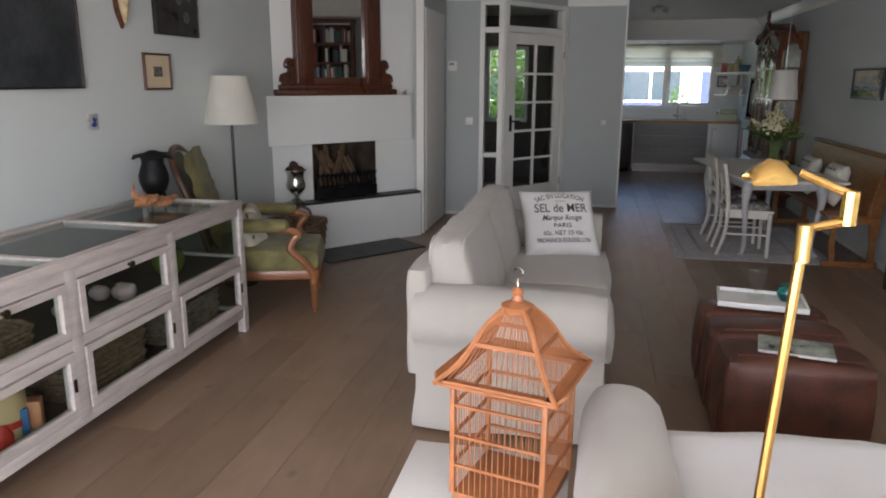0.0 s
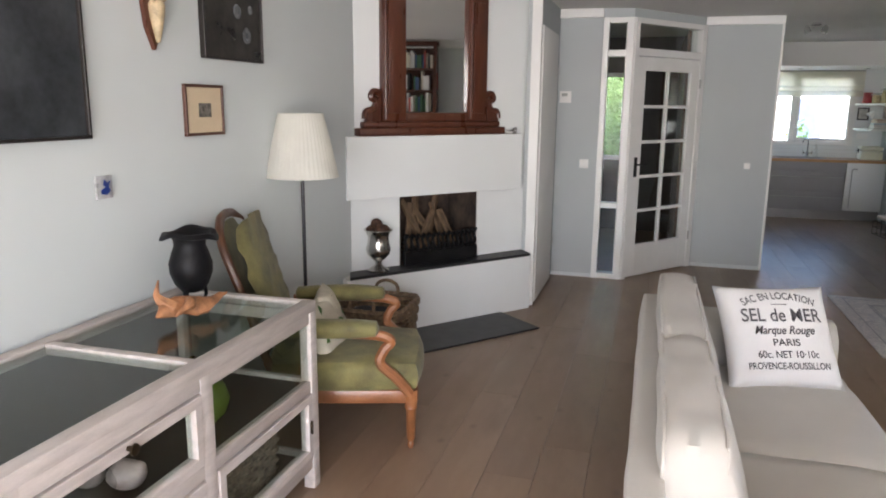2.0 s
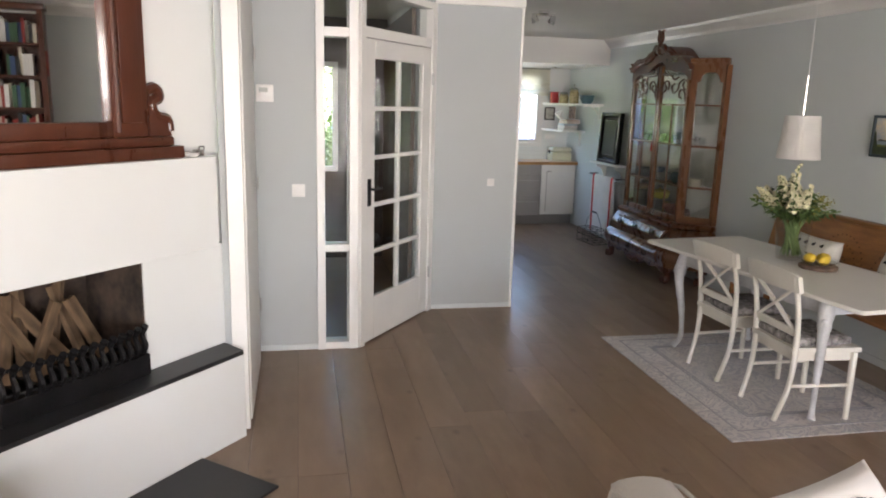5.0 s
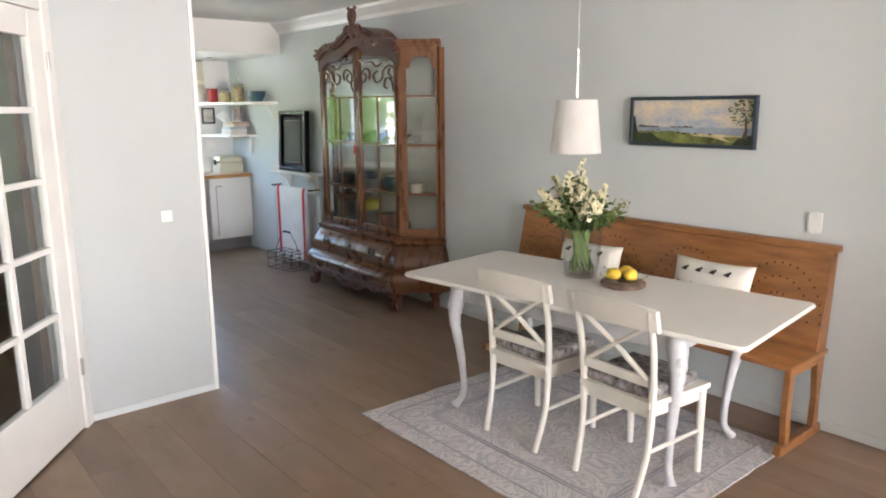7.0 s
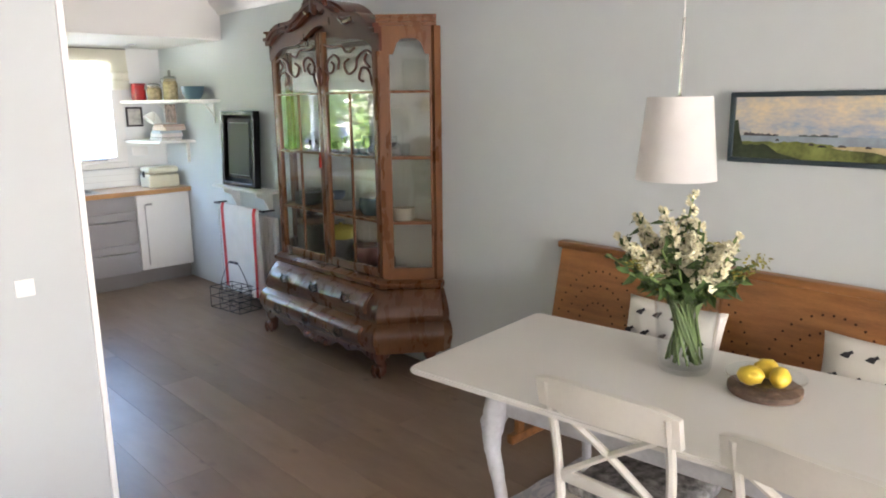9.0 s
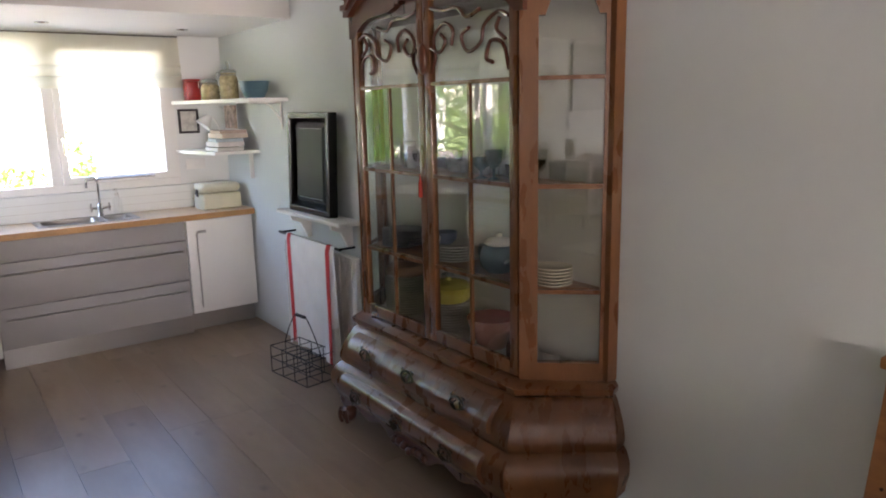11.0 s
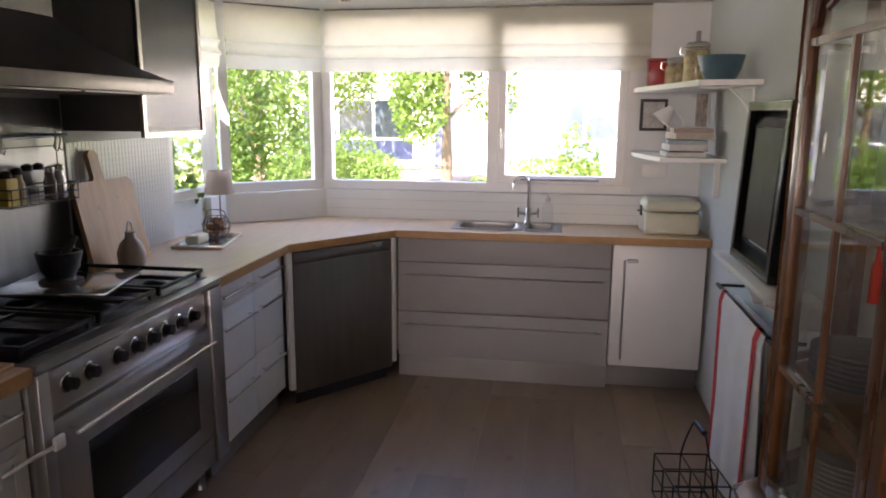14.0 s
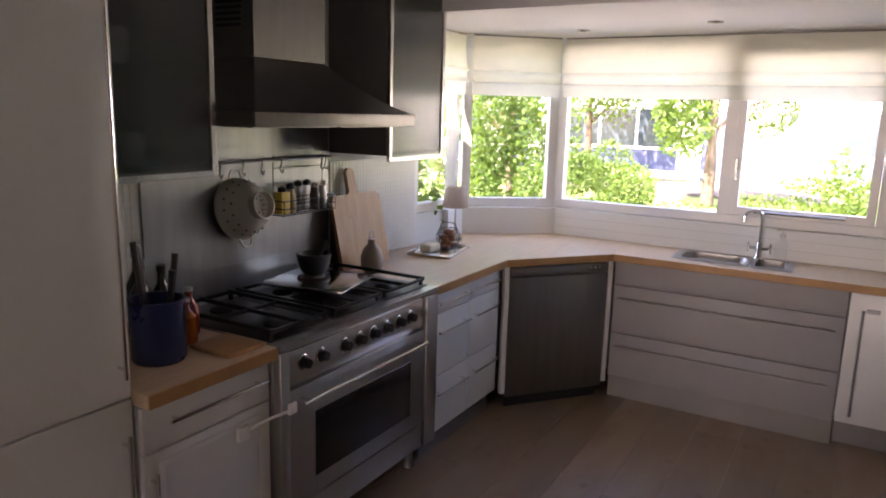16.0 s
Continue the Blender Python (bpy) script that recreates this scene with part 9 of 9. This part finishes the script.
PLG = mat("plate_greenish", (0.50, 0.52, 0.42), 0.2)
CREAMC = mat("cream_glaze", (0.60, 0.55, 0.44), 0.2, 0, 0.06)
GREYC = mat("grey_glaze", (0.22, 0.24, 0.25), 0.25)
TEAL = mat("teal_glaze", (0.09, 0.15, 0.155), 0.25)
plates(3.172, 10.80, 0.626, 0.108, 15, PLG, "tall stack of pale green-rimmed plates")
plates(3.172, 10.44, 0.626, 0.10, 11, WHITEC, "stack of white plates under a yellow pot")
plates(3.172, 10.82, 0.972, 0.105, 7, GREYC, "stack of grey-blue plates on the shelf")
plates(3.172, 10.38, 0.972, 0.11, 6, WHITEC, "stack of white plates on the shelf")
plates(3.172, 9.76, 0.972, 0.075, 6, CREAMC, "stack of small cream bowls on the shelf")
t = thing("casserole", "yellow lidded enamel pot", "pot", pose(3.172, 10.44, 0.771))
YEL = mat("yellow_enamel", (0.50, 0.43, 0.09), 0.25)
b = bmesh.new()
lathe(b, [(0.085, 0), (0.10, 0.015), (0.105, 0.065), (0.108, 0.07)], seg=26)
part("body", b, YEL, t, smooth=True)
b = bmesh.new()
lathe(b, [(0.108, 0.071), (0.09, 0.085), (0.03, 0.095), (0.012, 0.097), (0.012, 0.11), (0, 0.115)], seg=26)
part("lid", b, YEL, t, smooth=True)
b = bmesh.new()
for q in range(5):
    a = 1.2566 * q
    tube(b, [(0, 0, 0.112), (0.016 * math.cos(a), 0.016 * math.sin(a), 0.128), (0.032 * math.cos(a), 0.032 * math.sin(a), 0.122)], [0.007, 0.009, 0.004], 6)
part("knob", b, GREYC, t, "dark leaf-shaped knob", smooth=True)
RED = mat("red_glaze", (0.30, 0.035, 0.025), 0.22, 0, 0.2, 6)
t = thing("large_bowl", "large pottery bowl, pink outside and red inside", "bowl", pose(3.172, 10.13, 0.626))
b = bmesh.new()
lathe(b, [(0.06, 0), (0.065, 0.01), (0.085, 0.06), (0.112, 0.13), (0.11, 0.136)], seg=34)
part("outside", b, mat("pink_glaze", (0.40, 0.20, 0.17), 0.28, 0, 0.15, 5), t, smooth=True)
b = bmesh.new()
lathe(b, [(0.109, 0.137), (0.103, 0.128), (0.078, 0.066), (0.05, 0.03), (0, 0.026)], seg=34)
part("inside", b, RED, t, "red glazed inside", smooth=True)
t = thing("tureen", "brown lidded tureen with a leaf knob on the plates", "tureen", pose(3.172, 10.80, 0.832))
b = bmesh.new()
lathe(b, [(0.09, 0), (0.104, 0.012), (0.105, 0.03), (0.09, 0.05), (0.03, 0.062), (0, 0.064)], seg=26)
part("lid", b, mat("brown_glaze", (0.20, 0.115, 0.055), 0.35), t, smooth=True)
b = bmesh.new()
for q in range(6):
    a = 1.047 * q
    tube(b, [(0, 0, 0.062), (0.022 * math.cos(a), 0.022 * math.sin(a), 0.084), (0.046 * math.cos(a), 0.046 * math.sin(a), 0.075)], [0.008, 0.012, 0.004], 6)
part("knob", b, mat("dark_leaf", (0.06, 0.03, 0.02), 0.4), t, smooth=True)
t = thing("teapot", "dark teal teapot with a pale lid on the shelf", "teapot", pose(3.172, 10.08, 0.972))
b = bmesh.new()
lathe(b, [(0.05, 0), (0.075, 0.025), (0.085, 0.06), (0.075, 0.10), (0.055, 0.115)], seg=24)
part("body", b, TEAL, t, smooth=True)
b = bmesh.new()
lathe(b, [(0.057, 0.116), (0.06, 0.128), (0.045, 0.142), (0.012, 0.15), (0.014, 0.165), (0, 0.168)], seg=20)
part("lid", b, CREAMC, t, smooth=True)
b = bmesh.new()
tube(b, curve_pts([(-0.02, -0.075, 0.05), (-0.02, -0.115, 0.075), (-0.02, -0.135, 0.115)], 4), [0.018, 0.017, 0.016, 0.014, 0.013, 0.012, 0.011, 0.010, 0.009], 8)
part("spout", b, TEAL, t, smooth=True)
b = bmesh.new()
tube(b, curve_pts([(0, 0.07, 0.095), (0, 0.12, 0.095), (0, 0.125, 0.05), (0, 0.08, 0.03)], 4), 0.008, 7)
part("handle", b, TEAL, t, smooth=True)
t = thing("cup", "blue cup with a white painted spot on the plates", "cup", pose(3.13, 10.40, 1.052))
b = bmesh.new()
lathe(b, [(0.03, 0), (0.05, 0.02), (0.055, 0.055), (0.05, 0.055), (0.045, 0.02), (0, 0.012)], seg=22)
part("body", b, mat("cup_blue", (0.13, 0.17, 0.25), 0.3), t, smooth=True)
b = bmesh.new()
lathe(b, [(0.02, 0), (0.02, 0.004), (0.006, 0.006), (0, 0.006)], m=Matrix.Translation((-0.05, -0.012, 0.03)) @ Matrix.Rotation(radians(-80), 4, "Y"), seg=16)
part("spot", b, WHITEC, t)
b = bmesh.new()
lathe(b, [(0.0, 0), (0.11, 0.004), (0.175, 0.02), (0.175, 0.024), (0.11, 0.010), (0, 0.008)], seg=36, m=Matrix.Translation((3.268, 10.22, 1.175)) @ Matrix.Rotation(radians(-80), 4, "Y"))
solid("platter", b, CREAMC, "large cream platter standing against the cabinet's back", "platter", smooth=True)
rg = random.Random(8)
for k in range(26):
    y, x = 9.80 + 0.085 * (k // 2) + rg.uniform(-0.012, 0.012), 3.12 + 0.10 * (k % 2)
    h = rg.uniform(0.07, 0.13)
    dark = 9.98 < y < 10.2 and k % 2 == 0
    b = bmesh.new()
    if dark or k % 3 == 0:
        lathe(b, [(0.026, 0), (0.024, 0.004), (0.006, 0.012), (0.006, h * 0.35), (0.032, h * 0.6), (0.036, h), (0.034, h), (0.028, h * 0.62), (0, h * 0.42)], seg=16)
    else:
        lathe(b, [(0.02, 0), (0.03, 0.01), (0.034, h * 0.7), (0.032, h * 0.7), (0.028, 0.014), (0, 0.012)], seg=16)
    solid("goblet" if dark else "drinking_glass", b, TEAL if dark else DRINK, "dark glazed goblet on the cabinet's upper shelf" if dark else "clear glass on the cabinet's upper shelf", "goblet" if dark else "glass", pose(x, y, 1.367), group="glasses in the cabinet", smooth=True)
for k, y in enumerate((10.26, 10.33, 10.40, 10.47)):
    b = bmesh.new()
    lathe(b, [(0.022, 0), (0.03, 0.012), (0.04, 0.055), (0.038, 0.055), (0.026, 0.014), (0, 0.01)], seg=18)
    solid("teacup", b, WHITEC, "small white porcelain cup on the upper shelf", "cup", pose(3.24, y, 1.367), group="cups in the cabinet", smooth=True)
t = thing("porcelain_jug", "small floral porcelain jug with a handle", "jug", pose(3.2, 10.78, 1.367))
b = bmesh.new()
lathe(b, [(0.03, 0), (0.05, 0.03), (0.05, 0.07), (0.03, 0.11), (0.036, 0.13)], seg=20)
part("body", b, WHITEC, t, smooth=True)
b = bmesh.new()
tube(b, curve_pts([(0, 0.045, 0.04), (0, 0.075, 0.06), (0, 0.065, 0.1), (0, 0.034, 0.11)], 4), 0.005, 6)
part("handle", b, WHITEC, t, smooth=True)
b = bmesh.new()
box(b, -0.08, -0.05, 0, 0.08, 0.05, 0.07, 0.01), box(b, -0.07, -0.04, 0.07, 0.07, 0.04, 0.09, 0.01)
solid("wooden_box", b, mat("box_red", (0.10, 0.035, 0.03), 0.5), "small dark red box in the cabinet", "box", pose(3.2, 9.98, 0.626, 0, 0, 40), smooth=True)
b = bmesh.new()
box(b, -0.035, -0.08, 0, 0.035, 0.08, 0.018, 0.004)
solid("folded_napkin", b, WHITEC, "folded white napkin lying in the cabinet", "napkin", pose(3.205, 9.80, 0.626, 0, 0, -48), smooth=True)


# ---------- garden and street ----------
GRASS = mat("lawn", (0.17, 0.24, 0.06), 0.9, 0, 0.35, 2.5, 0.6, 40)
b = bmesh.new()
g = 60
vs = [[b.verts.new((-120 + 240 * i / g, -120 + 240 * j / g, -0.32 + 0.04 * noise.noise((i * 0.9, j * 0.9, 0)))) for j in range(g + 1)] for i in range(g + 1)]
for i in range(g):
    for j in range(g):
        b.faces.new((vs[i][j], vs[i + 1][j], vs[i + 1][j + 1], vs[i][j + 1]))
structure("ground", b, GRASS, "sunlit garden lawn reaching to the street", "ground", smooth=True)
# pale paving, spread wider than a path to throw added light indoors
b = bmesh.new()
box(b, -14, 14.3, -0.35, 16, 23.4, -0.22, 0.01)
structure("pavement", b, mat("paving", (0.52, 0.50, 0.46), 0.9, 0, 0.15, 3, 0.4, 30), "pale garden paving, widened to bounce daylight into the kitchen", "pavement")
b = bmesh.new()
box(b, -60, 28.6, -0.36, 60, 32.2, -0.24)
structure("road", b, mat("road_brick", (0.16, 0.13, 0.12), 0.9, 0, 0.2, 5, 0.4, 30), "quiet brick-paved street", "road")
# terrace out of view, added as a pale surface that reflects sun indoors
b = bmesh.new()
box(b, XL - 1, YB - 3.6, -0.33, XR + 1, YB - 0.2, -0.05, 0.01)
structure("terrace", b, bpy.data.materials["paving"], "unseen pale terrace, added to bounce sunlight into the living room", "terrace")

FOLI = [mat("foliage_%s" % n_, c, 0.6, 0, 0.3, 2.0, 0, 10) for n_, c in (("a", (0.055, 0.12, 0.02)), ("b", (0.09, 0.17, 0.03)), ("c", (0.035, 0.085, 0.018)))]
for m_ in FOLI:
    n_, l_ = m_.node_tree.nodes, m_.node_tree.links
    tl_, mx_ = n_.new("ShaderNodeBsdfTranslucent"), n_.new("ShaderNodeMixShader")
    tl_.inputs[0].default_value, mx_.inputs[0].default_value = (0.16, 0.26, 0.03, 1), 0.4
    l_.new(n_["Principled BSDF"].outputs[0], mx_.inputs[1]), l_.new(tl_.outputs[0], mx_.inputs[2]), l_.new(mx_.outputs[0], n_["Material Output"].inputs[0])
BARK = mat("bark", (0.13, 0.09, 0.06), 0.9, 0, 0.3, 8, 0.8, 30)


def leaf_cloud(centre, radii, count, size, seed, lumps=7):
    """Many small leaves gathered in uneven clumps."""
    rg = np.random.RandomState(seed)
    c = np.array(centre)
    heads = rg.normal(0, 0.45, (lumps, 3)) * np.array(radii)
    which = rg.randint(0, lumps, count)
    d = rg.normal(0, 1, (count, 3))
    d /= np.linalg.norm(d, axis=1)[:, None]
    p = c + heads[which] + d * (rg.uniform(0.35, 1, (count, 1)) ** 0.5) * np.array(radii) * 0.58
    u = rg.normal(0, 1, (count, 3))
    u /= np.linalg.norm(u, axis=1)[:, None]
    w = np.cross(u, rg.normal(0, 1, (count, 3)))
    w /= np.linalg.norm(w, axis=1)[:, None]
    s = size * rg.uniform(0.6, 1.3, (count, 1))
    v = np.concatenate([p - u * s, p + w * s * 0.5, p + u * s, p - w * s * 0.5], 1).reshape(-1, 3)
    f = np.arange(count * 4).reshape(-1, 4)
    me = bpy.data.meshes.new("leaves")
    me.from_pydata(v.tolist(), [], f.tolist())
    return me


def tree(x, y, h, r, count, size, seed, label, foli, trunk_r=0.12, low=0.4, lean=0.0):
    t = thing("tree", label, "tree", pose(x, y, -0.3))
    rg = random.Random(seed)
    b = bmesh.new()
    tube(b, curve_pts([(0, 0, 0), (lean * 0.3, 0.02, h * 0.2), (lean * 0.6, -0.03, h * low), (lean, 0, h * 0.75)], 5), [trunk_r * (1 - 0.045 * k) for k in range(16)], 9)
    for k in range(7):
        a = k * 0.9 + rg.random()
        z = h * (low * 0.85 + 0.06 * k)
        tube(b, curve_pts([(lean * 0.6, 0, z), (r * 0.35 * math.cos(a), r * 0.35 * math.sin(a), z + h * 0.1), (r * 0.8 * math.cos(a), r * 0.8 * math.sin(a), z + h * 0.16)], 4), [trunk_r * 0.4 * (1 - 0.08 * q) for q in range(9)], 6)
    part("trunk", b, BARK, t, smooth=True)
    me = leaf_cloud((lean, 0, h * (low + (1 - low) * 0.55)), (r, r, h * (1 - low) * 0.6), count, size, seed, 11)
    me.materials.append(foli)
    ob = new("crown", me)
    ob.parent = t
    return t


def bush(x, y, z, rx, ry, rz, count, size, seed, label, foli, name="shrub"):
    me = leaf_cloud((0, 0, 0), (rx, ry, rz), count, size, seed, 9)
    me.materials.append(foli)
    ob = new(name, me)
    ob.matrix_basis = pose(x, y, z)
    return tagged(ob, label, "shrub")


tree(-0.28, 26.5, 4.9, 1.35, 9000, 0.08, 21, "small broadleaf tree on the sunlit lawn", FOLI[1], 0.16, 0.41)
tree(-1.25, 17.6, 5.0, 0.85, 7000, 0.05, 22, "dense tree with a reddish trunk by the house corner", FOLI[0], 0.09, 0.14)
tree(-6.2, 20.5, 6.5, 2.4, 6000, 0.08, 23, "large leafy tree beside the path", FOLI[0], 0.2, 0.12)
tree(-4.6, 30.4, 5.5, 1.9, 4500, 0.09, 26, "light green street tree in full sun", FOLI[1], 0.14, 0.38)
tree(-9.5, 29.5, 9.0, 3.4, 5000, 0.13, 24, "tall dark street tree across the road", FOLI[2], 0.25, 0.25)
bush(2.85, 17.0, 0.55, 0.42, 0.4, 0.85, 4200, 0.035, 31, "bright green shrub below the kitchen window", FOLI[1])
bush(-3.0, 25.0, 0.35, 0.9, 0.5, 0.65, 4000, 0.05, 32, "clipped green hedge along the garden", FOLI[0], "hedge")
bush(-1.5, 24.0, 0.3, 0.9, 0.6, 0.75, 4200, 0.05, 33, "rounded bright shrub in sunlight", FOLI[1])
bush(0.8, 21.5, -0.15, 1.6, 0.5, 0.28, 2600, 0.04, 53, "low flowering border on the lawn", FOLI[1])
bush(-0.9, 12.9, 0.7, 0.7, 0.9, 0.9, 5500, 0.04, 34, "light green shrub beside the side window", FOLI[1])
bush(-2.5, 15.0, 1.2, 0.9, 0.9, 1.5, 6000, 0.05, 35, "tall evergreen shrub at the house corner", FOLI[0])
bush(2.9, 27.0, -0.05, 2.2, 0.5, 0.35, 3000, 0.06, 36, "low hedge along the street", FOLI[1], "hedge")
bush(-0.2, 13.4, 0.6, 0.45, 0.5, 0.7, 3000, 0.035, 37, "leafy shrub by the slanted window", FOLI[1])
bush(-0.95, 16.6, 0.9, 0.42, 0.5, 1.35, 8000, 0.035, 51, "tall dense evergreen by the slanted window", FOLI[0])
for k, (x, y, s) in enumerate(((-4, -8.5, 1.6), (-1, -9.5, 1.4), (2, -9, 1.7), (5, -8.5, 1.6))):
    bush(x, y, 0.8, s * 1.2, 0.9, s, 1500, 0.14, 40 + k, "dense garden hedge behind the terrace", FOLI[k % 3], "hedge")

RENDER = mat("house_plaster", (0.66, 0.65, 0.62), 0.85, 0, 0.05)
ROOF = mat("roof_tile", (0.16, 0.08, 0.06), 0.8, 0, 0.2, 5, 0.4, 20)
BLUEP = mat("blue_boarding", (0.07, 0.085, 0.17), 0.6)
HGL = mat("house_window", (0.05, 0.07, 0.09), 0.06)
for k, x0 in enumerate((-14.2, -7.0, 0.2, 7.4)):
    t = thing("row_house", "white terraced house with blue boarding across the street", "house", pose(x0, 33.5, -0.3), "houses across the street")
    bx("wall", RENDER, t, 0, 0, 0, 7.195, 7, 5.4)
    b = bmesh.new()
    prism(b, [(-0.3, 5.4), (7.3, 5.4), (7.3, 5.6), (-0.3, 5.6)], 0, 7, Matrix(((1, 0, 0, 0), (0, 0, 1, 0), (0, 1, 0, 0), (0, 0, 0, 1))))
    va = [b.verts.new(p) for p in ((-0.1, -0.4, 5.5), (7.1, -0.4, 5.5), (7.1, 3.5, 8.2), (-0.1, 3.5, 8.2), (7.1, 7.4, 5.5), (-0.1, 7.4, 5.5))]
    b.faces.new((va[0], va[1], va[2], va[3])), b.faces.new((va[3], va[2], va[4], va[5])), b.faces.new((va[0], va[3], va[5])), b.faces.new((va[1], va[4], va[2]))
    part("roof", b, ROOF, t)
    bx("boarding", BLUEP, t, 0.4, -0.06, 0.3, 4.4, -0.003, 0.95)
    for wx0, wx1, z0, z1 in ((0.4, 4.4, 0.95, 2.4), (0.6, 3.0, 3.2, 4.6), (4.0, 6.4, 3.2, 4.6)):
        w_ = bx("window", TRIM, t, wx0, -0.08, z0, wx1, -0.003, z1)
        n_p = 3 if wx1 - wx0 > 3 else 2
        for q in range(n_p):
            a = wx0 + 0.1 + (wx1 - wx0 - 0.1) * q / n_p
            bx("pane", HGL, w_, a, -0.09, z0 + 0.1, a + (wx1 - wx0 - 0.1) / n_p - 0.1, -0.082, z1 - 0.1)
    bx("door", BLUEP, t, 5.2, -0.05, 0.05, 6.2, -0.003, 2.3)

bush(-0.30, 13.0, 0.55, 0.6, 0.4, 0.75, 4000, 0.04, 52, "green shrub outside the hall window", FOLI[1])


# ---------- floor planks, each its own piece ----------
PW, kinds = 0.232, {}
rng = random.Random(4)
for i in range(int((XR - XL) / PW) + 1):
    x0 = XL + i * PW
    w = min(PW, XR - x0)
    y = YB - rng.uniform(0, 1.6)
    while y < YE:
        ln = rng.choice((1.4, 1.9, 2.3))
        a, c = max(y, YB), min(y + ln, YE)
        y += ln
        if c - a < 0.05:
            continue
        key = (round(w, 3), round(c - a, 3))
        if key not in kinds:
            b = bmesh.new()
            box(b, 0.0008, 0.0008, -0.016, w - 0.0008, c - a - 0.0008, 0)
            me = bpy.data.meshes.new("plank")
            b.to_mesh(me)
            b.free()
            me.materials.append(PLANK)
            kinds[key] = me
        ob = new("plank", kinds[key])
        ob.location = (x0, a, 0.0)
        ob.parent = floor
